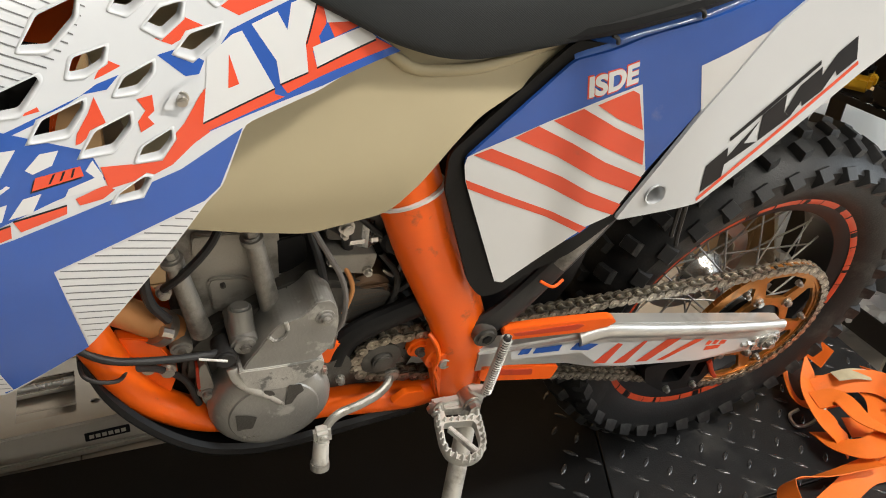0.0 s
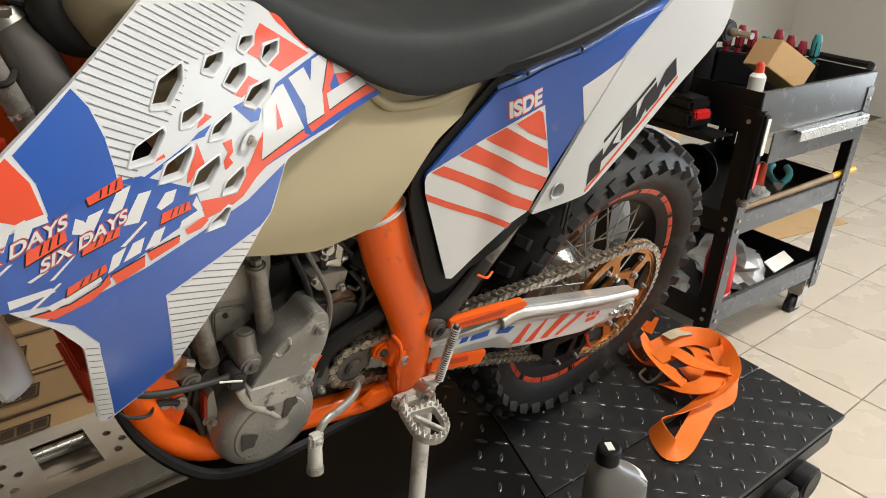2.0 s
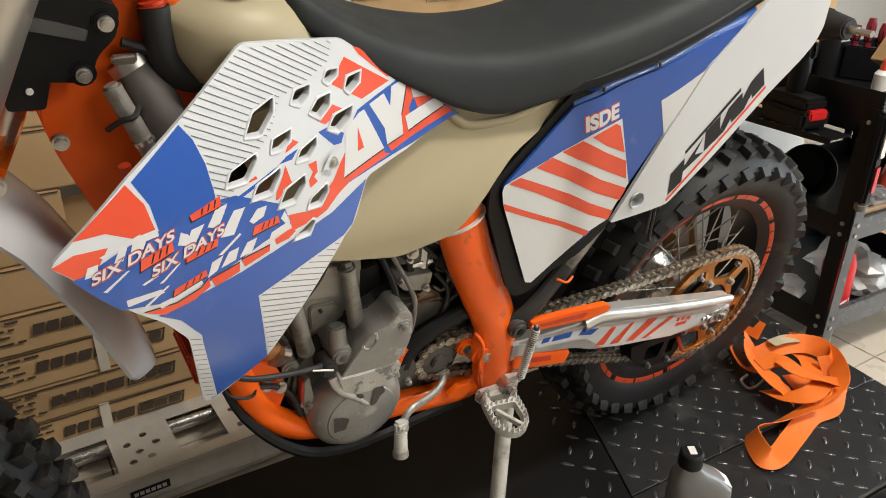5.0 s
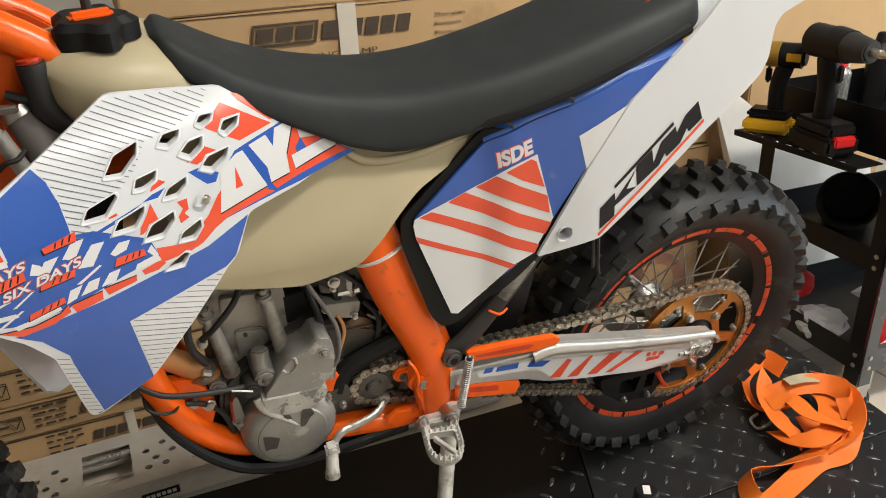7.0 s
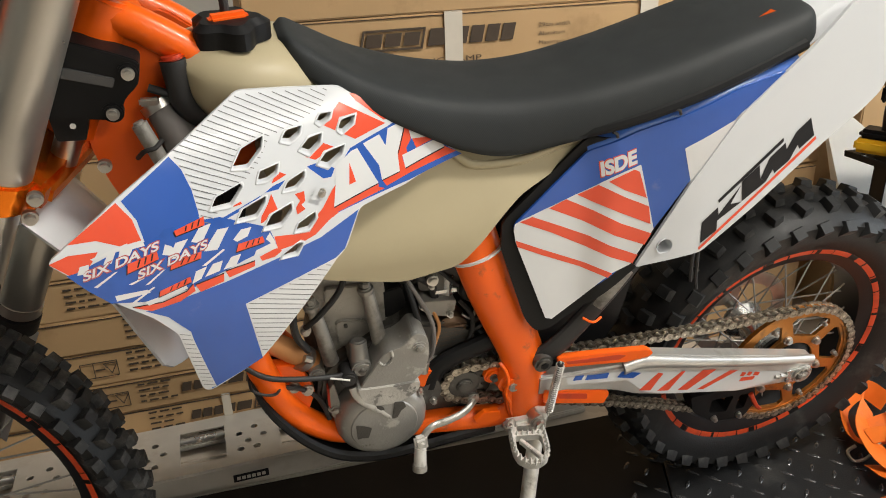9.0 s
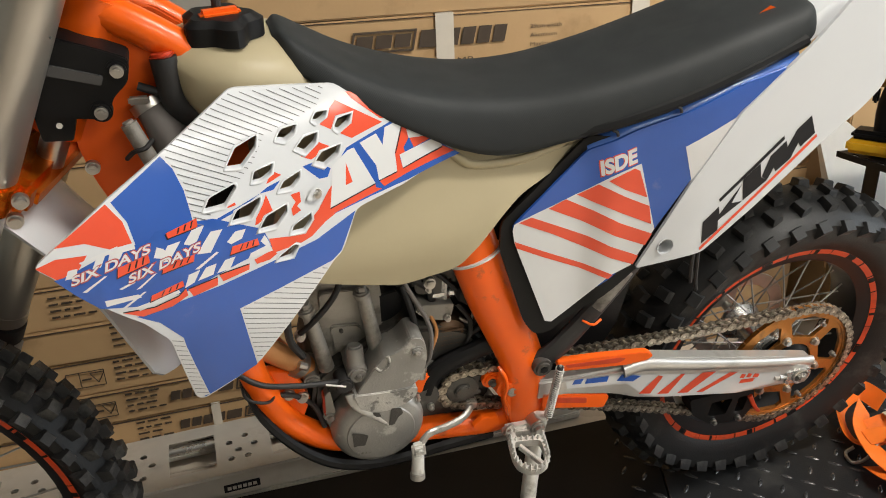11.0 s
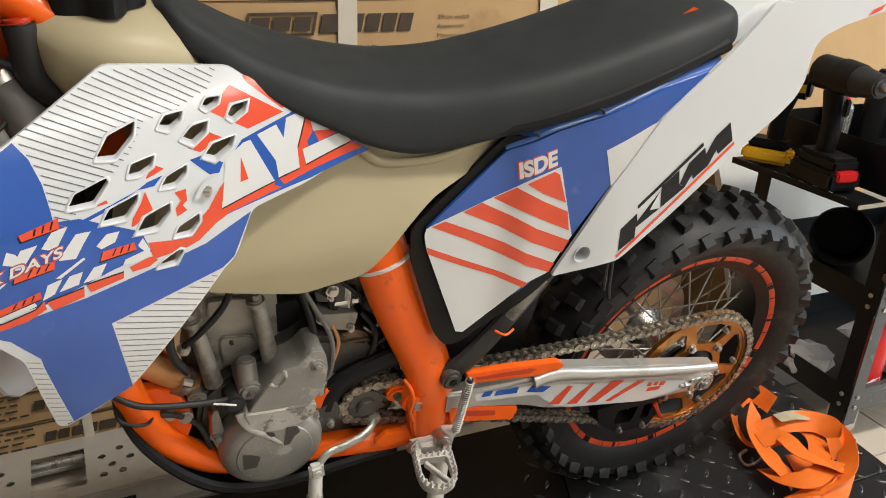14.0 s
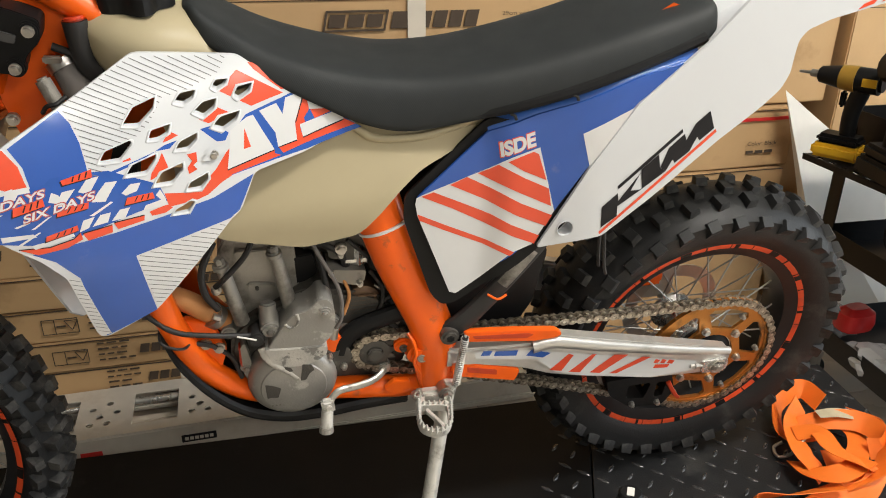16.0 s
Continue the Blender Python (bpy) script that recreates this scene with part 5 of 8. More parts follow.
for a, b in zip(edge, edge[1:] + edge[:1]):
    d = (b - a).length
    while carry < d:
        p = a.lerp(b, carry / d)
        if p.y > 0.002:
            p = p * 0.93 + Vector((0, 0.003))
            rod(bm, PEG_M @ Vector((p.x, 0.011, p.y)), PEG_M @ Vector((p.x, 0.0235, p.y)), 0.0050, 0.0012, seg=4)
        carry += step_l
    carry -= d
for k in range(5):
    p = Vector((-0.018 + 0.009 * k, 0.026))
    rod(bm, PEG_M @ Vector((p.x, 0.011, p.y)), PEG_M @ Vector((p.x, 0.0215, p.y)), 0.0042, 0.0012, seg=4)
tagged(part("tooth", bm, PEG_METAL, peg), "sharp metal teeth", kind="stuff")
bm = bmesh.new()
box(bm, (-0.565, -0.130, 0.380), (0.050, 0.018, 0.024), 0.005)
part("peg_mount", bm, PEG_METAL, peg)
bolt(peg, (-0.590, -0.140, 0.392), 0.006)
bm = bmesh.new()
tube(bm, [(-0.588, -0.142, 0.378), (-0.594, -0.146, 0.400), (-0.585, -0.146, 0.412), (-0.578, -0.144, 0.392)], 0.0022, 6)
part("peg_spring", bm, STEEL, peg)
FOOT = Vector((-0.607, -0.274, 0.062))
TOPS = Vector((-0.534, -0.137, 0.386))
bm = bmesh.new()
tube(bm, [TOPS + Vector((0.012, 0, 0.01)), TOPS, TOPS.lerp(FOOT, 0.5), FOOT], (0.0135, 0.0125), 14, smooth=3)
stand = part("side_stand", bm, PEG_METAL, bike, "pale metal side stand, folded down")
bm = bmesh.new()
box(bm, FOOT, (0.055, 0.05, 0.010), 0.004, Matrix.Rotation(radians(-11.4), 4, "X"))
part("foot", bm, ALLOY_BRIGHT, stand)
bm = bmesh.new()
rod(bm, (-0.537, -0.148, 0.391), (-0.537, -0.118, 0.391), 0.0145, seg=16, bev=0.003)
rod(bm, (-0.537, -0.155, 0.391), (-0.537, -0.14, 0.391), 0.008, seg=6)
part("pivot_bolt", bm, STEEL, stand)
bm = bmesh.new()
a, b = Vector((-0.513, -0.146, 0.524)), Vector((-0.523, -0.146, 0.404))
coil = []
for k in range(24 * 9 + 1):
    t = k / (24 * 9)
    ang = 2 * math.pi * 24 * t
    c = a.lerp(b, 0.08 + 0.84 * t)
    coil.append(c + Vector((math.cos(ang) * 0.0062, math.sin(ang) * 0.0062, 0)))
tube(bm, coil, 0.0012, 5, smooth=0)
rod(bm, a.lerp(b, 0.04), a.lerp(b, 0.1), 0.0022, seg=6)
rod(bm, a.lerp(b, 0.9), b, 0.0022, seg=6)
coiled = part("return_spring", bm, PEG_METAL, stand, "coiled steel return spring")
# added dark rod, no real part: darkens the gaps between the coils
bm = bmesh.new()
rod(bm, a.lerp(b, 0.06), a.lerp(b, 0.94), 0.0048, seg=10)
part("coil_gap_dark", bm, HOSE, stand)

# --- subframe stay ---
bm = bmesh.new()
tube(bm, [(-0.540, -0.112, 0.500), (-0.510, -0.118, 0.528), (-0.462, -0.116, 0.582), (-0.408, -0.112, 0.648), (-0.35, -0.10, 0.72)], (0.021, 0.014), 12, flat=0.55)
stay = part("subframe_stay", bm, HOSE, bike, "dark subframe stay with an orange tie")
bm = bmesh.new()
tube(bm, [(-0.452, -0.119, 0.596), (-0.428, -0.117, 0.626), (-0.405, -0.113, 0.654)], 0.0125, 10, flat=0.6)
part("bare_tube", bm, ALLOY, stay)
bm = bmesh.new()
tube(bm, [(-0.478, -0.128, 0.585), (-0.462, -0.134, 0.578), (-0.446, -0.128, 0.580)], 0.0020, 8)
part("tie", bm, ORANGE_DULL, stay)
bm = bmesh.new()
rod(bm, (-0.535, -0.110, 0.506), (-0.535, -0.136, 0.506), 0.0155, seg=20, bev=0.004)
part("stay_boss", bm, ALLOY_DARK, stay)
bm = bmesh.new()
rod(bm, (-0.535, -0.13, 0.506), (-0.535, -0.1375, 0.506), 0.0070, seg=6, bev=0.001)
part("stay_bolt", bm, BLACK, stay)
bm = bmesh.new()
tube(bm, [(-0.290, -0.110, 0.690), (-0.284, -0.112, 0.650), (-0.276, -0.110, 0.610), (-0.268, -0.108, 0.585)], 0.003, 6)
tube(bm, [(-0.296, -0.110, 0.690), (-0.292, -0.112, 0.640), (-0.285, -0.110, 0.605)], 0.003, 6)
part("tie_tail", bm, HOSE, bike, "loose black cable tie ends")

# --- small fittings round the engine ---
for pts, r, mat, name, lab in (
    ([(-0.775, -0.030, 0.680), (-0.735, -0.050, 0.665), (-0.700, -0.055, 0.640), (-0.690, -0.050, 0.600)], 0.007, HOSE, "fuel_hose", "black fuel hose"),
    ([(-0.700, -0.045, 0.690), (-0.640, -0.055, 0.655), (-0.610, -0.060, 0.600), (-0.625, -0.060, 0.555)], 0.006, HOSE, "vent_hose", "black vent hose"),
    ([(-0.690, -0.062, 0.668), (-0.650, -0.066, 0.625), (-0.628, -0.066, 0.590)], 0.0035, HOSE, "wire", ""),
    ([(-0.890, -0.072, 0.610), (-0.868, -0.084, 0.640), (-0.840, -0.080, 0.672), (-0.825, -0.070, 0.705)], 0.0045, HOSE, "wire", ""),
    ([(-0.655, -0.070, 0.520), (-0.620, -0.078, 0.500), (-0.600, -0.075, 0.470)], 0.006, HOSE, "vent_hose", "black vent hose"),
    ([(-0.935, -0.090, 0.520), (-0.905, -0.086, 0.505), (-0.880, -0.080, 0.470), (-0.868, -0.085, 0.430)], 0.004, HOSE, "wire", "")):
    bm = bmesh.new()
    tube(bm, pts, r, 8)
    part(name, bm, mat, bike, lab)
for x, z, r in ((-0.700, 0.655, 0.009), (-0.612, 0.585, 0.008), (-0.628, 0.628, 0.007), (-0.598, 0.560, 0.010), (-0.890, 0.600, 0.008)):
    bolt(bike, (x, -0.066, z), r * 0.75, name="fitting")
bm = bmesh.new()
prism(bm, rounded([(-0.640, 0.600), (-0.598, 0.612), (-0.585, 0.580), (-0.612, 0.560)], 0.006), -0.070, -0.050, 0.003)
part("bracket", bm, ALLOY_DARK, bike)
# carburettor body, throttle drum, clamps and hoses in the gap behind the cylinder
bm = bmesh.new()
prism(bm, rounded([(-0.725, 0.690), (-0.645, 0.676), (-0.640, 0.636), (-0.662, 0.622), (-0.718, 0.632)], 0.006), -0.058, 0.030, 0.004)
carb_body = part("carburettor_body", bm, ALLOY_DARK, carb, "grimy alloy carburettor body")
bm = bmesh.new()
lathe(bm, [(0.0, -0.074), (0.016, -0.074), (0.020, -0.070), (0.020, -0.060), (0.012, -0.058)], (-0.640, 0, 0.628), 24)
part("throttle_drum", bm, BLACK, carb)
for x, z, r in ((-0.712, 0.676, 0.0042), (-0.655, 0.660, 0.0042), (-0.700, 0.640, 0.0036)):
    bolt(carb_body, (x, -0.060, z), r)
for pts, r, mat, name, lab in (
    ([(-0.735, -0.045, 0.640), (-0.728, -0.072, 0.610), (-0.724, -0.078, 0.575), (-0.735, -0.070, 0.545)], 0.0048, HOSE, "drain_hose", "black drain hose"),
    ([(-0.655, -0.062, 0.605), (-0.636, -0.072, 0.575), (-0.640, -0.076, 0.540), (-0.652, -0.074, 0.515)], 0.0038, HOSE, "drain_hose", "black drain hose"),
    ([(-0.700, -0.060, 0.600), (-0.690, -0.074, 0.570), (-0.700, -0.080, 0.535)], 0.0030, COPPER, "wire", ""),
    ([(-0.640, -0.050, 0.700), (-0.612, -0.064, 0.660), (-0.600, -0.070, 0.610), (-0.612, -0.074, 0.570), (-0.640, -0.070, 0.545)], 0.0045, HOSE, "wire", ""),
    ([(-0.885, -0.070, 0.690), (-0.905, -0.082, 0.650), (-0.905, -0.086, 0.610), (-0.890, -0.082, 0.575)], 0.0055, HOSE, "water_hose", "black water hose")):
    bm = bmesh.new()
    tube(bm, pts, r, 8)
    part(name, bm, mat, bike, lab)
for k in range(5):
    bm = bmesh.new()
    box(bm, (-0.668, -0.070, 0.528 + 0.0085 * k), (0.044, 0.004, 0.0035), 0.001)
    part("starter_rib", bm, STARTER, engine)
bm = bmesh.new()
prism(bm, rounded([(-0.650, 0.512), (-0.612, 0.528), (-0.606, 0.500), (-0.632, 0.484)], 0.005), -0.078, -0.060, 0.003)
part("frame_bracket", bm, ALLOY, bike, "dull alloy bracket")

# --- bodywork surfaces: how far out the panels bulge ---
def ease(t):
    t = max(0.0, min(1.0, t))
    return t * t * (3 - 2 * t)


def shroud_y(x, z):
    a, b = x + 0.93, z - 0.82
    return -0.186 + 0.407 * a + 0.161 * b + 0.074 * a * a + 0.498 * a * b + 1.364 * b * b - 1.148 * a ** 3 - 2.237 * a * a * b - 1.873 * a * b * b + 2.584 * b ** 3


def panel_y(x, z):
    a, b = x + 0.35, z - 0.78
    return -0.136 - 0.052 * a + 0.141 * b + 0.022 * a * a + 0.039 * a * b + 0.043 * b * b + panel_step(x)


def panel_step(x):
    return 0.010 * ease((-0.32 - x) / 0.12) + 0.010 * ease((-0.450 - x) / 0.052)


def straight(loop):
    """A loop whose edges stay straight to the eye across the panel's step."""
    flat_ = [(x - 0.70 * panel_step(x), z + 0.71 * panel_step(x)) for x, z in loop]
    out = []
    for (x0, z0), (x1, z1) in zip(flat_, flat_[1:] + flat_[:1]):
        n = max(1, int(math.hypot(x1 - x0, z1 - z0) / 0.008))
        for k in range(n):
            u, w = x0 + (x1 - x0) * k / n, z0 + (z1 - z0) * k / n
            x = u
            for _ in range(12):
                x = u + 0.70 * panel_step(x)
            out.append((x, w - 0.71 * panel_step(x)))
    return out


def tank_y(x, z):
    k = max(0.0, min(1.0, (z - 0.74) / 0.14))
    return -0.128 + 0.050 * k * k * (3 - 2 * k) + 0.04 * max(0.0, x + 0.60)


def grow(loop, d):
    """A loop moved outwards by d."""
    c = Vector((sum(p[0] for p in loop) / len(loop), sum(p[1] for p in loop) / len(loop)))
    out = []
    for p in loop:
        v = Vector(p) - c
        out.append(tuple(c + v * (1 + d / max(v.length, 1e-6))))
    return out


# --- tank ---
bm = bmesh.new()
sheet(bm, [rounded([(-0.93, 0.90), (-0.875, 0.735), (-0.825, 0.722), (-0.758, 0.708), (-0.680, 0.722), (-0.622, 0.781), (-0.590, 0.806), (-0.520, 0.836), (-0.466, 0.876), (-0.466, 0.892), (-0.60, 0.880), (-0.655, 0.878), (-0.70, 0.905), (-0.78, 0.94)], 0.014)], tank_y, 0.0, 0.20, 0.025)
bmesh.ops.recalc_face_normals(bm, faces=bm.faces)
edge = [e for e in bm.edges if len(e.link_faces) == 2 and e.calc_face_angle(0) > radians(55)]
bmesh.ops.bevel(bm, geom=edge, offset=0.007, segments=3, affect="EDGES", clamp_overlap=True)
tank = part("fuel_tank", bm, TAN, bike, "yellowed translucent plastic fuel tank")
bm = bmesh.new()
tube(bm, [(-0.6850, -0.0770, 0.8730), (-0.6707, -0.0820, 0.8610), (-0.6540, -0.0850, 0.8510), (-0.6228, -0.0860, 0.8480), (-0.5805, -0.0850, 0.8495), (-0.5290, -0.0795, 0.8610), (-0.4950, -0.0760, 0.8700)], (0.0060, 0.0055), 12, flat=0.9)
part("tank_shoulder", bm, TAN, tank, degrees=60)
bm = bmesh.new()
loft(bm, [(-1.000, 0.045, 0.978, 1.012, 0), (-0.992, 0.070, 0.955, 1.023, 0), (-0.970, 0.090, 0.930, 1.027, 0), (-0.930, 0.098, 0.915, 1.026, 0), (-0.880, 0.088, 0.90, 1.018, 0), (-0.83, 0.060, 0.88, 0.975, 0), (-0.76, 0.050, 0.86, 0.930, 0)], 28, 2.8)
part("tank_top", bm, TAN, tank)
bm = bmesh.new()
CAP = (-0.938, -0.026, 1.021)
ringpts = []
for k in range(40):
    a = 2 * math.pi * k / 40
    r = 0.041 + 0.006 * math.cos(5 * a)
    ringpts.append((CAP[0] + r * math.cos(a), CAP[1] + r * math.sin(a)))
lo = [bm.verts.new((x, y, CAP[2])) for x, y in ringpts]
mi = [bm.verts.new((x, y, CAP[2] + 0.020)) for x, y in ringpts]
hi = [bm.verts.new((CAP[0] + (x - CAP[0]) * 0.78, CAP[1] + (y - CAP[1]) * 0.78, CAP[2] + 0.027)) for x, y in ringpts]
for r0, r1 in ((lo, mi), (mi, hi)):
    for k in range(40):
        bm.faces.new((r0[k], r0[(k + 1) % 40], r1[(k + 1) % 40], r1[k]))
bm.faces.new(hi)
cap = part("filler_cap", bm, BLACK, tank, "black filler cap with a breather hose")
bm = bmesh.new()
box(bm, (CAP[0], CAP[1] - 0.004, CAP[2] + 0.028), (0.046, 0.016, 0.010), 0.004, Matrix.Rotation(radians(14), 4, "Z"))
part("orange_insert", bm, ORANGE_DULL, cap)
bm = bmesh.new()
tube(bm, [(-0.940, -0.022, 1.042), (-0.942, -0.018, 1.085), (-0.955, -0.008, 1.125), (-1.00, 0.0, 1.165)], 0.0055, 10)
part("breather", bm, HOSE, cap)

# --- shroud with its slots and graphics ---
OUTLINE = [(-1.142, 0.894), (-1.072, 0.933), (-1.018, 0.957), (-0.942, 0.993), (-0.891, 0.985), (-0.824, 0.974), (-0.758, 0.928), (-0.675, 0.874), (-0.751, 0.85), (-0.815, 0.84), (-0.837, 0.794), (-0.851, 0.785), (-0.897, 0.738), (-0.954, 0.681), (-1.021, 0.651), (-1.029, 0.658), (-1.041, 0.765), (-1.061, 0.798), (-1.089, 0.828), (-1.115, 0.864)]
SLOTS = [
    [(-0.957, 0.927), (-0.944, 0.941), (-0.922, 0.947), (-0.926, 0.936), (-0.941, 0.925)], [(-0.932, 0.906), (-0.927, 0.915), (-0.914, 0.916), (-0.909, 0.917), (-0.913, 0.909), (-0.922, 0.906)], [(-0.985, 0.895), (-0.977, 0.905), (-0.953, 0.91), (-0.952, 0.906), (-0.965, 0.894)], [(-0.905, 0.888), (-0.897, 0.896), (-0.88, 0.901), (-0.882, 0.894), (-0.891, 0.888)],
    [(-0.9, 0.938), (-0.892, 0.945), (-0.877, 0.946), (-0.881, 0.939), (-0.89, 0.935)], [(-0.88, 0.924), (-0.868, 0.931), (-0.854, 0.933), (-0.858, 0.924), (-0.869, 0.918)], [(-0.856, 0.946), (-0.85, 0.951), (-0.839, 0.951), (-0.843, 0.946), (-0.851, 0.943)], [(-0.831, 0.933), (-0.825, 0.94), (-0.81, 0.942), (-0.815, 0.934), (-0.826, 0.929)],
    [(-0.86, 0.904), (-0.849, 0.912), (-0.828, 0.915), (-0.833, 0.906), (-0.848, 0.899)], [(-0.96, 0.874), (-0.951, 0.884), (-0.928, 0.889), (-0.93, 0.883), (-0.94, 0.873)], [(-0.932, 0.855), (-0.921, 0.867), (-0.9, 0.872), (-0.901, 0.864), (-0.913, 0.854)], [(-0.897, 0.839), (-0.891, 0.847), (-0.873, 0.853), (-0.874, 0.845), (-0.882, 0.838)], [(-0.916, 0.814), (-0.911, 0.819), (-0.897, 0.824), (-0.892, 0.822), (-0.9, 0.813)]]
RECESS = [(-0.876, 0.871), (-0.866, 0.881), (-0.844, 0.884), (-0.849, 0.874), (-0.862, 0.868)]
SLOTS = [grow(s, 0.0020) for s in SLOTS]
bm = bmesh.new()
sheet(bm, [rounded(OUTLINE, 0.006, 2)] + [rounded(s, 0.0018, 2) for s in SLOTS], shroud_y, 0.0, 0.004, 0.012)
shroud = part("left_shroud", bm, WHITE, bike, "white radiator shroud with slots and blue, red and white graphics")
for k_slot, s in enumerate(SLOTS):
    # a moulded lip round each slot, with a wall that runs inwards
    bm = bmesh.new()
    rings = []
    for out, lift in ((0.0030, 0.0004), (0.0022, 0.0013), (0.0010, 0.0015), (0.0, 0.0009), (-0.0006, -0.0020), (-0.0010, -0.0095 if 4 <= k_slot < 9 else -0.0060)):
        loop = rounded(grow(s, out), 0.0022, 3)
        rings.append([bm.verts.new((x, shroud_y(x, z) - lift, z)) for x, z in loop])
    n = len(rings[0])
    for a, b in zip(rings, rings[1:]):
        for k in range(n):
            bm.faces.new((a[k], a[(k + 1) % n], b[(k + 1) % n], b[k]))
    part("slot_lip", bm, WHITE, shroud, degrees=60)
bm = bmesh.new()
sheet(bm, [rounded(grow(RECESS, 0.001), 0.004, 2)], shroud_y, 0.0040, step=0)
dish = part("bolt_recess", bm, WHITE, shroud)
bolt(dish, (-0.862, shroud_y(-0.862, 0.874) - 0.001, 0.874), 0.0042)


def decal(name, loops, mat, off, label="", surface=shroud_y, parent=None, step=0.012, joined=False):
    """Graphics on a panel, each patch a part of its own."""
    groups = [loops] if joined else [[loop] for loop in loops]
    for group in groups:
        bm = bmesh.new()
        for loop in group:
            sheet(bm, [loop], surface, off * 0.3, step=step or 0.012)
        if surface is shroud_y:
            punch(bm, group)
        ob = part(name, bm, mat, parent or shroud, label)
        if joined:
            tagged(ob, label, kind="stuff")


def in_loop(loop, x, z):
    odd = False
    for (xa, za), (xb, zb) in zip(loop, loop[1:] + loop[:1]):
        if (za > z) != (zb > z) and x < (xb - xa) * (z - za) / (zb - za) + xa:
            odd = not odd
    return odd


PUNCHED = [grow(s, 0.0034) for s in SLOTS + [RECESS]]


def punch(bm, loops):
    """Cut the slots out of a graphic that lies over them."""
    lo = [min(p[a] for loop in loops for p in loop) for a in (0, 1)]
    hi = [max(p[a] for loop in loops for p in loop) for a in (0, 1)]
    near = [s for s in PUNCHED if max(p[0] for p in s) > lo[0] and min(p[0] for p in s) < hi[0] and max(p[1] for p in s) > lo[1] and min(p[1] for p in s) < hi[1]]
    if not near:
        return
    for loop in near:
        for (xa, za), (xb, zb) in zip(loop, loop[1:] + loop[:1]):
            bmesh.ops.bisect_plane(bm, geom=bm.verts[:] + bm.edges[:] + bm.faces[:], dist=1e-6, plane_co=(xa, 0, za), plane_no=(zb - za, 0, xa - xb))
    gone = []
    for f in bm.faces:
        c = f.calc_center_median()
        if any(in_loop(s, c.x, c.z) for s in near):
            gone.append(f)
    bmesh.ops.delete(bm, geom=gone, context="FACES")


decal("blue_field", [[(-1.019, 0.955), (-1.009, 0.941), (-1.002, 0.92), (-0.999, 0.898), (-0.998, 0.883), (-1.014, 0.883), (-1.054, 0.884), (-1.058, 0.909), (-1.069, 0.93)], [(-0.817, 0.838), (-0.839, 0.795), (-0.852, 0.787), (-0.965, 0.773), (-0.955, 0.68), (-1.02, 0.654), (-1.028, 0.762), (-1.047, 0.793), (-1.067, 0.81), (-0.983, 0.811), (-0.918, 0.816), (-0.868, 0.821)]], BLUE_VINYL, 0.0008)
decal("blue_patch", [[(-0.976, 0.883), (-0.95, 0.888), (-0.926, 0.893), (-0.911, 0.892), (-0.902, 0.899), (-0.917, 0.897), (-0.932, 0.891), (-0.953, 0.884), (-0.975, 0.88)], [(-0.875, 0.905), (-0.859, 0.906), (-0.842, 0.894), (-0.847, 0.886), (-0.857, 0.887), (-0.866, 0.896)]], BLUE_VINYL, 0.0009)
decal("red_field", [[(-1.074, 0.93), (-1.062, 0.911), (-1.057, 0.888), (-1.076, 0.889), (-1.097, 0.902), (-1.122, 0.906)], [(-1.14, 0.893), (-1.123, 0.896), (-1.097, 0.891), (-1.113, 0.872), (-1.123, 0.874)], [(-0.826, 0.959), (-0.771, 0.926), (-0.812, 0.918), (-0.848, 0.94), (-0.842, 0.947)], [(-0.856, 0.926), (-0.839, 0.916), (-0.864, 0.909), (-0.875, 0.915), (-0.866, 0.92)], [(-0.812, 0.965), (-0.805, 0.963), (-0.758, 0.929), (-0.773, 0.93), (-0.806, 0.957)], [(-0.916, 0.903), (-0.909, 0.91), (-0.9, 0.904), (-0.912, 0.901), (-0.918, 0.9)], [(-0.959, 0.892), (-0.954, 0.893), (-0.953, 0.89), (-0.963, 0.89), (-0.965, 0.891)]], RED_VINYL, 0.0008)
HATCH_T, HATCH_R, HATCH_L = [(-1.018, 0.959), (-0.947, 0.99), (-0.931, 0.989), (-0.835, 0.975), (-0.846, 0.959), (-0.873, 0.951), (-0.891, 0.946), (-0.911, 0.946), (-0.927, 0.924), (-0.951, 0.907), (-0.975, 0.892), (-0.993, 0.875), (-1.0, 0.899), (-1.003, 0.928)], [(-0.851, 0.785), (-0.897, 0.738), (-0.954, 0.683), (-0.965, 0.772)], [(-1.041, 0.765), (-1.029, 0.763), (-1.014, 0.657), (-1.027, 0.656)]
decal("hatched_field", [HATCH_R, HATCH_L], WHITE_VINYL, 0.0014)
decal("hatch_line", hatch(HATCH_T, -0.57, 0.0063, 0.0009, 0.0015) + hatch(HATCH_R, -0.50, 0.0074, 0.0011, 0.0012) + hatch(HATCH_L, -0.62, 0.0074, 0.0011, 0.001), GREY_INK, 0.0019, "thin grey hatching", step=0.03, joined=True)
# the lettering band: torn white and blue slashes, small orange blocks, red drop shadows
decal("letter_band", [[(-1.128, 0.877), (-1.12, 0.877), (-1.085, 0.885), (-1.041, 0.887), (-1.035, 0.892), (-0.994, 0.888), (-0.978, 0.885), (-0.928, 0.856), (-0.921, 0.833), (-0.957, 0.829), (-1.015, 0.819), (-1.062, 0.821), (-1.096, 0.833), (-1.113, 0.855)]], BLUE_DEEP, 0.0012)
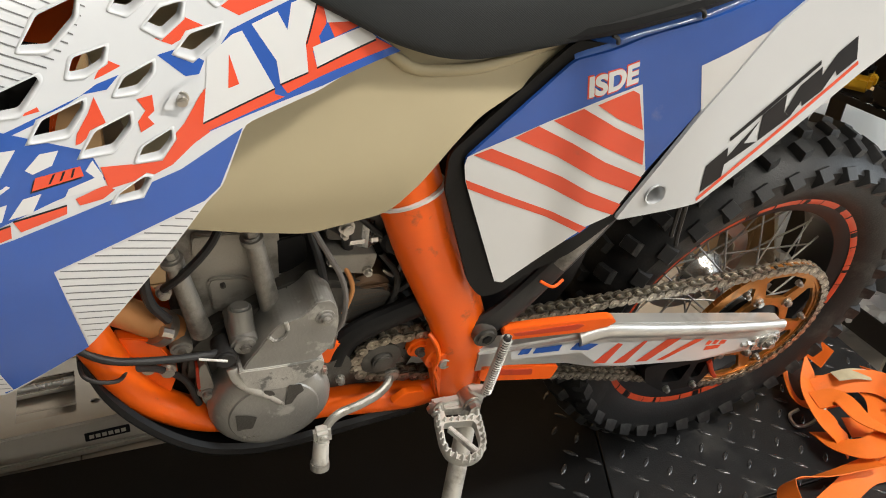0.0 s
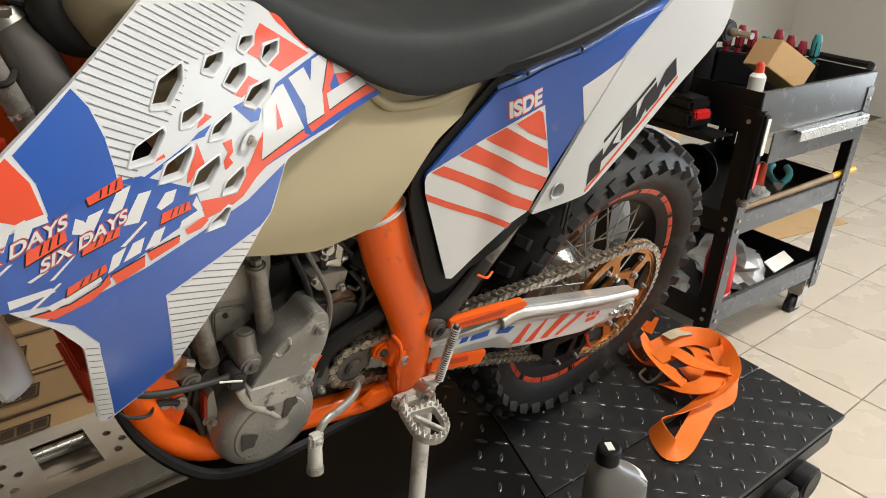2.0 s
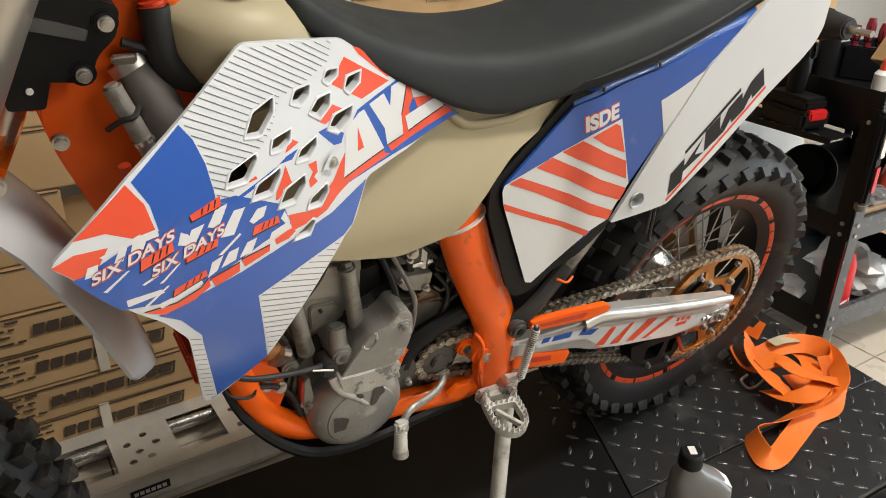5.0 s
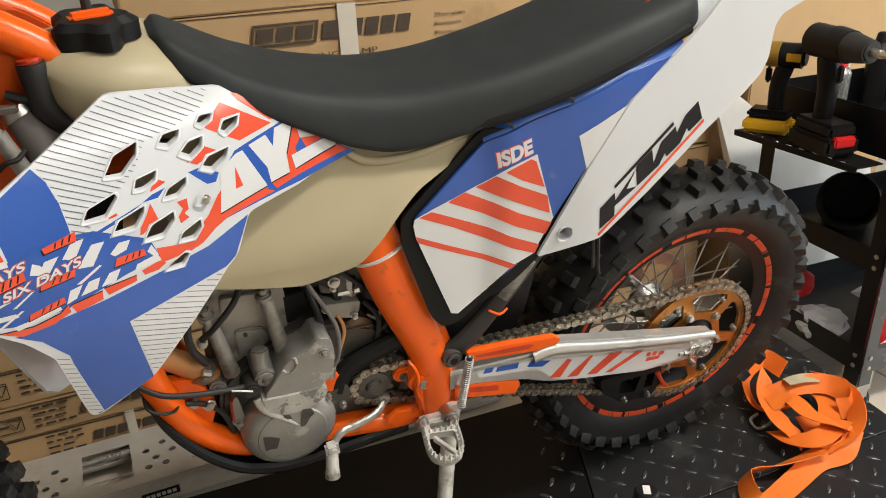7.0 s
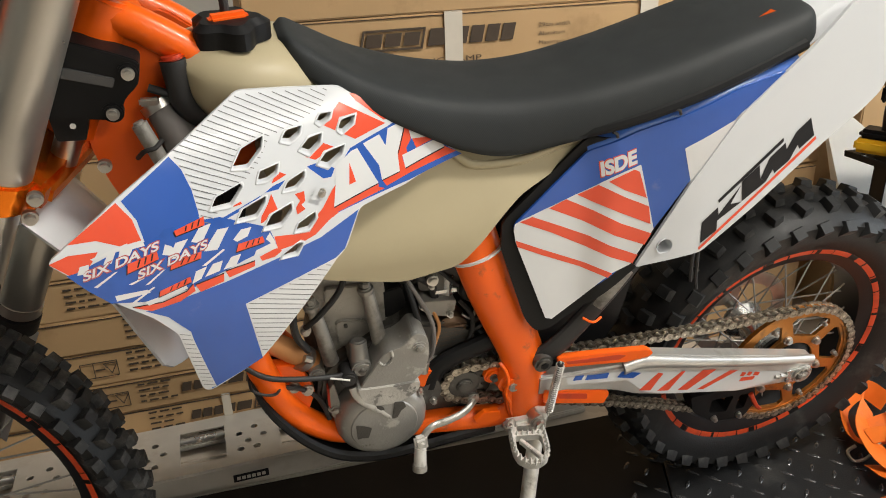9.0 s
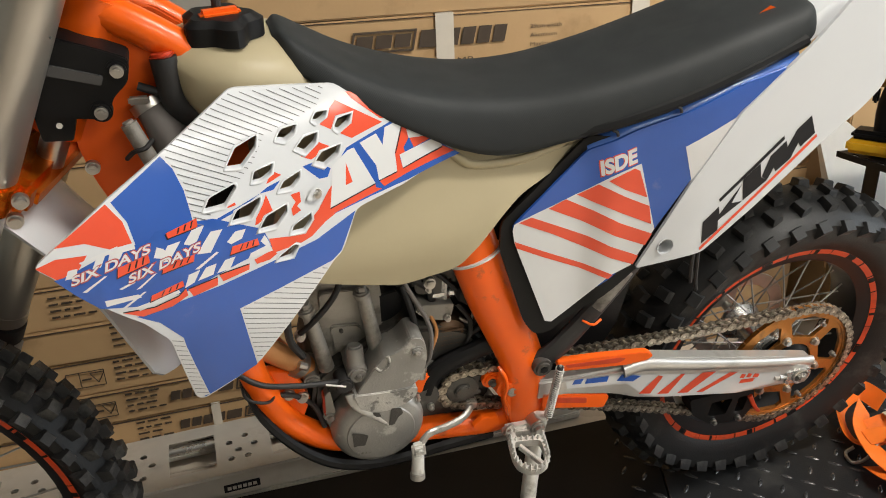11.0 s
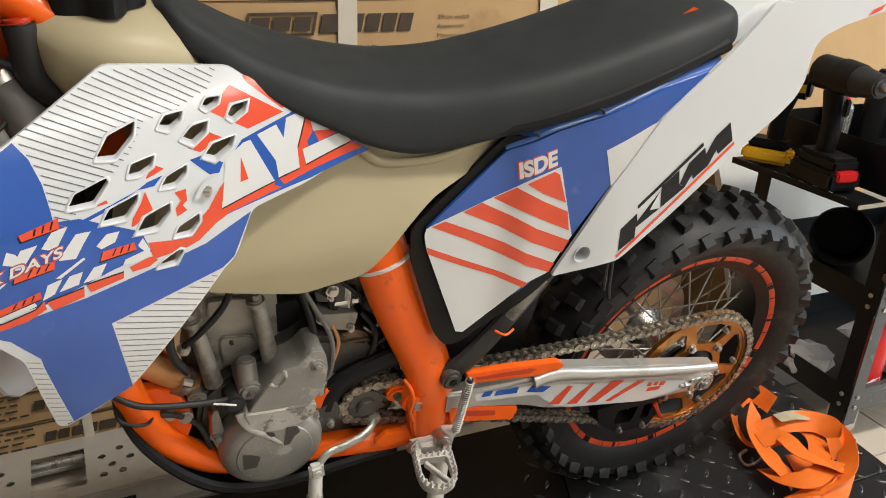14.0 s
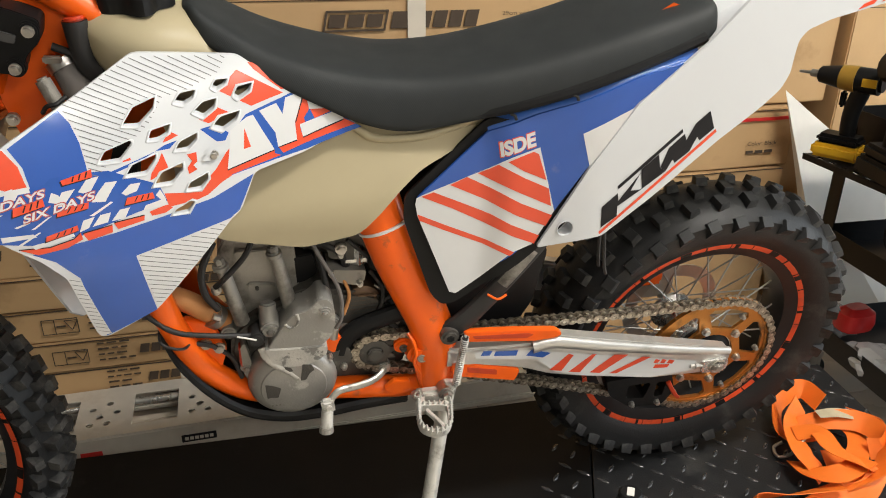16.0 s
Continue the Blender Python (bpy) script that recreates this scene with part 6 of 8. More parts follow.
decal("red_streak", [[(-1.078, 0.820), (-1.049, 0.814), (-1.024, 0.817), (-1.016, 0.823), (-1.015, 0.814), (-1.032, 0.808), (-1.061, 0.808)], [(-1.014, 0.821), (-0.983, 0.822), (-0.984, 0.813), (-1.010, 0.8105)], [(-0.981, 0.824), (-0.948, 0.823), (-0.949, 0.817), (-0.978, 0.815)], [(-0.942, 0.826), (-0.922, 0.829), (-0.916, 0.823), (-0.925, 0.819), (-0.940, 0.820)]], RED_VINYL, 0.0016)
decal("streak_edge", [[(-1.078, 0.8212), (-1.049, 0.8152), (-1.024, 0.8182), (-1.016, 0.8242), (-1.016, 0.8228), (-1.024, 0.8168), (-1.049, 0.8138), (-1.078, 0.8198)], [(-1.014, 0.8222), (-0.983, 0.8232), (-0.983, 0.8218), (-1.014, 0.8208)], [(-0.981, 0.8252), (-0.948, 0.8242), (-0.948, 0.8228), (-0.981, 0.8238)]], BLACK_VINYL, 0.0018, step=0)
decal("white_slash", [[(-1.119, 0.8744), (-1.115, 0.8823), (-1.107, 0.8817), (-1.109, 0.8732)], [(-1.105, 0.8864), (-1.070, 0.8906), (-1.071, 0.8875), (-1.103, 0.8843)], [(-1.095, 0.8768), (-1.0895, 0.8857), (-1.0815, 0.8862), (-1.0875, 0.8758)], [(-1.081, 0.8781), (-1.0766, 0.8898), (-1.0557, 0.8887), (-1.055, 0.8825), (-1.0664, 0.8832), (-1.07, 0.8778)]], WHITE_VINYL, 0.0019, step=0)
decal("white_slash", [[(-1.0404, 0.8674), (-1.036, 0.877), (-1.030, 0.8727), (-1.023, 0.8587)], [(-1.026, 0.8747), (-1.013, 0.8747), (-1.020, 0.8669), (-1.027, 0.8585), (-1.0358, 0.8604)], [(-1.0107, 0.8704), (-1.0005, 0.882), (-0.988, 0.882), (-0.998, 0.8683), (-1.0055, 0.8675)], [(-0.992, 0.8639), (-0.9827, 0.8734), (-0.9706, 0.8716), (-0.978, 0.8625), (-0.9857, 0.852), (-0.9994, 0.8554)], [(-0.968, 0.8567), (-0.958, 0.8645), (-0.9467, 0.8631), (-0.952, 0.8546), (-0.964, 0.8527)], [(-0.9327, 0.8438), (-0.9274, 0.8495), (-0.922, 0.8359), (-0.925, 0.8331)]], WHITE_VINYL, 0.0019, step=0)
decal("white_slash", [[(-1.017, 0.8237), (-1.011, 0.8368), (-0.999, 0.838), (-1.007, 0.8261)], [(-1.003, 0.8265), (-0.993, 0.8381), (-0.982, 0.838), (-0.987, 0.8271)], [(-0.983, 0.827), (-0.9726, 0.8383), (-0.9615, 0.8379), (-0.969, 0.8264)], [(-0.948, 0.8301), (-0.945, 0.835), (-0.923, 0.8373), (-0.921, 0.8284), (-0.9404, 0.829)]], WHITE_VINYL, 0.0019, step=0)
decal("white_line", [[(-1.1075, 0.857), (-1.0863, 0.866), (-1.0834, 0.8656), (-1.1043, 0.8553)], [(-1.0615, 0.8413), (-1.043, 0.8512), (-1.0396, 0.8513), (-1.058, 0.8406)], [(-1.091, 0.8404), (-1.0606, 0.8354), (-1.058, 0.8308), (-1.0906, 0.8334)], [(-1.0837, 0.8234), (-1.055, 0.8362), (-1.0528, 0.8352), (-1.08, 0.8219)], [(-1.066, 0.8219), (-1.0437, 0.8225), (-1.023, 0.8244), (-1.022, 0.8206), (-1.0387, 0.8182), (-1.0625, 0.816)], [(-1.0766, 0.8481), (-1.062, 0.8509), (-1.061, 0.8491), (-1.074, 0.8463)], [(-1.004, 0.8404), (-0.980, 0.8507), (-0.978, 0.849), (-1.0, 0.8388)]], WHITE_VINYL, 0.0019, step=0)
MARKS = [[(-1.0255, 0.8872), (-0.9943, 0.8914), (-0.9947, 0.8828), (-1.024, 0.8815)], [(-1.0735, 0.8695), (-1.0449, 0.8733), (-1.0443, 0.8644), (-1.0755, 0.8600)], [(-1.0325, 0.8575), (-1.002, 0.8564), (-1.0036, 0.8495), (-1.0353, 0.8485)], [(-0.9630, 0.8500), (-0.9355, 0.8483), (-0.9343, 0.8408), (-0.9665, 0.8417)], [(-1.0490, 0.8290), (-1.0176, 0.8331), (-1.0172, 0.8264), (-1.051, 0.8225)]]
decal("block_edge", [[(x - 0.0014, z - 0.0012) for x, z in loop] for loop in MARKS], BLACK_VINYL, 0.0021, step=0)
decal("orange_block", MARKS, RED_VINYL, 0.0023, step=0)
slits = []
for loop in MARKS:
    a, b = Vector(loop[0]), Vector(loop[1])
    c, d = Vector(loop[-1]), Vector(loop[-2])
    for q in (0.30, 0.52, 0.74):
        p0, p1 = c.lerp(d, q).lerp(a.lerp(b, q), 0.15), a.lerp(b, q + 0.08).lerp(c.lerp(d, q + 0.08), 0.10)
        slits.append([tuple(p0), tuple(p0 + Vector((0.0016, 0.0002))), tuple(p1 + Vector((0.0018, 0.0002))), tuple(p1)])
decal("block_slit", slits, BLACK_VINYL, 0.0026, "dark slits in the orange blocks", step=0, joined=True)


def on_shroud(a, b, high, off, lean=0.38):
    """Places letters from a to b along the shroud."""
    a, b = Vector(a), Vector(b)
    d = b - a
    up = Vector((-d.y, d.x)).normalized() * high

    def place(u, v):
        p = a + d * u + up * v + d.normalized() * (lean * high * v)
        return (p.x, shroud_y(p.x, p.y) - off, p.y)
    return place


for a, b in ([(-1.1156, 0.867), (-1.043, 0.8745)], [(-1.0675, 0.851), (-0.996, 0.8590)]):
    for shift, high, off, mat, name in ((0.0007, 0.0098, 0.0011, RED_INK, "letter_shadow"), (0.0, 0.0088, 0.0014, WHITE_VINYL, "lettering")):
        bm = bmesh.new()
        letters(bm, "SIX DAYS", on_shroud((a[0] + shift, a[1] - shift), (b[0] + shift, b[1] - shift), high, off), 0.070 if shift else 0.022)
        part(name, bm, mat, shroud, "small slanted lettering" if not shift else "")
# the large lettering behind the slots
decal("big_letter_band", [[(-0.82, 0.91), (-0.77, 0.922), (-0.753, 0.927), (-0.742, 0.918), (-0.67, 0.87), (-0.745, 0.854), (-0.845, 0.843), (-0.852, 0.85), (-0.844, 0.872), (-0.839, 0.892)]], BLUE_VINYL, 0.0012)
decal("letter_shadow", [[(-0.85, 0.849), (-0.848, 0.852), (-0.788, 0.862), (-0.788, 0.857), (-0.78, 0.853), (-0.843, 0.844)], [(-0.783, 0.864), (-0.758, 0.868), (-0.759, 0.89), (-0.747, 0.919), (-0.739, 0.912), (-0.74, 0.901), (-0.747, 0.893), (-0.745, 0.885), (-0.753, 0.883), (-0.75, 0.87), (-0.694, 0.884), (-0.678, 0.875), (-0.747, 0.862), (-0.777, 0.855)], [(-0.738, 0.902), (-0.717, 0.9), (-0.709, 0.896), (-0.733, 0.89)], [(-0.847, 0.873), (-0.843, 0.876), (-0.848, 0.851), (-0.843, 0.843), (-0.856, 0.838), (-0.874, 0.827), (-0.889, 0.824), (-0.92, 0.825), (-0.923, 0.843), (-0.9, 0.837), (-0.878, 0.843), (-0.862, 0.855)], [(-0.893, 0.881), (-0.882, 0.881), (-0.882, 0.87), (-0.887, 0.867), (-0.883, 0.861), (-0.893, 0.858), (-0.894, 0.866), (-0.888, 0.872)], [(-0.92, 0.89), (-0.915, 0.872), (-0.921, 0.869), (-0.933, 0.863), (-0.936, 0.863), (-0.934, 0.87), (-0.925, 0.881)]], RED_VINYL, 0.0016)
decal("big_letter", [[(-0.84, 0.896), (-0.819, 0.907), (-0.811, 0.908), (-0.788, 0.862), (-0.848, 0.851), (-0.843, 0.877)], [(-0.803, 0.911), (-0.781, 0.916), (-0.774, 0.902), (-0.769, 0.92), (-0.754, 0.923), (-0.747, 0.919), (-0.759, 0.89), (-0.758, 0.868), (-0.783, 0.864), (-0.785, 0.882)], [(-0.753, 0.886), (-0.706, 0.895), (-0.694, 0.885), (-0.695, 0.883), (-0.75, 0.87)], [(-0.742, 0.917), (-0.718, 0.9), (-0.739, 0.902)]], WHITE_VINYL, 0.0021, "large slanted white letter")
decal("letter_counter", [[(-0.823, 0.895), (-0.817, 0.872), (-0.826, 0.871)]], RED_VINYL, 0.0025)
decal("letter_edge", [[(-0.848, 0.8515), (-0.788, 0.862), (-0.788, 0.8606), (-0.848, 0.8500)], [(-0.783, 0.864), (-0.758, 0.868), (-0.758, 0.8666), (-0.783, 0.8626)], [(-0.750, 0.870), (-0.695, 0.8835), (-0.694, 0.8820), (-0.750, 0.8686)], [(-0.759, 0.889), (-0.747, 0.919), (-0.7456, 0.918), (-0.7576, 0.889)]], BLACK_VINYL, 0.0023, step=0)

# --- seat ---
bm = bmesh.new()
SEAT_S = [(-0.884, 0.034, 1.004, 1.020), (-0.872, 0.054, 0.992, 1.024), (-0.848, 0.068, 0.974, 1.010), (-0.79, 0.084, 0.940, 0.977), (-0.725, 0.093, 0.905, 0.954), (-0.670, 0.097, 0.878, 0.942), (-0.61, 0.099, 0.864, 0.935),
          (-0.535, 0.102, 0.873, 0.937), (-0.455, 0.107, 0.889, 0.950), (-0.370, 0.110, 0.911, 0.971), (-0.285, 0.110, 0.938, 0.997), (-0.205, 0.104, 0.970, 1.018), (-0.172, 0.092, 0.986, 1.024), (-0.162, 0.070, 0.996, 1.020)]
SHAPE = [(0.985, 0.0), (1.005, 0.07), (1.005, 0.14), (0.985, 0.30), (0.960, 0.45), (0.930, 0.60), (0.890, 0.74), (0.835, 0.85), (0.755, 0.925), (0.62, 0.968), (0.42, 0.988), (0.2, 0.998), (0.0, 1.0)]
rings = []
line_a = curve_points([(x, w, lo) for x, w, lo, hi in SEAT_S], 5)
line_b = curve_points([(x, w, hi) for x, w, lo, hi in SEAT_S], 5)
for p, q in zip(line_a, line_b):
    x, w, lo, hi = p.x, p.y, p.z, q.z
    half = [(c * w, lo + (hi - lo) * t) for c, t in SHAPE]
    whole = half + [(-c, z) for c, z in half[-2::-1]]
    rings.append([bm.verts.new((x, y, z)) for y, z in whole] + [bm.verts.new((x, -0.6 * w, lo - 0.004)), bm.verts.new((x, 0.6 * w, lo - 0.004))])
n = len(rings[0])
for a, b in zip(rings, rings[1:]):
    for k in range(n):
        bm.faces.new((a[k], a[(k + 1) % n], b[(k + 1) % n], b[k]))
bm.faces.new(rings[0])
bm.faces.new(rings[-1][::-1])
seat = part("seat", bm, SEAT, bike, "black ribbed vinyl seat", 60)
bm = bmesh.new()
sheet(bm, [[(-0.24, 1.006), (-0.222, 1.002), (-0.206, 1.010), (-0.224, 1.016)]], lambda x, z: -0.055, 0.0, step=0)
bm.transform(Matrix.Translation((0, 0, 0.002)))
part("orange_mark", bm, ORANGE_DULL, seat)
# black strip along the seat base; it also stands for the gap's shade
bm = bmesh.new()
tube(bm, [(-0.52, -0.094, 0.882), (-0.45, -0.103, 0.897), (-0.37, -0.107, 0.919), (-0.29, -0.106, 0.946), (-0.19, -0.100, 0.983)], (0.009, 0.0085), 8)
part("seat_base_gap", bm, BLACK, seat, "black seat base edge that fills the shaded gap above the panel")

# --- side panel and tail ---
bm = bmesh.new()
sheet(bm, [rounded([(-0.4700, 0.8730), (-0.4900, 0.8752), (-0.5118, 0.8557), (-0.6102, 0.7613), (-0.6112, 0.7213), (-0.5701, 0.5951), (-0.5527, 0.5725), (-0.5311, 0.5746), (-0.4319, 0.6472), (-0.3942, 0.685), (-0.30, 0.80), (-0.182, 0.964), (-0.29, 0.930), (-0.3942, 0.8879)], 0.01)], lambda x, z: panel_y(x, z) + 0.0055, 0.0, 0.005, 0.01)
side = part("side_panel", bm, BLACK, bike, "black airbox side panel with blue and white graphics")
PANEL = [(-0.5958, 0.7572), (-0.5886, 0.7306), (-0.5404, 0.5982), (-0.4429, 0.6684), (-0.4146, 0.7057), (-0.3905, 0.7367), (-0.3468, 0.8082), (-0.284, 0.9), (-0.2, 0.981), (-0.286, 0.957), (-0.3624, 0.9247), (-0.428, 0.9045), (-0.4931, 0.8787)]
PANEL = PANEL[:8] + [(x, z - 0.022) for x, z in PANEL[8:]]
bm = bmesh.new()
sheet(bm, [rounded(PANEL, 0.006, 2)], panel_y, 0.0, 0.004, 0.01)
cover = part("panel_skin", bm, BLUE_VINYL, side, "blue panel face")
bm = bmesh.new()
ridge = [(-0.4931, 0.8787), (-0.4613, 0.8936), (-0.428, 0.9045), (-0.3942, 0.9139), (-0.3624, 0.9247), (-0.325, 0.941), (-0.286, 0.957), (-0.240, 0.970), (-0.200, 0.981)]
lines = [[bm.verts.new((x, panel_y(x, z) - 0.0004 + dy, z - 0.004 + dz)) for x, z in ridge] for dy, dz in ((0.0004, -0.022), (0.0006, -0.0175), (0.0030, -0.0145), (0.0140, -0.0030), (0.0170, -0.0010), (0.034, 0.003))]
for a, b in zip(lines, lines[1:]):
    for k in range(len(ridge) - 1):
        bm.faces.new((a[k], a[k + 1], b[k + 1], b[k]))
part("rolled_edge", bm, BLUE_LIT, cover, "broad glossy bevelled upper edge, lightened for its highlight", 40)
bm = bmesh.new()
sheet(bm, [straight([(-0.5958, 0.7511), (-0.5938, 0.7603), (-0.5835, 0.7654), (-0.5056, 0.7962), (-0.4193, 0.8359), (-0.3905, 0.7377), (-0.4193, 0.6822), (-0.448, 0.6694), (-0.5311, 0.5962), (-0.5414, 0.5992), (-0.5927, 0.7326)])], panel_y, 0.0005, step=0.01)
part("white_field", bm, WHITE_VINYL, cover)
decal("red_stripe", [straight(loop) for loop in [[(-0.4639, 0.8142), (-0.428, 0.8296), (-0.4203, 0.8258), (-0.4061, 0.7861), (-0.4399, 0.8001)], [(-0.5056, 0.7952), (-0.4767, 0.8092), (-0.4389, 0.7899), (-0.4015, 0.7732), (-0.396, 0.7454), (-0.4439, 0.7666), (-0.4792, 0.7823)], [(-0.5456, 0.7788), (-0.521, 0.79), (-0.4809, 0.7708), (-0.4419, 0.7504), (-0.3932, 0.7305), (-0.4015, 0.7127), (-0.448, 0.7312), (-0.494, 0.7546)], [(-0.5876, 0.7623), (-0.5692, 0.7685), (-0.5251, 0.749), (-0.4843, 0.7314), (-0.4539, 0.7159), (-0.4099, 0.6969), (-0.4164, 0.6833), (-0.451, 0.6967), (-0.4895, 0.7152), (-0.5394, 0.7408)], [(-0.5927, 0.7347), (-0.5527, 0.7162), (-0.4868, 0.688), (-0.4459, 0.6694), (-0.4529, 0.6632), (-0.494, 0.6819), (-0.5527, 0.707), (-0.5896, 0.7244)]]], RED_VINYL, 0.0030, "curved red stripe", panel_y, cover, 0.01)
bm = bmesh.new()
sheet(bm, [[(-0.3597, 0.8566), (-0.282, 0.896), (-0.345, 0.8063)]], panel_y, 0.0005, step=0.01)
part("white_corner", bm, WHITE_VINYL, cover)


def on_panel(a, b, high, off, lean=0.1):
    a, b = Vector(a), Vector(b)
    d = b - a
    up = Vector((-d.y, d.x)).normalized() * high

    def place(u, v):
        p = a + d * u + up * v + d.normalized() * (lean * high * v)
        return (p.x, panel_y(p.x, p.y) - off, p.y)
    return place


bm = bmesh.new()
letters(bm, "ISDE", on_panel((-0.476, 0.8205), (-0.4250, 0.8384), 0.0218, 0.0004, 0.18), 0.06)
part("letter_shadow", bm, RED_VINYL, cover)
bm = bmesh.new()
letters(bm, "ISDE", on_panel((-0.475, 0.8217), (-0.4250, 0.8394), 0.0200, 0.0007, 0.18), 0.045)
part("lettering", bm, WHITE_VINYL, cover, "bold white lettering")
for x, z in ((-0.4595, 0.8827), (-0.3742, 0.91)):
    bm = bmesh.new()
    tube(bm, [(x - 0.006, panel_y(x, z) - 0.001, z + 0.003), (x, panel_y(x, z) - 0.002, z), (x + 0.003, panel_y(x, z) - 0.001, z - 0.006)], 0.0022, 8)
    part("rubber_clip", bm, HOSE, cover)
TAIL = [(-0.4136, 0.6774), (-0.315, 0.697), (-0.243, 0.757), (-0.150, 0.842), (-0.090, 0.890), (-0.066, 0.914), (-0.056, 0.936), (-0.055, 0.962), (-0.053, 0.982), (-0.042, 0.996), (-0.008, 1.010), (0.080, 1.032), (0.16, 1.055), (0.16, 1.075), (0.03, 1.052), (-0.137, 1.040),
        (-0.188, 0.984), (-0.284, 0.898), (-0.345, 0.8073)]
EYE_HOLE = [(-0.3728 + 0.0120 * math.cos(-k * math.pi / 9), 0.7106 + 0.0120 * math.sin(-k * math.pi / 9)) for k in range(18)]
bm = bmesh.new()
sheet(bm, [rounded(TAIL, 0.006, 2), EYE_HOLE], lambda x, z: panel_y(x, z) - 0.003, 0.0, 0.005, 0.01)
bmesh.ops.recalc_face_normals(bm, faces=bm.faces)
tail = part("tail_panel", bm, WHITE, bike, "white tail panel with a black block mark and red line")
bm = bmesh.new()
y0 = panel_y(-0.3728, 0.7106)
lathe(bm, [(0.0135, y0 - 0.0045), (0.0118, y0 - 0.0040), (0.0105, y0 + 0.014), (0.0, y0 + 0.014)], (-0.3728, 0, 0.7106), 24)
part("bolt_well", bm, WHITE, tail)
tail_face = lambda x, z: panel_y(x, z) - 0.003
decal("block_mark", [[(-0.3207, 0.7445), (-0.2982, 0.766), (-0.2956, 0.7542), (-0.266, 0.7971), (-0.2783, 0.7689), (-0.2618, 0.7701), (-0.296, 0.7447), (-0.2948, 0.7291), (-0.3183, 0.711)], [(-0.3001, 0.7771), (-0.2113, 0.8609), (-0.2093, 0.8557), (-0.2978, 0.7724)], [(-0.2661, 0.802), (-0.2419, 0.8241), (-0.2373, 0.8036), (-0.2272, 0.7975), (-0.2611, 0.7707)], [(-0.2367, 0.8036), (-0.228, 0.833), (-0.2062, 0.8534), (-0.2026, 0.8437), (-0.1919, 0.8679), (-0.1722, 0.8861), (-0.1614, 0.8601), (-0.1817, 0.8421), (-0.186, 0.8481), (-0.1945, 0.8267), (-0.2157, 0.809), (-0.2191, 0.815), (-0.2272, 0.7975)]], BLACK_VINYL, 0.0020, "black angular mark", tail_face, tail, 0.01)
decal("red_line", [[(-0.3207, 0.7044), (-0.159, 0.8587), (-0.1566, 0.8545), (-0.3188, 0.6999)]], RED_VINYL, 0.0020, "", tail_face, tail, 0.01)
# rear mudguard, arched across
bm = bmesh.new()
prev = None
stations = [(-0.20, 0.985, 0.088), (-0.137, 1.036, 0.090), (-0.05, 1.054, 0.096), (0.05, 1.068, 0.100), (0.16, 1.090, 0.094), (0.28, 1.115, 0.082), (0.38, 1.132, 0.066), (0.42, 1.134, 0.045)]
rows_u, rows_l = [], []
for x, z, w in stations:
    up, lw = [], []
    for k in range(-6, 7):
        t = k / 6
        y = w * t
        zz = z - 0.020 * t ** 4 - (0.012 if abs(k) == 6 else 0)
        up.append(bm.verts.new((x, y, zz)))
        lw.append(bm.verts.new((x, y * 0.97, zz - 0.004)))
    rows_u.append(up), rows_l.append(lw)
for rows_, flip in ((rows_u, False), (rows_l, True)):
    for a, b in zip(rows_, rows_[1:]):
        for k in range(12):
            f = (a[k], a[k + 1], b[k + 1], b[k])
            bm.faces.new(f[::-1] if flip else f)
for k in range(12):
    for i in (0, -1):
        bm.faces.new((rows_u[i][k], rows_u[i][k + 1], rows_l[i][k + 1], rows_l[i][k]))
for i in range(len(stations) - 1):
    for k in (0, 12):
        bm.faces.new((rows_u[i][k], rows_u[i + 1][k], rows_l[i + 1][k], rows_l[i][k]))
guard = part("rear_mudguard", bm, WHITE, bike, "white rear mudguard with red marks")
for k in range(3):
    bm = bmesh.new()
    x = 0.03 + 0.035 * k
    sheet(bm, [[(x, 1.022 + 0.010 * k), (x + 0.024, 1.030 + 0.010 * k), (x + 0.030, 1.038 + 0.010 * k), (x + 0.008, 1.030 + 0.010 * k)]], tail_face, 0.0009, step=0)
    part("red_mark", bm, RED_VINYL, tail)

# --- radiator, hoses, box at the steering head ---
bm = bmesh.new()
box(bm, (-0.985, -0.120, 0.78), (0.030, 0.10, 0.22), 0.006, Matrix.Rotation(radians(12), 4, "Y"))
rad = part("radiator", bm, DARK, bike, "dark radiator behind the shroud")
bm = bmesh.new()
for k in range(6):
    box(bm, (-1.046 + 0.006 * k, -0.150, 0.860 - 0.040 * k), (0.034, 0.085, 0.005), 0.0015, Matrix.Rotation(radians(28), 4, "Y"))
for y in (-0.195, -0.105):
    rod(bm, (-1.055, y, 0.885), (-1.016, y, 0.672), 0.006, seg=8)
part("radiator_louvre", bm, RED_DARK, rad, "red plastic radiator louvre")
bm = bmesh.new()
tube(bm, [(-1.030, -0.050, 0.962), (-1.016, -0.060, 0.936), (-1.004, -0.072, 0.900), (-0.992, -0.088, 0.86)], (0.017, 0.028), 16)
hose = part("radiator_hose", bm, HOSE_GREY, bike, "dusty grey radiator hose")
bm = bmesh.new()
rod(bm, (-1.031, -0.049, 0.964), (-1.026, -0.053, 0.955), 0.0205, seg=24)
box(bm, (-1.036, -0.068, 0.972), (0.022, 0.008, 0.009), 0.002)
part("hose_clamp", bm, STEEL, hose)
bm = bmesh.new()
tube(bm, [(-1.004, -0.060, 1.016), (-1.002, -0.062, 0.990), (-0.998, -0.064, 0.964), (-0.980, -0.060, 0.944), (-0.945, -0.050, 0.935)], 0.0145, 14)
black_hose = part("black_hose", bm, HOSE, hose)
bm = bmesh.new()
rod(bm, (-1.0050, -0.059, 1.020), (-1.004, -0.060, 1.014), 0.0146, seg=18, bev=0.003)
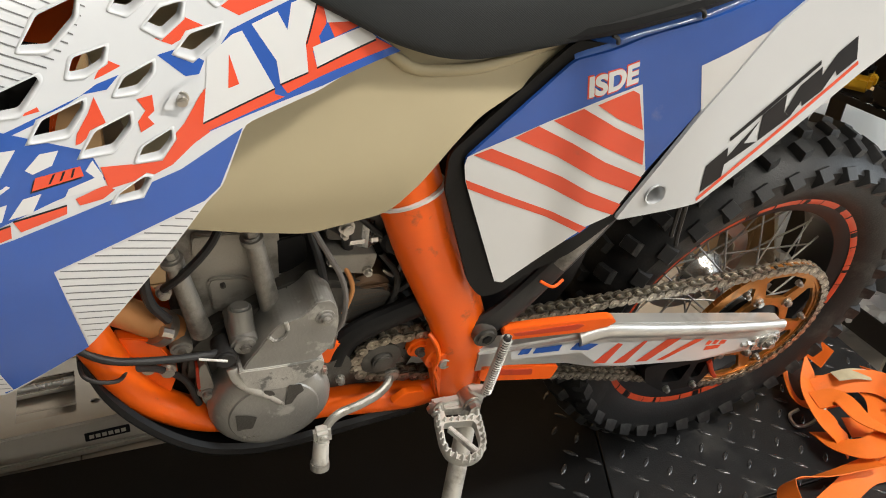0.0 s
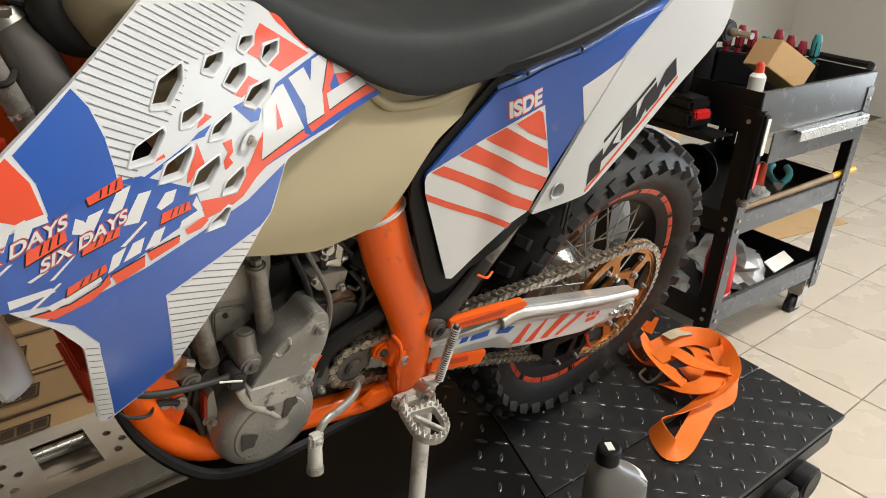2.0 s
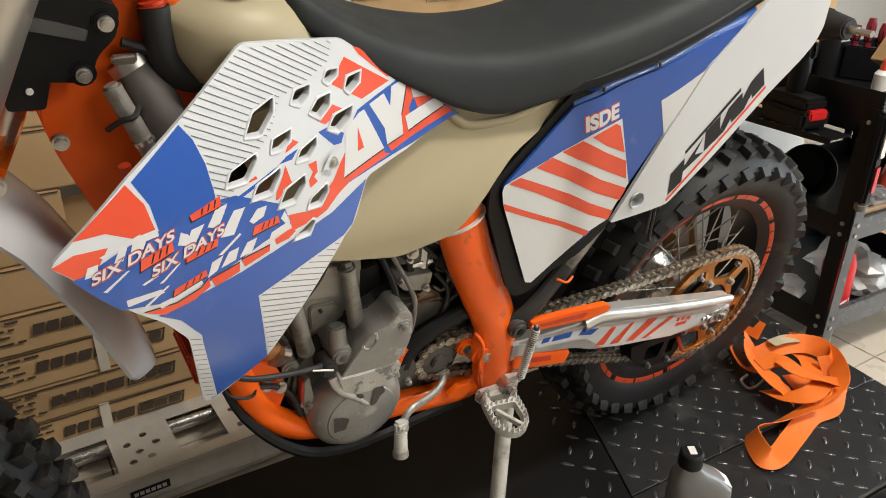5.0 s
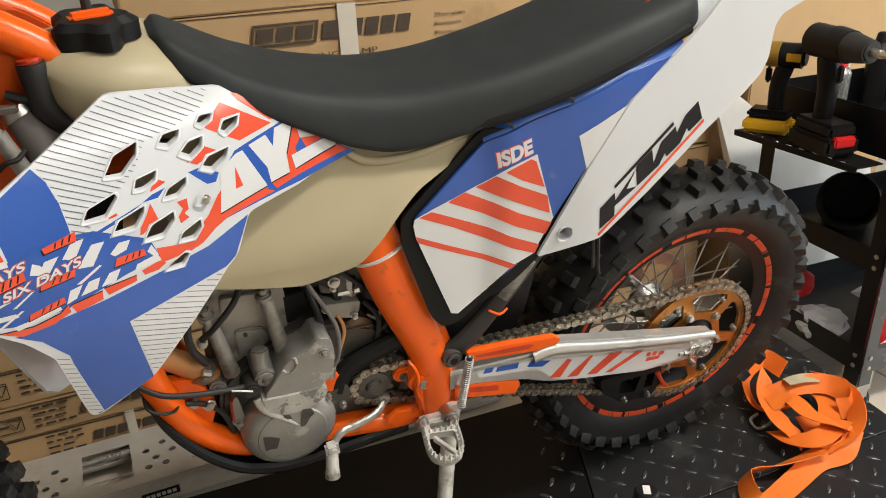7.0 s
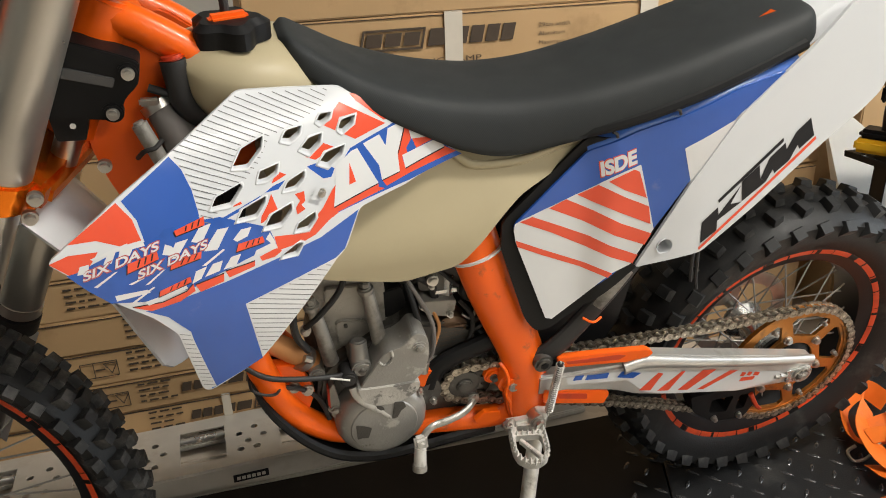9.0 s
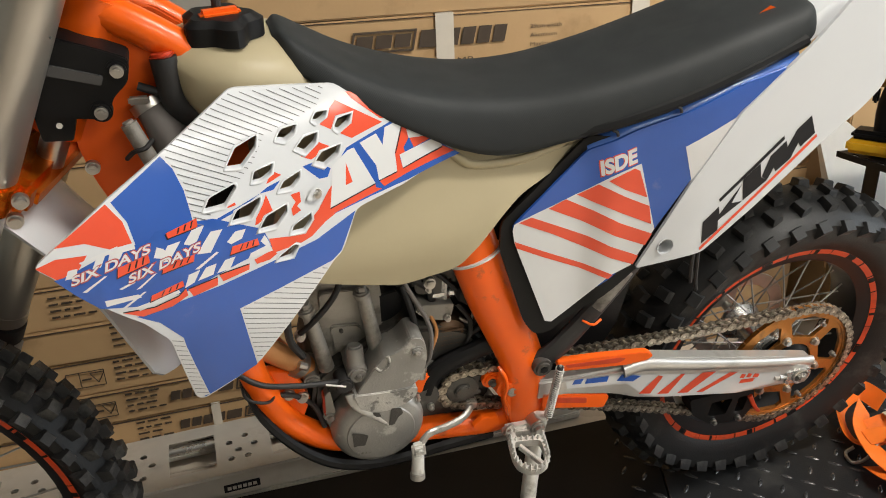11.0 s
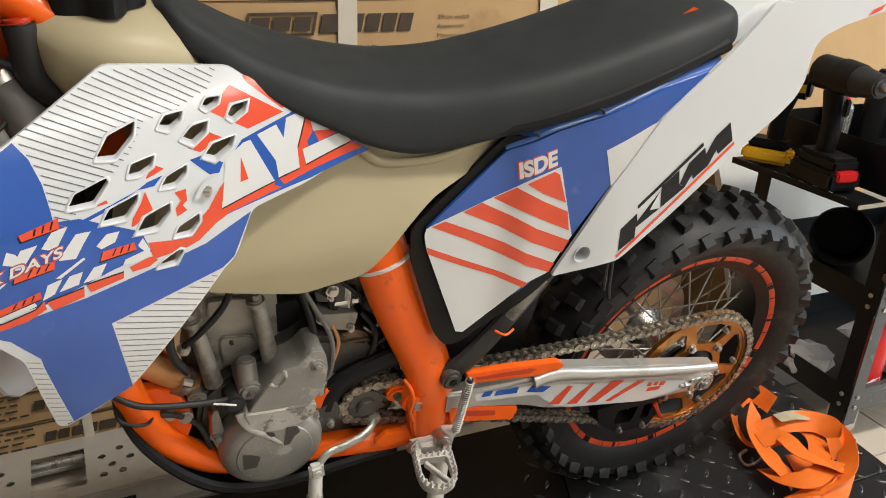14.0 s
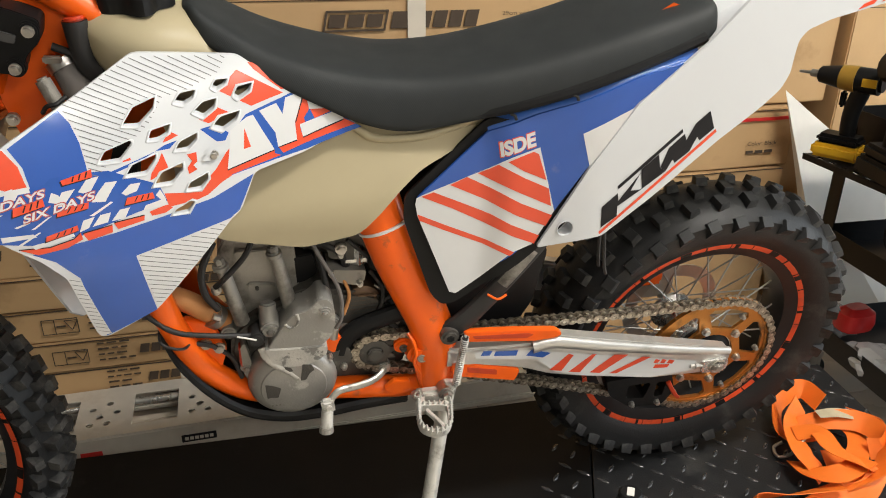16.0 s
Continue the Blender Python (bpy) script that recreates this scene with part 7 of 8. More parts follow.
part("red_end", bm, RED_DARK, black_hose)
bm = bmesh.new()
rod(bm, (-1.052, -0.074, 0.952), (-1.022, -0.090, 0.872), 0.0092, seg=16, bev=0.003)
canister = part("cable_adjuster", bm, ALLOY, bike, "grey cylindrical cable adjuster")
bm = bmesh.new()
rod(bm, (-1.033, -0.084, 0.902), (-1.029, -0.086, 0.892), 0.0112, seg=16, bev=0.003)
part("end_cap", bm, ALLOY_BRIGHT, canister)
bm = bmesh.new()
tube(bm, [(-1.030, -0.078, 0.928), (-1.038, -0.092, 0.926), (-1.050, -0.090, 0.922), (-1.060, -0.076, 0.908)], 0.0028, 8)
part("tie", bm, HOSE, canister)
bm = bmesh.new()
prism(bm, rounded([(-1.130, 1.062), (-1.062, 1.036), (-1.036, 1.024), (-1.042, 0.998), (-1.060, 0.982), (-1.068, 0.958), (-1.092, 0.962), (-1.140, 0.968), (-1.152, 1.00)], 0.006), -0.082, -0.046, 0.005)
ecu = part("control_box", bm, BLACK, bike, "black plastic control box")
bm = bmesh.new()
prism(bm, rounded([(-1.128, 1.030), (-1.064, 1.008), (-1.068, 0.998), (-1.132, 1.018)], 0.002), -0.0845, -0.08, 0.0012)
part("ridge", bm, CART_GREY, ecu)
bm = bmesh.new()
prism(bm, rounded([(-1.140, 0.972), (-1.100, 0.966), (-1.108, 0.938), (-1.138, 0.940)], 0.003), -0.080, -0.050, 0.003)
plug = part("plug", bm, BLACK, ecu, "black plug with a white dot")
bm = bmesh.new()
rod(bm, (-1.118, -0.0815, 0.957), (-1.118, -0.079, 0.957), 0.0032, seg=10)
part("white_dot", bm, PAPER, plug)
for x, z in ((-1.050, 1.013), (-1.074, 0.969)):
    bm = bmesh.new()
    rod(bm, (x, -0.070, z), (x, -0.085, z), 0.0115, seg=20, bev=0.002)
    lug = part("lug", bm, BLACK, ecu)
    bolt(lug, (x, -0.086, z), 0.0052)
bm = bmesh.new()
tube(bm, [(-1.035, -0.06, 0.985), (-1.010, -0.062, 0.976), (-0.985, -0.055, 0.975)], 0.005, 8)
part("pipe", bm, HOSE, ecu)

# --- steering: forks, clamps, mudguard, wheel, all turned to the right ---
TURNED = Matrix.Translation(STEER) @ Matrix.Rotation(radians(-15), 4, AX) @ Matrix.Translation(-STEER)


def st(f, l, u):
    """A point by its distance ahead of, beside and along the steering axis."""
    return STEER + FW * f + Vector((0, 1, 0)) * l + AX * u


def steer_part(name, bm, mat, parent, label="", degrees=32):
    bm.transform(TURNED)
    return part(name, bm, mat, parent, label, degrees)


bm = bmesh.new()
rod(bm, st(0, 0, -0.03), st(0, 0, 0.24), 0.016, seg=16)
stem = steer_part("steering_stem", bm, STEEL, bike)
for side in (-1, 1):
    y = side * 0.108
    bm = bmesh.new()
    rod(bm, st(0.03, y, -0.330), st(0.03, y, 0.30), 0.0295, seg=32, bev=0.002)
    rod(bm, st(0.03, y, -0.338), st(0.03, y, -0.315), 0.0308, seg=32, bev=0.003)
    leg = steer_part("fork_tube", bm, FORK, bike, "bare aluminium fork tube with a black and red sticker" if side < 0 else "")
    bm = bmesh.new()
    rod(bm, st(0.03, y, -0.015), st(0.03, y, 0.30), 0.0318, seg=32, bev=0.002)
    steer_part("upper_sleeve", bm, FORK, leg)
    bm = bmesh.new()
    rod(bm, st(0.03, y, -0.372), st(0.03, y, -0.334), 0.0325, seg=32, bev=0.006)
    steer_part("wiper", bm, HOSE, leg, "black rubber wiper")
    bm = bmesh.new()
    rod(bm, st(0.03, y, -0.65), st(0.03, y, -0.35), 0.0235, seg=24)
    steer_part("slider", bm, STEEL, leg)
    bm = bmesh.new()
    pts = [(0.062, y - 0.030, -0.395), (0.050, y - 0.036, -0.42), (0.055, y - 0.036, -0.52), (0.07, y - 0.032, -0.64)]
    prof = []
    for f, l, u in pts:
        row = []
        for a in (-40, -10, 20, 50, 80, 105):
            row.append(bm.verts.new(st(0.03 + 0.044 * math.sin(radians(a)), y - math.copysign(0.044, 1) * math.cos(radians(a)) * (1 if side < 0 else -1), u)))
        prof.append(row)
    for a, b in zip(prof, prof[1:]):
        for k in range(5):
            bm.faces.new((a[k], a[k + 1], b[k + 1], b[k]))
    bmesh.ops.solidify(bm, geom=bm.faces[:], thickness=0.003)
    guard_f = steer_part("fork_guard", bm, WHITE, leg, "white plastic fork guard")
    bm = bmesh.new()
    rod(bm, st(0.03, y, -0.032), st(0.03, y, 0.006), 0.0355, seg=36, bev=0.003)
    box(bm, st(0.000, y * 0.88, -0.013), (0.034, 0.028, 0.034), 0.006, Matrix.Rotation(RAKE, 4, "Y"))
    ring_c = steer_part("lower_clamp", bm, CLAMP, bike, "orange anodised lower fork clamp" if side < 0 else "")
    if side < 0:
        for u in (-0.026, -0.002):
            p = TURNED @ st(-0.014, y - 0.016, u)
            d = TURNED.to_3x3() @ (Vector((0, -1, 0)) - FW * 0.4)
            bolt(ring_c, p, 0.0062, d)
        # sticker bent round the tube
        def on_tube(u, ang, r):
            return st(0.03 + r * math.sin(ang), y - r * math.cos(ang), u)

        for nm, loop, mat, r in (("sticker", [(0.40, -0.0742), (-0.21, -0.0895), (-0.953, -0.112), (-1.50, -0.1351), (-1.449, -0.1856), (-1.157, -0.2571), (-0.166, -0.2299), (0.40, -0.2135), (0.455, -0.1939), (0.304, -0.1508), (0.301, -0.1123)], BLACK_VINYL, 0.0299),
                                 ("red_mark", [(0.174, -0.0995), (-0.201, -0.1128), (-0.289, -0.1333), (-0.651, -0.1475), (-0.674, -0.1597), (-0.287, -0.1497), (0.148, -0.1351), (0.199, -0.1168)], RED_PLASTIC, 0.0303),
                                 ("white_mark", [(0.251, -0.1421), (-0.524, -0.1622), (-0.576, -0.1793), (-0.427, -0.1815), (0.264, -0.1633)], WHITE_VINYL, 0.0303),
                                 ("white_mark", [(0.293, -0.1658), (-0.42, -0.1842), (-0.451, -0.2051), (0.261, -0.1847)], WHITE_VINYL, 0.0303),
                                 ("white_mark", [(0.29, -0.1873), (-0.438, -0.2072), (-0.539, -0.2251), (0.251, -0.2037)], WHITE_VINYL, 0.0303)):
            bm = bmesh.new()
            sheet(bm, [[(0.03 * a, u) for a, u in loop]], lambda a, b: 0.0, 0.0, step=0.005)
            for v in bm.verts:
                v.co = on_tube(v.co.z, v.co.x / 0.03, r)
            steer_part(nm, bm, mat, leg, "black sticker" if nm == "sticker" else "")
        bm = bmesh.new()
        letters(bm, "SUSPENSION", lambda u, v: on_tube(-0.231 + 0.096 * u, -0.93 - 0.20 * u + 0.20 * v, 0.0304), 0.01)
        steer_part("lettering", bm, WHITE_VINYL, leg, "small white lettering")
bm = bmesh.new()
box(bm, st(0.012, 0, -0.022), (0.060, 0.17, 0.034), 0.010, Matrix.Rotation(RAKE, 4, "Y"))
steer_part("clamp_bridge", bm, CLAMP, stem)
bm = bmesh.new()
for side in (-1, 1):
    rod(bm, st(0.03, side * 0.108, 0.222), st(0.03, side * 0.108, 0.262), 0.040, seg=32, bev=0.003)
box(bm, st(0.012, 0, 0.242), (0.08, 0.20, 0.034), 0.010, Matrix.Rotation(RAKE, 4, "Y"))
steer_part("upper_clamp", bm, BLACK, stem, "black upper fork clamp")
# front mudguard
bm = bmesh.new()
rows_u, rows_l = [], []
for f, u, w in ((0.46, 0.045, 0.045), (0.40, 0.035, 0.062), (0.25, 0.005, 0.078), (0.10, -0.018, 0.078), (0.0, -0.050, 0.074), (-0.07, -0.085, 0.070), (-0.135, -0.132, 0.066), (-0.185, -0.178, 0.060), (-0.212, -0.208, 0.050), (-0.224, -0.224, 0.028)):
    up, lw = [], []
    for k in range(-5, 6):
        t = k / 5
        drop = 0.022 * t * t
        up.append(bm.verts.new(st(f + (drop * 0.7 if f < 0 else 0), w * t, u - (drop if f >= 0 else drop * 0.5))))
        lw.append(bm.verts.new(st(f + 0.003 + (drop * 0.7 if f < 0 else 0), w * t * 0.97, u - 0.004 - (drop if f >= 0 else drop * 0.5))))
    rows_u.append(up), rows_l.append(lw)
for rows_ in (rows_u, rows_l):
    for a, b in zip(rows_, rows_[1:]):
        for k in range(10):
            bm.faces.new((a[k], a[k + 1], b[k + 1], b[k]))
for i in range(len(rows_u) - 1):
    for k in (0, 10):
        bm.faces.new((rows_u[i][k], rows_u[i + 1][k], rows_l[i + 1][k], rows_l[i][k]))
for k in range(10):
    for i in (0, -1):
        bm.faces.new((rows_u[i][k], rows_u[i][k + 1], rows_l[i][k + 1], rows_l[i][k]))
steer_part("front_mudguard", bm, WHITE, bike, "white front mudguard")
# headlight housing, mask and brake hose
bm = bmesh.new()
prism(bm, rounded([(-1.330, 0.955), (-1.225, 0.948), (-1.168, 0.975), (-1.150, 1.04), (-1.165, 1.22), (-1.30, 1.24)], 0.015), -0.098, 0.098, 0.012)
part("headlight_housing", bm, BLACK, bike, "black plastic headlight housing")
bm = bmesh.new()
prism(bm, rounded([(-1.268, 1.004), (-1.216, 0.998), (-1.202, 1.030), (-1.190, 1.10), (-1.21, 1.20), (-1.25, 1.20), (-1.285, 1.06)], 0.012), -0.115, 0.115, 0.012)
mask = part("headlight_mask", bm, ORANGE_DULL, bike, "orange plastic headlight mask")
bm = bmesh.new()
lathe(bm, [(0.0125, -0.1010), (0.0150, -0.1045), (0.0175, -0.1030), (0.0175, -0.095)], (-1.238, 0, 0.976), 28)
part("chrome_ring", bm, STEEL, bike, "small chrome ring on the headlight housing")
bm = bmesh.new()
tube(bm, [(-1.205, -0.185, 1.090), (-1.217, -0.198, 1.046), (-1.233, -0.203, 1.000), (-1.252, -0.203, 0.955), (-1.280, -0.200, 0.890), (-1.34, -0.19, 0.75)], 0.0065, 10)
part("brake_hose", bm, HOSE, bike, "black brake hose")
FRONT_ROWS = [(-0.040, 0.0085, 0.026, 38, 0.0, 6), (-0.019, 0.010, 0.028, 12, 0.5, 8), (0.0, 0.012, 0.024, 0, 0.0, 0), (0.019, 0.010, 0.028, -12, 0.5, -8), (0.040, 0.0085, 0.026, -38, 0.0, -6)]
fc = TURNED @ st(0.070, 0, -0.648)
front = wheel("front_wheel", fc, (Matrix.Rotation(radians(-15), 4, AX)), 0.347, 0.282, 0.090, 50, FRONT_ROWS, 0.045, 5, "front wheel with spokes, turned to the right")


# ---- things on and beside the platform ----
def ribbon(bm, pts, wide, n=8, thick=0.0016):
    """A webbing strap through (x, y, z, tilt): tilt 0 lies flat, 90 stands on its edge."""
    path = curve_points([(a, b, c) for a, b, c, d in pts], n)
    tilts = [v.x for v in curve_points([(d, 0, 0) for a, b, c, d in pts], n)]
    rows_ = []
    for i, c in enumerate(path):
        d = (path[min(i + 1, len(path) - 1)] - path[max(i - 1, 0)]).normalized()
        side = d.cross(Vector((0, 0, 1)))
        side = side.normalized() if side.length > 1e-4 else Vector((1, 0, 0))
        up = side.cross(d).normalized()
        t = radians(tilts[i])
        w = side * math.cos(t) + up * math.sin(t)
        nn = d.cross(w).normalized() * thick / 2
        rows_.append([bm.verts.new(c - w * wide / 2 - nn), bm.verts.new(c + w * wide / 2 - nn), bm.verts.new(c + w * wide / 2 + nn), bm.verts.new(c - w * wide / 2 + nn)])
    for a, b in zip(rows_, rows_[1:]):
        for k in range(4):
            bm.faces.new((a[k], a[(k + 1) % 4], b[(k + 1) % 4], b[k]))
    bm.faces.new(rows_[0])
    bm.faces.new(rows_[-1][::-1])


strap = thing("tie_down_strap", pose(1.22, 0.64, 0.0), "bundled orange webbing tie-down strap with a steel hook", "strap")
B = 0.046
runs = [[(0.078, -0.083, 0.05, 30), (0.032, -0.108, 0.025, 60), (-0.034, -0.095, 0.014, 30), (-0.128, -0.114, 0.010, 10), (-0.213, -0.133, 0.012, 5), (-0.242, -0.122, 0.018, 60), (-0.217, -0.073, 0.024, 85), (-0.191, -0.063, 0.026, 80), (-0.131, -0.076, 0.026, 60), (-0.059, -0.084, 0.028, 45), (-0.016, -0.09, 0.035, 30)],
        [(0.0, -0.077, 0.025, 0), (0.073, -0.087, 0.05, 40), (0.148, -0.026, 0.058, 80), (0.15, 0.04, 0.06, 70), (0.089, 0.077, 0.055, 40), (0.028, 0.101, 0.03, 20)],
        [(0.149, 0.163, 0.03, 80), (0.143, 0.224, 0.03, 70), (0.063, 0.199, 0.024, 80), (0.002, 0.123, 0.022, 60), (0.002, 0.081, 0.02, 20), (0.063, 0.057, 0.04, 0)],
        [(0.087, 0.16, 0.04, 70), (0.006, 0.089, 0.045, 40), (-0.034, 0.014, 0.05, 10), (-0.025, -0.024, 0.03, 0), (-0.015, -0.042, 0.010, 0)],
        [(-0.013, 0.061, 0.05, 0), (0.029, 0.041, 0.062, 0), (0.016, -0.022, 0.067, 10), (0.042, -0.066, 0.062, 30), (0.057, -0.09, 0.05, 60)],
        [(-0.034, 0.015, 0.015, 5), (-0.047, -0.036, 0.035, 0), (-0.012, -0.073, 0.05, -10), (0.073, -0.058, 0.055, 20)],
        [(0.169, 0.10, 0.05, 50), (0.189, 0.021, 0.055, 85), (0.146, -0.03, 0.05, 80), (0.118, -0.016, 0.04, 70)],
        [(0.06, 0.13, 0.018, 10), (0.12, 0.10, 0.030, 25), (0.13, 0.03, 0.034, 10), (0.08, -0.02, 0.028, 0), (0.02, 0.0, 0.022, 15)]]
for pts in runs:
    bm = bmesh.new()
    ribbon(bm, [(x, y, z + 0.004, tilt * 0.75) for x, y, z, tilt in pts], B)
    part("webbing", bm, STRAP, strap)
bm = bmesh.new()
ribbon(bm, [(0.068, 0.088, 0.070, 5), (0.105, 0.078, 0.074, -5), (0.140, 0.066, 0.071, -10)], 0.030, thick=0.001)
part("label", bm, material("faded cloth", (0.42, 0.36, 0.24), 0.8, vary=0.2, scale=60), strap, "faded cloth label")
bm = bmesh.new()
tube(bm, [(0.02, 0.05, 0.058), (-0.006, 0.040, 0.050), (-0.024, 0.036, 0.030), (-0.034, 0.045, 0.010), (-0.050, 0.055, 0.006), (-0.040, 0.080, 0.008), (-0.022, 0.078, 0.020)], 0.0036, 10)
part("hook", bm, STEEL, strap, "bright steel hook")


def loft_z(bm, rows_, n=24, power=3.0):
    """Rings up z: (z, half x, half y, x centre)."""
    rings = []
    for z, wx, wy, xc in rows_:
        ring = []
        for k in range(n):
            a = 2 * math.pi * k / n
            c, s = math.cos(a), math.sin(a)
            ring.append(bm.verts.new((xc + wx * math.copysign(abs(c) ** (2 / power), c), wy * math.copysign(abs(s) ** (2 / power), s), z)))
        rings.append(ring)
    for a, b in zip(rings, rings[1:]):
        for k in range(n):
            bm.faces.new((a[k], a[(k + 1) % n], b[(k + 1) % n], b[k]))
    bm.faces.new(rings[0][::-1])
    bm.faces.new(rings[-1])


oil = thing("oil_bottle", pose(0.683, 0.478, 0.001, 0, 0, -32), "silver-grey plastic oil bottle with a black cap, on the platform", "bottle")
bm = bmesh.new()
loft_z(bm, [(0.0, 0.050, 0.030, 0.012), (0.006, 0.054, 0.034, 0.012), (0.10, 0.055, 0.035, 0.012), (0.135, 0.053, 0.034, 0.010), (0.155, 0.042, 0.028, 0.0), (0.168, 0.026, 0.022, -0.010), (0.176, 0.019, 0.019, -0.014), (0.182, 0.018, 0.018, -0.014)])
part("body", bm, BOTTLE, oil)
bm = bmesh.new()
loft_z(bm, [(0.178, 0.0195, 0.0195, -0.014), (0.181, 0.021, 0.021, -0.014), (0.205, 0.0205, 0.0205, -0.014), (0.209, 0.017, 0.017, -0.014)], power=2.0)
part("cap", bm, BLACK, oil, "black screw cap")
bm = bmesh.new()
box(bm, (-0.014, 0, 0.2095), (0.012, 0.020, 0.001))
part("cap_sticker", bm, PAPER, oil, "small white sticker")
bm = bmesh.new()
box(bm, (0.010, -0.0352, 0.075), (0.075, 0.001, 0.085), 0.0004)
lab = part("front_label", bm, PAPER, oil, "pale label with dark bars")
for k, w in enumerate((0.035, 0.042, 0.05, 0.03)):
    bm = bmesh.new()
    box(bm, (-0.018 + w / 2, -0.0362, 0.108 - 0.014 * k), (w, 0.0008, 0.006))
    part("bar", bm, CARD_DARK, lab)
bm = bmesh.new()
box(bm, (0.050, 0.0, 0.146), (0.030, 0.030, 0.0012), 0, Matrix.Rotation(radians(38), 4, "Y"))
part("shoulder_sticker", bm, PAPER, oil)

# ---- the tool cart ----
MAROON = material("maroon grip", (0.22, 0.015, 0.03), 0.45, vary=0.15)
OLIVE = material("darker yellow tool plastic", (0.28, 0.16, 0.02), 0.5, vary=0.2)
CART_M = Matrix.Translation((1.625, 0.775, -0.02)) @ Matrix.Rotation(radians(-5.0), 4, "Z")
CW, CD = 0.62, 0.44
cart = thing("tool_cart", CART_M, "black and grey three-tray steel tool cart on castors", "cart")


def tray(z, high, front, name):
    bm = bmesh.new()
    box(bm, (CW / 2, CD / 2, z + 0.002), (CW - 0.004, CD - 0.004, 0.003))
    for c, size in (((CW / 2, CD, z + high / 2), (CW, 0.003, high)), ((0, CD / 2, z + high / 2), (0.003, CD, high)), ((CW, CD / 2, z + high / 2), (0.003, CD, high))):
        box(bm, c, size, 0.001)
    t = part(name, bm, CART, cart, "black steel tray")
    bm = bmesh.new()
    box(bm, (CW / 2, 0, z + high / 2), (CW, 0.004, high), 0.0015)
    box(bm, (CW / 2, 0.006, z + high - 0.002), (CW, 0.014, 0.004), 0.0015)
    part("front_rail", bm, CART_GREY, t, "grey front rail")
    return t


tray(0.535, 0.112, True, "top_tray")
tray(0.252, 0.062, True, "middle_tray")
tray(-0.030, 0.070, True, "bottom_tray")
for x in (0.0, CW):
    for y in (0.0, CD):
        bm = bmesh.new()
        sx, sy = (1 if x == 0 else -1), (1 if y == 0 else -1)
        box(bm, (x - sx * 0.003, y + sy * 0.022, 0.270), (0.004, 0.044, 0.67), 0.001)
        post = part("post", bm, CART, cart)
        bm = bmesh.new()
        box(bm, (x + sx * 0.017, y - sy * 0.004, 0.270), (0.040, 0.004, 0.67), 0.001)
        part("post_face", bm, CART_GREY if y == 0 else CART, post)
        for z in (-0.01, 0.02, 0.27, 0.30, 0.57):
            bm = bmesh.new()
            rod(bm, (x - sx * 0.0045, y + sy * 0.02, z), (x - sx * 0.009, y + sy * 0.02, z), 0.006, seg=10, bev=0.001)
            part("screw", bm, STEEL, post)
            bm = bmesh.new()
            rod(bm, (x + sx * 0.017, y - sy * 0.0055, z), (x + sx * 0.017, y - sy * 0.010, z), 0.006, seg=10, bev=0.001)
            part("screw", bm, STEEL, post)
        bm = bmesh.new()
        lathe(bm, [(0.0, -0.014), (0.034, -0.014), (0.038, -0.008), (0.038, 0.008), (0.034, 0.014), (0.0, 0.014)], (x + sx * 0.045, y + sy * 0.03, FLOOR + 0.038), 28)
        wheel_c = part("castor", bm, RUBBER, cart)
        bm = bmesh.new()
        box(bm, (x + sx * 0.035, y + sy * 0.03, FLOOR + 0.085), (0.045, 0.044, 0.005), 0.001)
        for q in (-0.018, 0.018):
            box(bm, (x + sx * 0.040, y + sy * 0.03 + q, FLOOR + 0.060), (0.036, 0.003, 0.055), 0.001)
        box(bm, (x + sx * 0.030, y + sy * 0.03, FLOOR + 0.12), (0.055, 0.055, 0.07), 0.004)
        part("fork", bm, STEEL, wheel_c)
bm = bmesh.new()
box(bm, (CW / 2 + 0.04, -0.004, 0.490), (CW - 0.10, 0.004, 0.085), 0.0015)
drawer = part("drawer_front", bm, CART_GREY, cart)
bm = bmesh.new()
box(bm, (CW / 2 + 0.08, -0.016, 0.528), (0.40, 0.022, 0.003), 0.001)
box(bm, (CW / 2 + 0.08, -0.027, 0.514), (0.40, 0.003, 0.028), 0.001)
part("pull", bm, ALLOY_BRIGHT, drawer, "bright drawer pull")
bm = bmesh.new()
tube(bm, [(CW, 0.04, 0.62), (CW + 0.05, 0.04, 0.65), (CW + 0.06, 0.10, 0.65), (CW + 0.06, CD - 0.08, 0.65), (CW + 0.05, CD - 0.03, 0.65), (CW, CD - 0.03, 0.62)], 0.011, 10)
part("push_handle", bm, CART, cart)
# the perforated shelf hung on its end
bm = bmesh.new()
loops = [[(-0.085, 0.055), (-0.006, 0.055), (-0.006, 0.433), (-0.118, 0.433)]]
for k in range(8):
    y = 0.095 + 0.04 * k
    e = -0.085 - 0.033 * (y - 0.055) / 0.378 + 0.010
    loops.append([(e, y), (e - 0.001, y + 0.022), (e + 0.009, y + 0.022), (e + 0.010, y)])
sheet(bm, loops, lambda x, z: 0.0, thick=0.003, step=0)
bm.transform(Matrix(((1, 0, 0, 0), (0, 0, 1, 0), (0, -1, 0, 0.528), (0, 0, 0, 1))))
box(bm, (-0.1015, 0.244, 0.522), (0.003, 0.378, 0.016), 0.001, Matrix.Rotation(radians(4.8), 4, "Z"))
part("end_shelf", bm, CART, cart, "black perforated end shelf")
on_cart = lambda x, y, z: CART_M @ Vector((x, y, z - (0.042 if z < 0.2 else 0.016 if z < 0.5 else 0.0)))


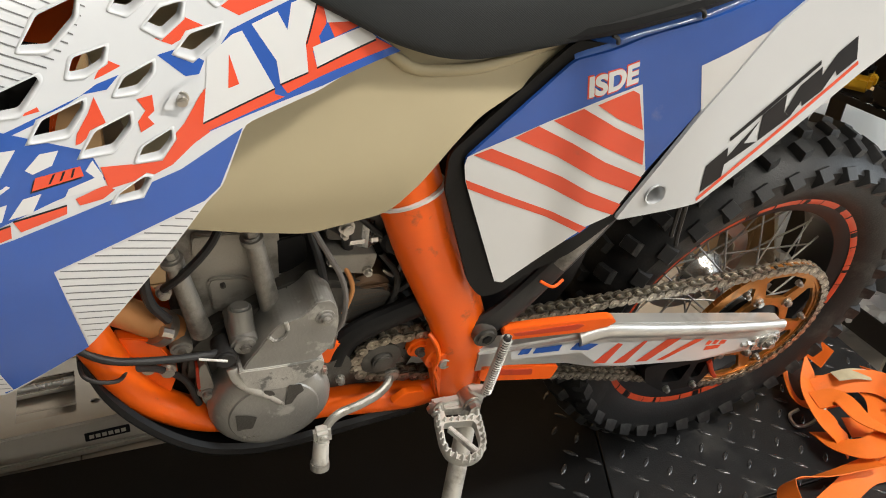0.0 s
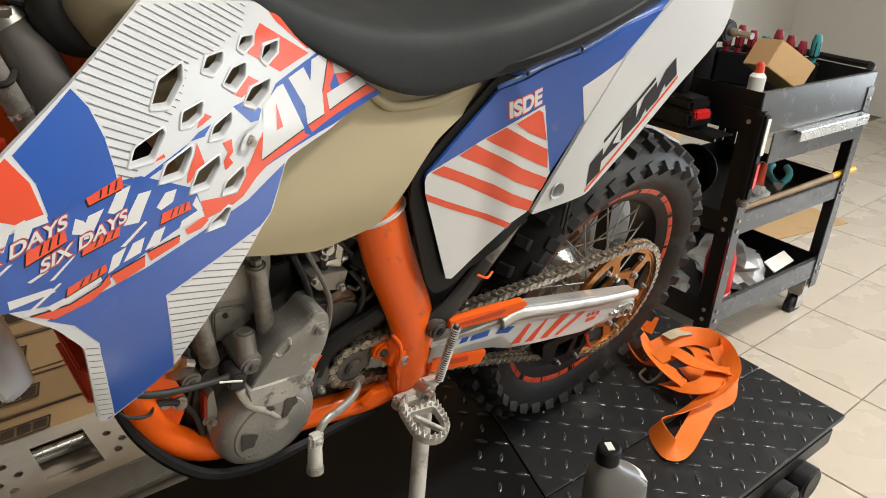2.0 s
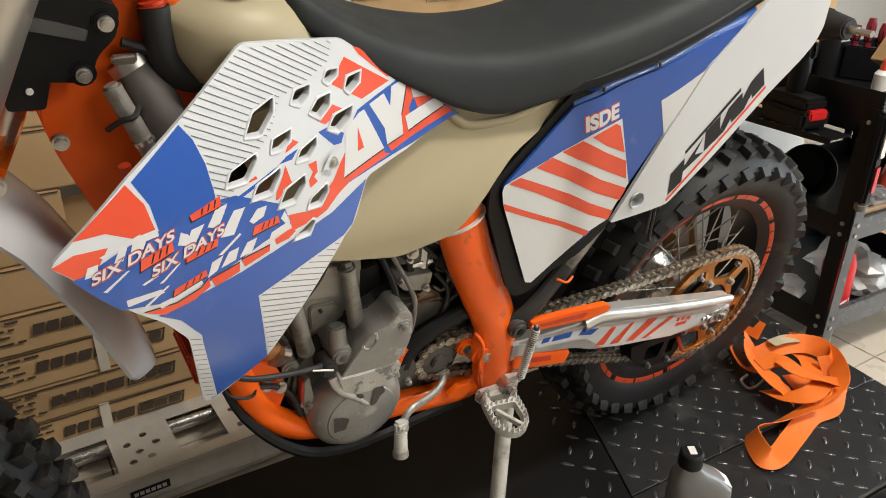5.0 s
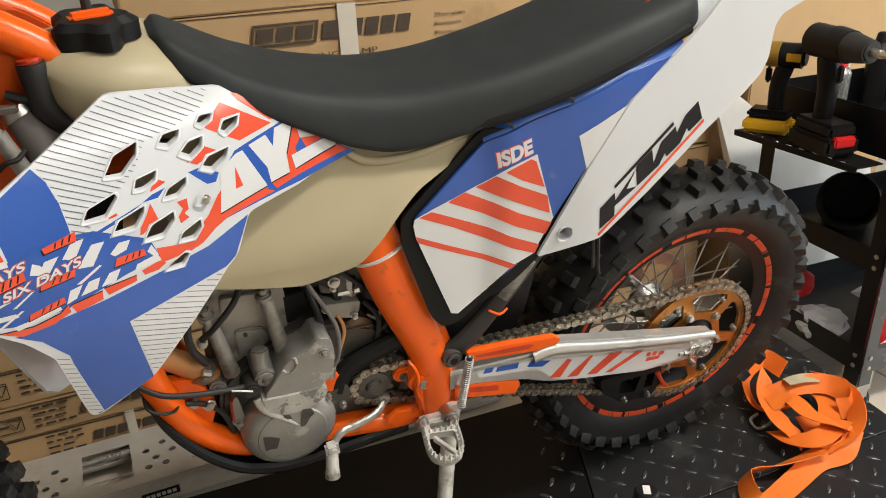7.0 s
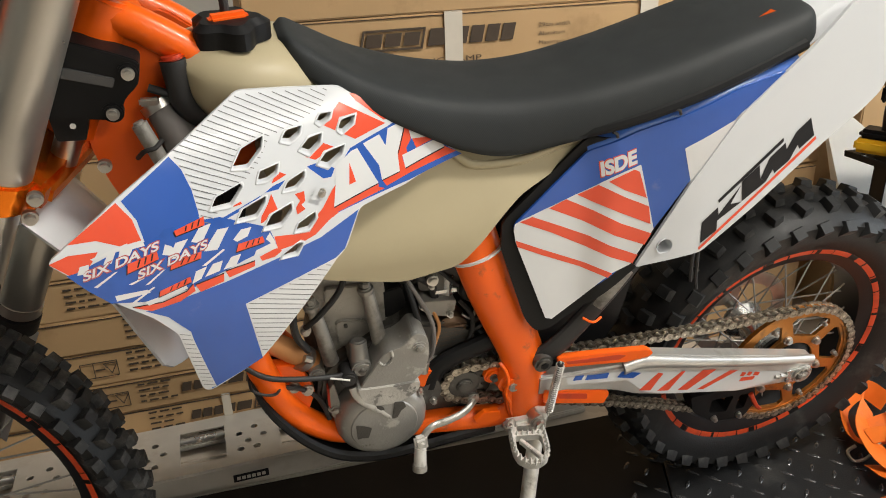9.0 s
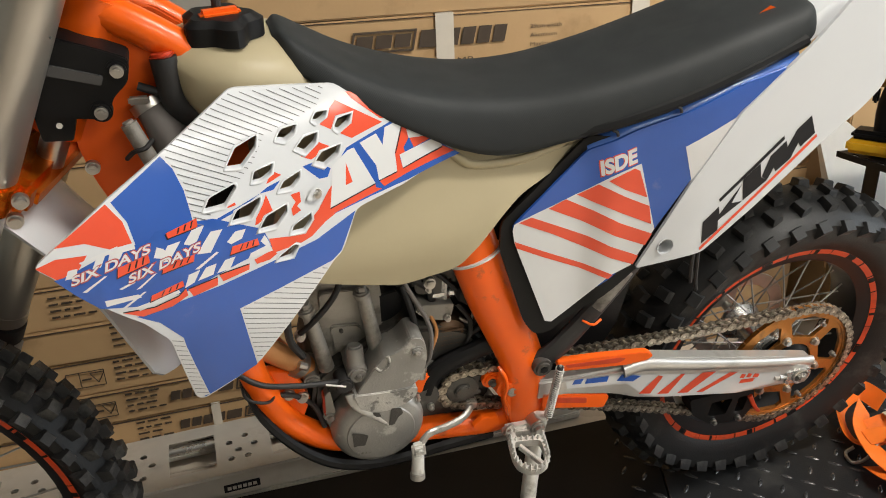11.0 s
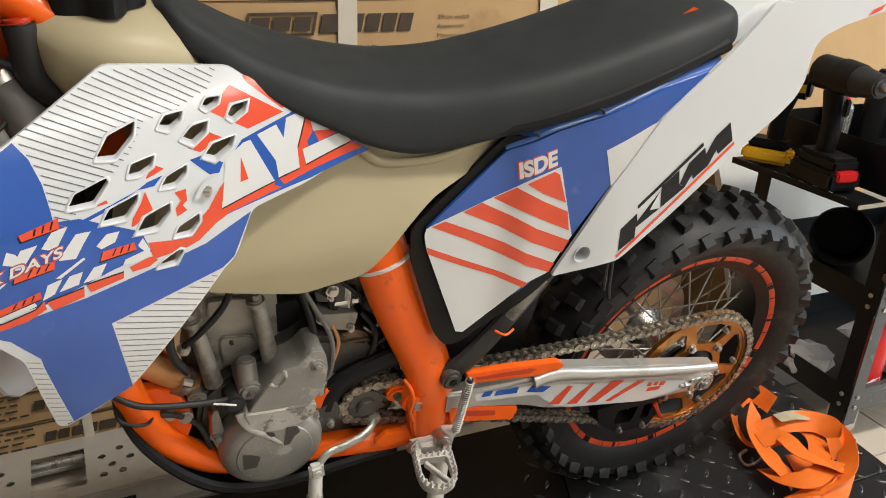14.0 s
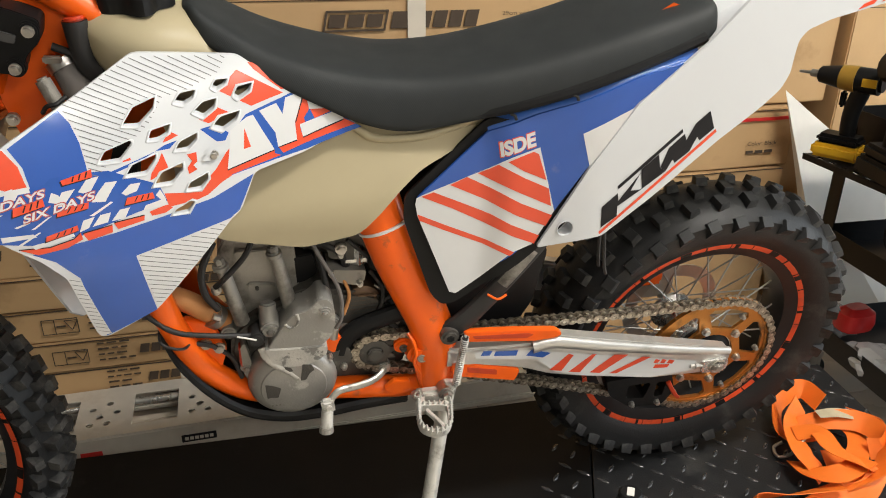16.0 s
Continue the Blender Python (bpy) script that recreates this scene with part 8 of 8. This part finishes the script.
def cordless(p, rz, body_mat, pack_mat, big, label):
    """A cordless tool with its nose towards -x, standing on its battery."""
    ob = thing("cordless_driver", Matrix.Translation(p) @ Matrix.Rotation(radians(rz), 4, "Z"), label, "power tool", "cordless tools on the cart")
    k = 1.25 if big else 1.0
    stretch = Matrix.Diagonal((1, 1, 1.2, 1))
    bm = bmesh.new()
    box(bm, (0.0, 0, 0.020 * k), (0.118 * k, 0.074 * k, 0.030 * k), 0.008)
    bm.transform(stretch)
    part("battery", bm, pack_mat, ob)
    bm = bmesh.new()
    box(bm, (0.0, 0, 0.044 * k), (0.105 * k, 0.062 * k, 0.022 * k), 0.008)
    bm.transform(stretch)
    part("battery_seat", bm, BLACK, ob)
    bm = bmesh.new()
    tube(bm, [(0.012 * k, 0, 0.045 * k), (0.010 * k, 0, 0.10 * k), (0.022 * k, 0, 0.15 * k)], (0.019 * k, 0.022 * k), 14, flat=0.85)
    box(bm, (-0.016 * k, 0, 0.128 * k), (0.014, 0.016, 0.034), 0.004)
    bm.transform(stretch)
    part("grip", bm, BLACK, ob)
    bm = bmesh.new()
    rod(bm, (0.070 * k, 0, 0.172 * k), (-0.030 * k, 0, 0.172 * k), 0.032 * k, 0.030 * k, seg=18, bev=0.008)
    bm.transform(Matrix.Translation((0, 0, 0.034 * k)))
    part("motor_housing", bm, BLACK, ob)
    bm = bmesh.new()
    rod(bm, (0.012 * k, 0, 0.206 * k), (-0.034 * k, 0, 0.206 * k), 0.0335 * k, 0.0300 * k, seg=18, bev=0.004)
    part("front_housing", bm, body_mat, ob)
    bm = bmesh.new()
    rod(bm, (-0.028 * k, 0, 0.172 * k), (-0.085 * k, 0, 0.172 * k), 0.029 * k, 0.020 * k, seg=18, bev=0.004)
    bm.transform(Matrix.Translation((0, 0, 0.034 * k)))
    nose = part("gear_nose", bm, HOSE if big else BLACK, ob)
    bm = bmesh.new()
    rod(bm, (-0.083 * k, 0, 0.172 * k), (-0.105 * k, 0, 0.172 * k), 0.010, seg=12)
    rod(bm, (-0.10 * k, 0, 0.172 * k), (-0.135 * k, 0, 0.172 * k), 0.0042 if not big else 0.008, seg=8)
    bm.transform(Matrix.Translation((0, 0, 0.034 * k)))
    part("chuck", bm, STEEL, nose)
    bm = bmesh.new()
    box(bm, (0.045 * k, -0.033 * k, 0.172 * k), (0.034 * k, 0.004, 0.020 * k), 0.001)
    bm.transform(Matrix.Translation((0, 0, 0.034 * k)))
    part("badge", bm, YELLOW if not big else ALLOY, ob)
    bm = bmesh.new()
    box(bm, (0.055 * k, 0, 0.030 * k), (0.018 * k, 0.03 * k, 0.024 * k), 0.004)
    if big:
        front = bmesh.new()
        box(front, (-0.052 * k, 0, 0.034 * k), (0.022 * k, 0.046 * k, 0.020 * k), 0.004)
        part("release_button", front, RED_PLASTIC, ob)
    part("release_button", bm, RED_PLASTIC if big else YELLOW, ob)
    return ob


cordless(on_cart(-0.066, 0.368, 0.530), -62, OLIVE, YELLOW, False, "yellow and black cordless driver standing on the cart shelf")
cordless(on_cart(-0.066, 0.185, 0.530), 78, BLACK, BLACK, True, "large black cordless impact wrench with a red battery button")
# things in the trays
kit = thing("small_carton", Matrix.Translation(on_cart(0.36, 0.185, 0.612)) @ Matrix.Rotation(radians(-32), 4, "Z") @ Matrix.Rotation(radians(29), 4, "Y") @ Matrix.Rotation(radians(-8), 4, "X"), "small plain brown carton tipped on the cart's clutter", "cardboard box")
bm = bmesh.new()
box(bm, (0, 0, 0.045), (0.145, 0.110, 0.085), 0.002)
part("body", bm, CARD, kit)
bm = bmesh.new()
box(bm, (0, 0, 0.0878), (0.145, 0.003, 0.001))
part("lid_seam", bm, CARD_DARK, kit)


def can(x, y, z, r, h, mat, top, label, name="spray_can", cap_h=0.03, group="cans and bottles on the cart"):
    ob = thing(name, Matrix.Translation(on_cart(x, y, z)), label, "bottle" if name != "spray_can" else "can", group)
    bm = bmesh.new()
    lathe(bm, [(0, 0), (r, 0), (r, h * 0.86), (r * 0.7, h * 0.93), (r * 0.45, h * 0.96), (0, h * 0.96)], (0, 0, 0), 24)
    bm.transform(Matrix.Rotation(radians(90), 4, "X"))
    part("body", bm, mat, ob)
    bm = bmesh.new()
    rod(bm, (0, 0, h * 0.93), (0, 0, h * 0.93 + cap_h), r * 0.62, r * 0.45, seg=18, bev=0.003)
    part("nozzle", bm, top, ob)
    return ob


can(0.17, 0.12, 0.540, 0.022, 0.125, PAPER, RED_VINYL, "white squeeze bottle with an orange nozzle in the cart's tray", "squeeze_bottle")
can(0.30, 0.38, 0.540, 0.030, 0.20, BLACK, BLACK, "tall black spray can in the cart's tray")
can(0.18, 0.40, 0.540, 0.028, 0.17, PAPER, RED_PLASTIC, "white printed spray can in the cart's tray")
can(0.08, 0.30, 0.540, 0.027, 0.17, ALLOY_BRIGHT, RED_PLASTIC, "silver spray can in the cart's tray")
rng = random.Random(8)
rack = thing("tool_rack", Matrix.Translation(on_cart(0.53, 0.30, 0.54)) @ Matrix.Rotation(radians(-70), 4, "Z"), "black rack on the cart holding screwdrivers", "tool rack")
bm = bmesh.new()
box(bm, (0.0, 0, 0.05), (0.30, 0.03, 0.10), 0.004)
part("rack_body", bm, CART, rack)
for k in range(8):
    x = -0.13 + 0.037 * k
    driver = thing("screwdriver", Matrix.Translation(on_cart(0.53, 0.30, 0.605)) @ Matrix.Rotation(radians(-70), 4, "Z") @ Matrix.Translation((x, 0, 0)), "screwdriver with a red and black grip, standing in a rack" if k % 2 else "screwdriver with a black and red grip, standing in a rack", "screwdriver", "screwdrivers in the rack")
    bm = bmesh.new()
    h = 0.095 + 0.012 * ((k * 5) % 3)
    lathe(bm, [(0, 0.01), (0.011, 0.012), (0.010, 0.04), (0.0145, 0.06), (0.0145, h - 0.02), (0.010, h), (0, h)], (0, 0, 0), 12)
    bm.transform(Matrix.Rotation(radians(90), 4, "X"))
    part("grip", bm, (MAROON, MAROON, MAROON, TEAL)[k % 4], driver)
    bm = bmesh.new()
    rod(bm, (0, 0, 0.05), (0, 0, h - 0.022), 0.0150, seg=6)
    part("sleeve", bm, BLACK, driver)
work = thing("work_lamp", Matrix.Translation(on_cart(-0.014, -0.020, 0.40)), "black and red stick work lamp hung on the cart's post", "lamp")
bm = bmesh.new()
box(bm, (0, 0, 0.105), (0.034, 0.026, 0.235), 0.007)
part("body", bm, BLACK, work)
bm = bmesh.new()
box(bm, (0.004, -0.0145, 0.160), (0.022, 0.004, 0.100), 0.002)
part("lens", bm, PAPER, work, "pale lamp lens")
bm = bmesh.new()
box(bm, (0.004, -0.0145, 0.055), (0.020, 0.004, 0.070), 0.002)
part("red_face", bm, RED_PLASTIC, work)
bm = bmesh.new()
rod(bm, (0.0, 0, -0.03), (0, 0, -0.01), 0.016, seg=16, bev=0.004)
part("base_knob", bm, ALLOY, work)
stick = thing("wooden_handle", Matrix.Translation(on_cart(0.05, 0.012, 0.338)), "long worn wooden tool handle lying on the tray's rim", "tool handle")
WOOD = material("worn handle wood", (0.20, 0.12, 0.05), 0.5, vary=0.25, scale=25, bump=0.1)
bm = bmesh.new()
tube(bm, [(0, 0, 0), (0.25, -0.025, 0.004), (0.50, -0.045, 0.006)], (0.0085, 0.0105), 12, flat=0.85)
part("shaft", bm, WOOD, stick)
bm = bmesh.new()
tube(bm, [(0.49, -0.044, 0.006), (0.56, -0.050, 0.006), (0.64, -0.056, 0.004)], (0.0108, 0.0115), 12, flat=0.85)
part("grip_end", bm, YELLOW, stick, "yellow painted end")
pipe_t = thing("plastic_pot", Matrix.Translation(on_cart(0.16, 0.27, 0.350)) @ (Vector((-0.78, -0.55, 0.28))).to_track_quat("Z", "Y").to_matrix().to_4x4(), "open black plastic pot lying in the middle tray", "pot")
bm = bmesh.new()
lathe(bm, [(0.0, -0.10), (0.066, -0.10), (0.076, 0.055), (0.079, 0.060), (0.076, 0.063), (0.072, 0.055), (0.062, -0.09), (0.0, -0.09)], (0, 0, 0), 36)
bm.transform(Matrix.Rotation(radians(90), 4, "X"))
part("shell", bm, HOSE, pipe_t)


def crumple(bm, r, seed, squash=(1, 1, 0.6), rough=0.45, sub=3):
    bmesh.ops.create_icosphere(bm, subdivisions=sub, radius=r)
    for v in bm.verts:
        n = noise.noise(v.co / r * 1.7 + Vector((seed, 0, 0))) * rough + noise.noise(v.co / r * 4.5 + Vector((0, seed, 0))) * rough * 0.5
        v.co *= 1 + n
        v.co = Vector((v.co.x * squash[0], v.co.y * squash[1], max(-r * squash[2] * 0.72, v.co.z * squash[2])))


for x, y, z, r, seed, lab in ((0.31, 0.15, 0.090, 0.112, 3, "crumpled clear plastic bag in the bottom tray"), (0.06, 0.20, 0.075, 0.070, 9, "crumpled clear plastic bag of parts"), (0.23, 0.10, 0.335, 0.060, 14, "crumpled clear plastic bag in the middle tray"),
                             (0.05, 0.40, 0.080, 0.075, 21, "crumpled clear plastic wrap in the bottom tray")):
    bm = bmesh.new()
    crumple(bm, r, seed)
    ob = single("plastic_bag", bm, CLEARBAG, lab, "bag", "", "plastic bags on the cart", 20)
    ob.matrix_world = Matrix.Translation(on_cart(x, y, z - 0.02))
bm = bmesh.new()
lathe(bm, [(0, -0.10), (0.030, -0.098), (0.042, -0.06), (0.044, 0.05), (0.036, 0.085), (0.016, 0.10), (0, 0.10)], (0, 0, 0), 24)
ob = single("red_flask", bm, RED_PLASTIC, "glossy red plastic flask standing in the bottom tray", "bottle")
ob.matrix_world = Matrix.Translation(on_cart(0.12, 0.070, 0.118)) @ Matrix.Rotation(radians(10), 4, "Y") @ Matrix.Rotation(radians(82), 4, "X")
bm = bmesh.new()
loft_z(bm, [(-0.03, 0.05, 0.035, 0), (-0.01, 0.055, 0.04, 0), (0.02, 0.05, 0.036, 0), (0.035, 0.03, 0.02, 0)])
ob = single("oil_funnel", bm, RED_PLASTIC, "rounded red plastic funnel in the bottom tray", "funnel")
ob.matrix_world = Matrix.Translation(on_cart(0.05, 0.30, 0.13))
pliers = thing("pliers", Matrix.Translation(on_cart(0.38, 0.09, 0.325)) @ Matrix.Rotation(radians(24), 4, "Z"), "pliers with teal rubber grips lying in the middle tray", "pliers")
for side in (-1, 1):
    bm = bmesh.new()
    tube(bm, [(0.0, side * 0.008, 0.0), (0.05, side * 0.026, 0.006), (0.10, side * 0.030, 0.010), (0.145, side * 0.022, 0.012)], (0.010, 0.0115), 12)
    part("grip", bm, TEAL, pliers)
bm = bmesh.new()
prism(bm, rounded([(-0.075, 0.004), (-0.02, 0.016), (0.01, 0.014), (0.01, -0.014), (-0.02, -0.016), (-0.075, -0.004)], 0.004), -0.005, 0.005, 0.001)
bm.transform(Matrix.Rotation(radians(90), 4, "X"))
part("jaw", bm, STEEL, pliers)
bm = bmesh.new()
rod(bm, (0, 0, 0), (0, 0, 0.12), 0.028, 0.012, seg=18, bev=0.003)
ob = single("orange_cone", bm, RED_VINYL, "small orange plastic nozzle in the middle tray", "nozzle")
ob.matrix_world = Matrix.Translation(on_cart(0.30, 0.12, 0.275)) @ Matrix.Rotation(radians(12), 4, "Y")
bm = bmesh.new()
box(bm, (0, 0, 0), (0.14, 0.045, 0.004), 0.001)
ob = single("paper_slip", bm, PAPER, "white paper slip leaning in the bottom tray", "paper")
ob.matrix_world = Matrix.Translation(on_cart(0.44, 0.05, 0.088)) @ Matrix.Rotation(radians(28), 4, "X")
bm = bmesh.new()
box(bm, (0, 0, 0), (0.10, 0.003, 0.05), 0.001)
ob = single("paper_slip", bm, PAPER, "white paper slip leaning in the bottom tray", "paper")
ob.matrix_world = Matrix.Translation(on_cart(0.08, 0.02, 0.050)) @ Matrix.Rotation(radians(-12), 4, "Y")
bm = bmesh.new()
tube(bm, [(0, 0, 0), (0.06, 0.05, 0.004), (0.10, 0.10, 0.0)], 0.012, 10)
ob = single("green_tape", bm, material("green plastic", (0.10, 0.30, 0.06), 0.45), "small green plastic tool in the top tray", "tool")
ob.matrix_world = Matrix.Translation(on_cart(0.27, 0.06, 0.553))

# ---- behind the cart ----
bm = bmesh.new()
vs = [bm.verts.new(p) for p in ((0.02, 0.04, 0.80), (0.27, -0.01, 0.0), (0.52, -0.10, 0.0), (0.80, -0.10, 0.0), (0.74, -0.03, 0.40), (0.44, 0.0, 0.54), (0.22, 0.03, 0.66), (0.14, -0.02, 0.42), (0.32, -0.05, 0.28))]
for q in ((0, 1, 7), (1, 2, 8), (1, 8, 7), (2, 3, 8), (3, 4, 8), (4, 5, 8), (5, 7, 8), (5, 6, 7), (6, 0, 7)):
    bm.faces.new([vs[k] for k in q])
bmesh.ops.recalc_face_normals(bm, faces=bm.faces)
bmesh.ops.solidify(bm, geom=bm.faces[:], thickness=0.004)
ob = single("packing_sheet", bm, SHEET_WHITE, "creased white packing sheet leaning against the cartons", "packing sheet", degrees=12)
ob.matrix_world = pose(1.62, 1.395, FLOOR)
bm = bmesh.new()
box(bm, (0, 0, 0), (0.55, 0.20, 0.005), 0.001)
ob = single("flattened_carton", bm, CARD, "flattened piece of cardboard lying on the tiled floor", "cardboard")
ob.matrix_world = pose(2.95, 1.10, FLOOR + 0.0035, 0, 0, -14)

# ---- floor tiles, each a piece of its own ----
bm = bmesh.new()
box(bm, (0, 0, -0.006), (0.396, 0.326, 0.012), 0.0015)
TILE_ME = mesh_of("tile", bm, TILE)
rest = bmesh.new()
for i in range(-9, 9):
    for j in range(-14, 5):
        p = in_plan((i + 0.5) * 0.40, (j + 0.5) * 0.33, FLOOR, (1.86, 0.72))
        if not (-2.5 < p.x < 5.3 and -3.5 < p.y < 2.25):
            continue
        if j < -7:
            box(rest, (p.x, p.y, FLOOR - 0.006), (0.396, 0.326, 0.012), 0, Matrix.Rotation(YAW, 4, "Z"))
        else:
            ob = new("tile", TILE_ME)
            ob.parent = floor
            ob.matrix_local = Matrix.Translation(p) @ Matrix.Rotation(YAW, 4, "Z")
tagged(part("far_tile", rest, TILE, floor), "glossy beige tiles", kind="stuff")
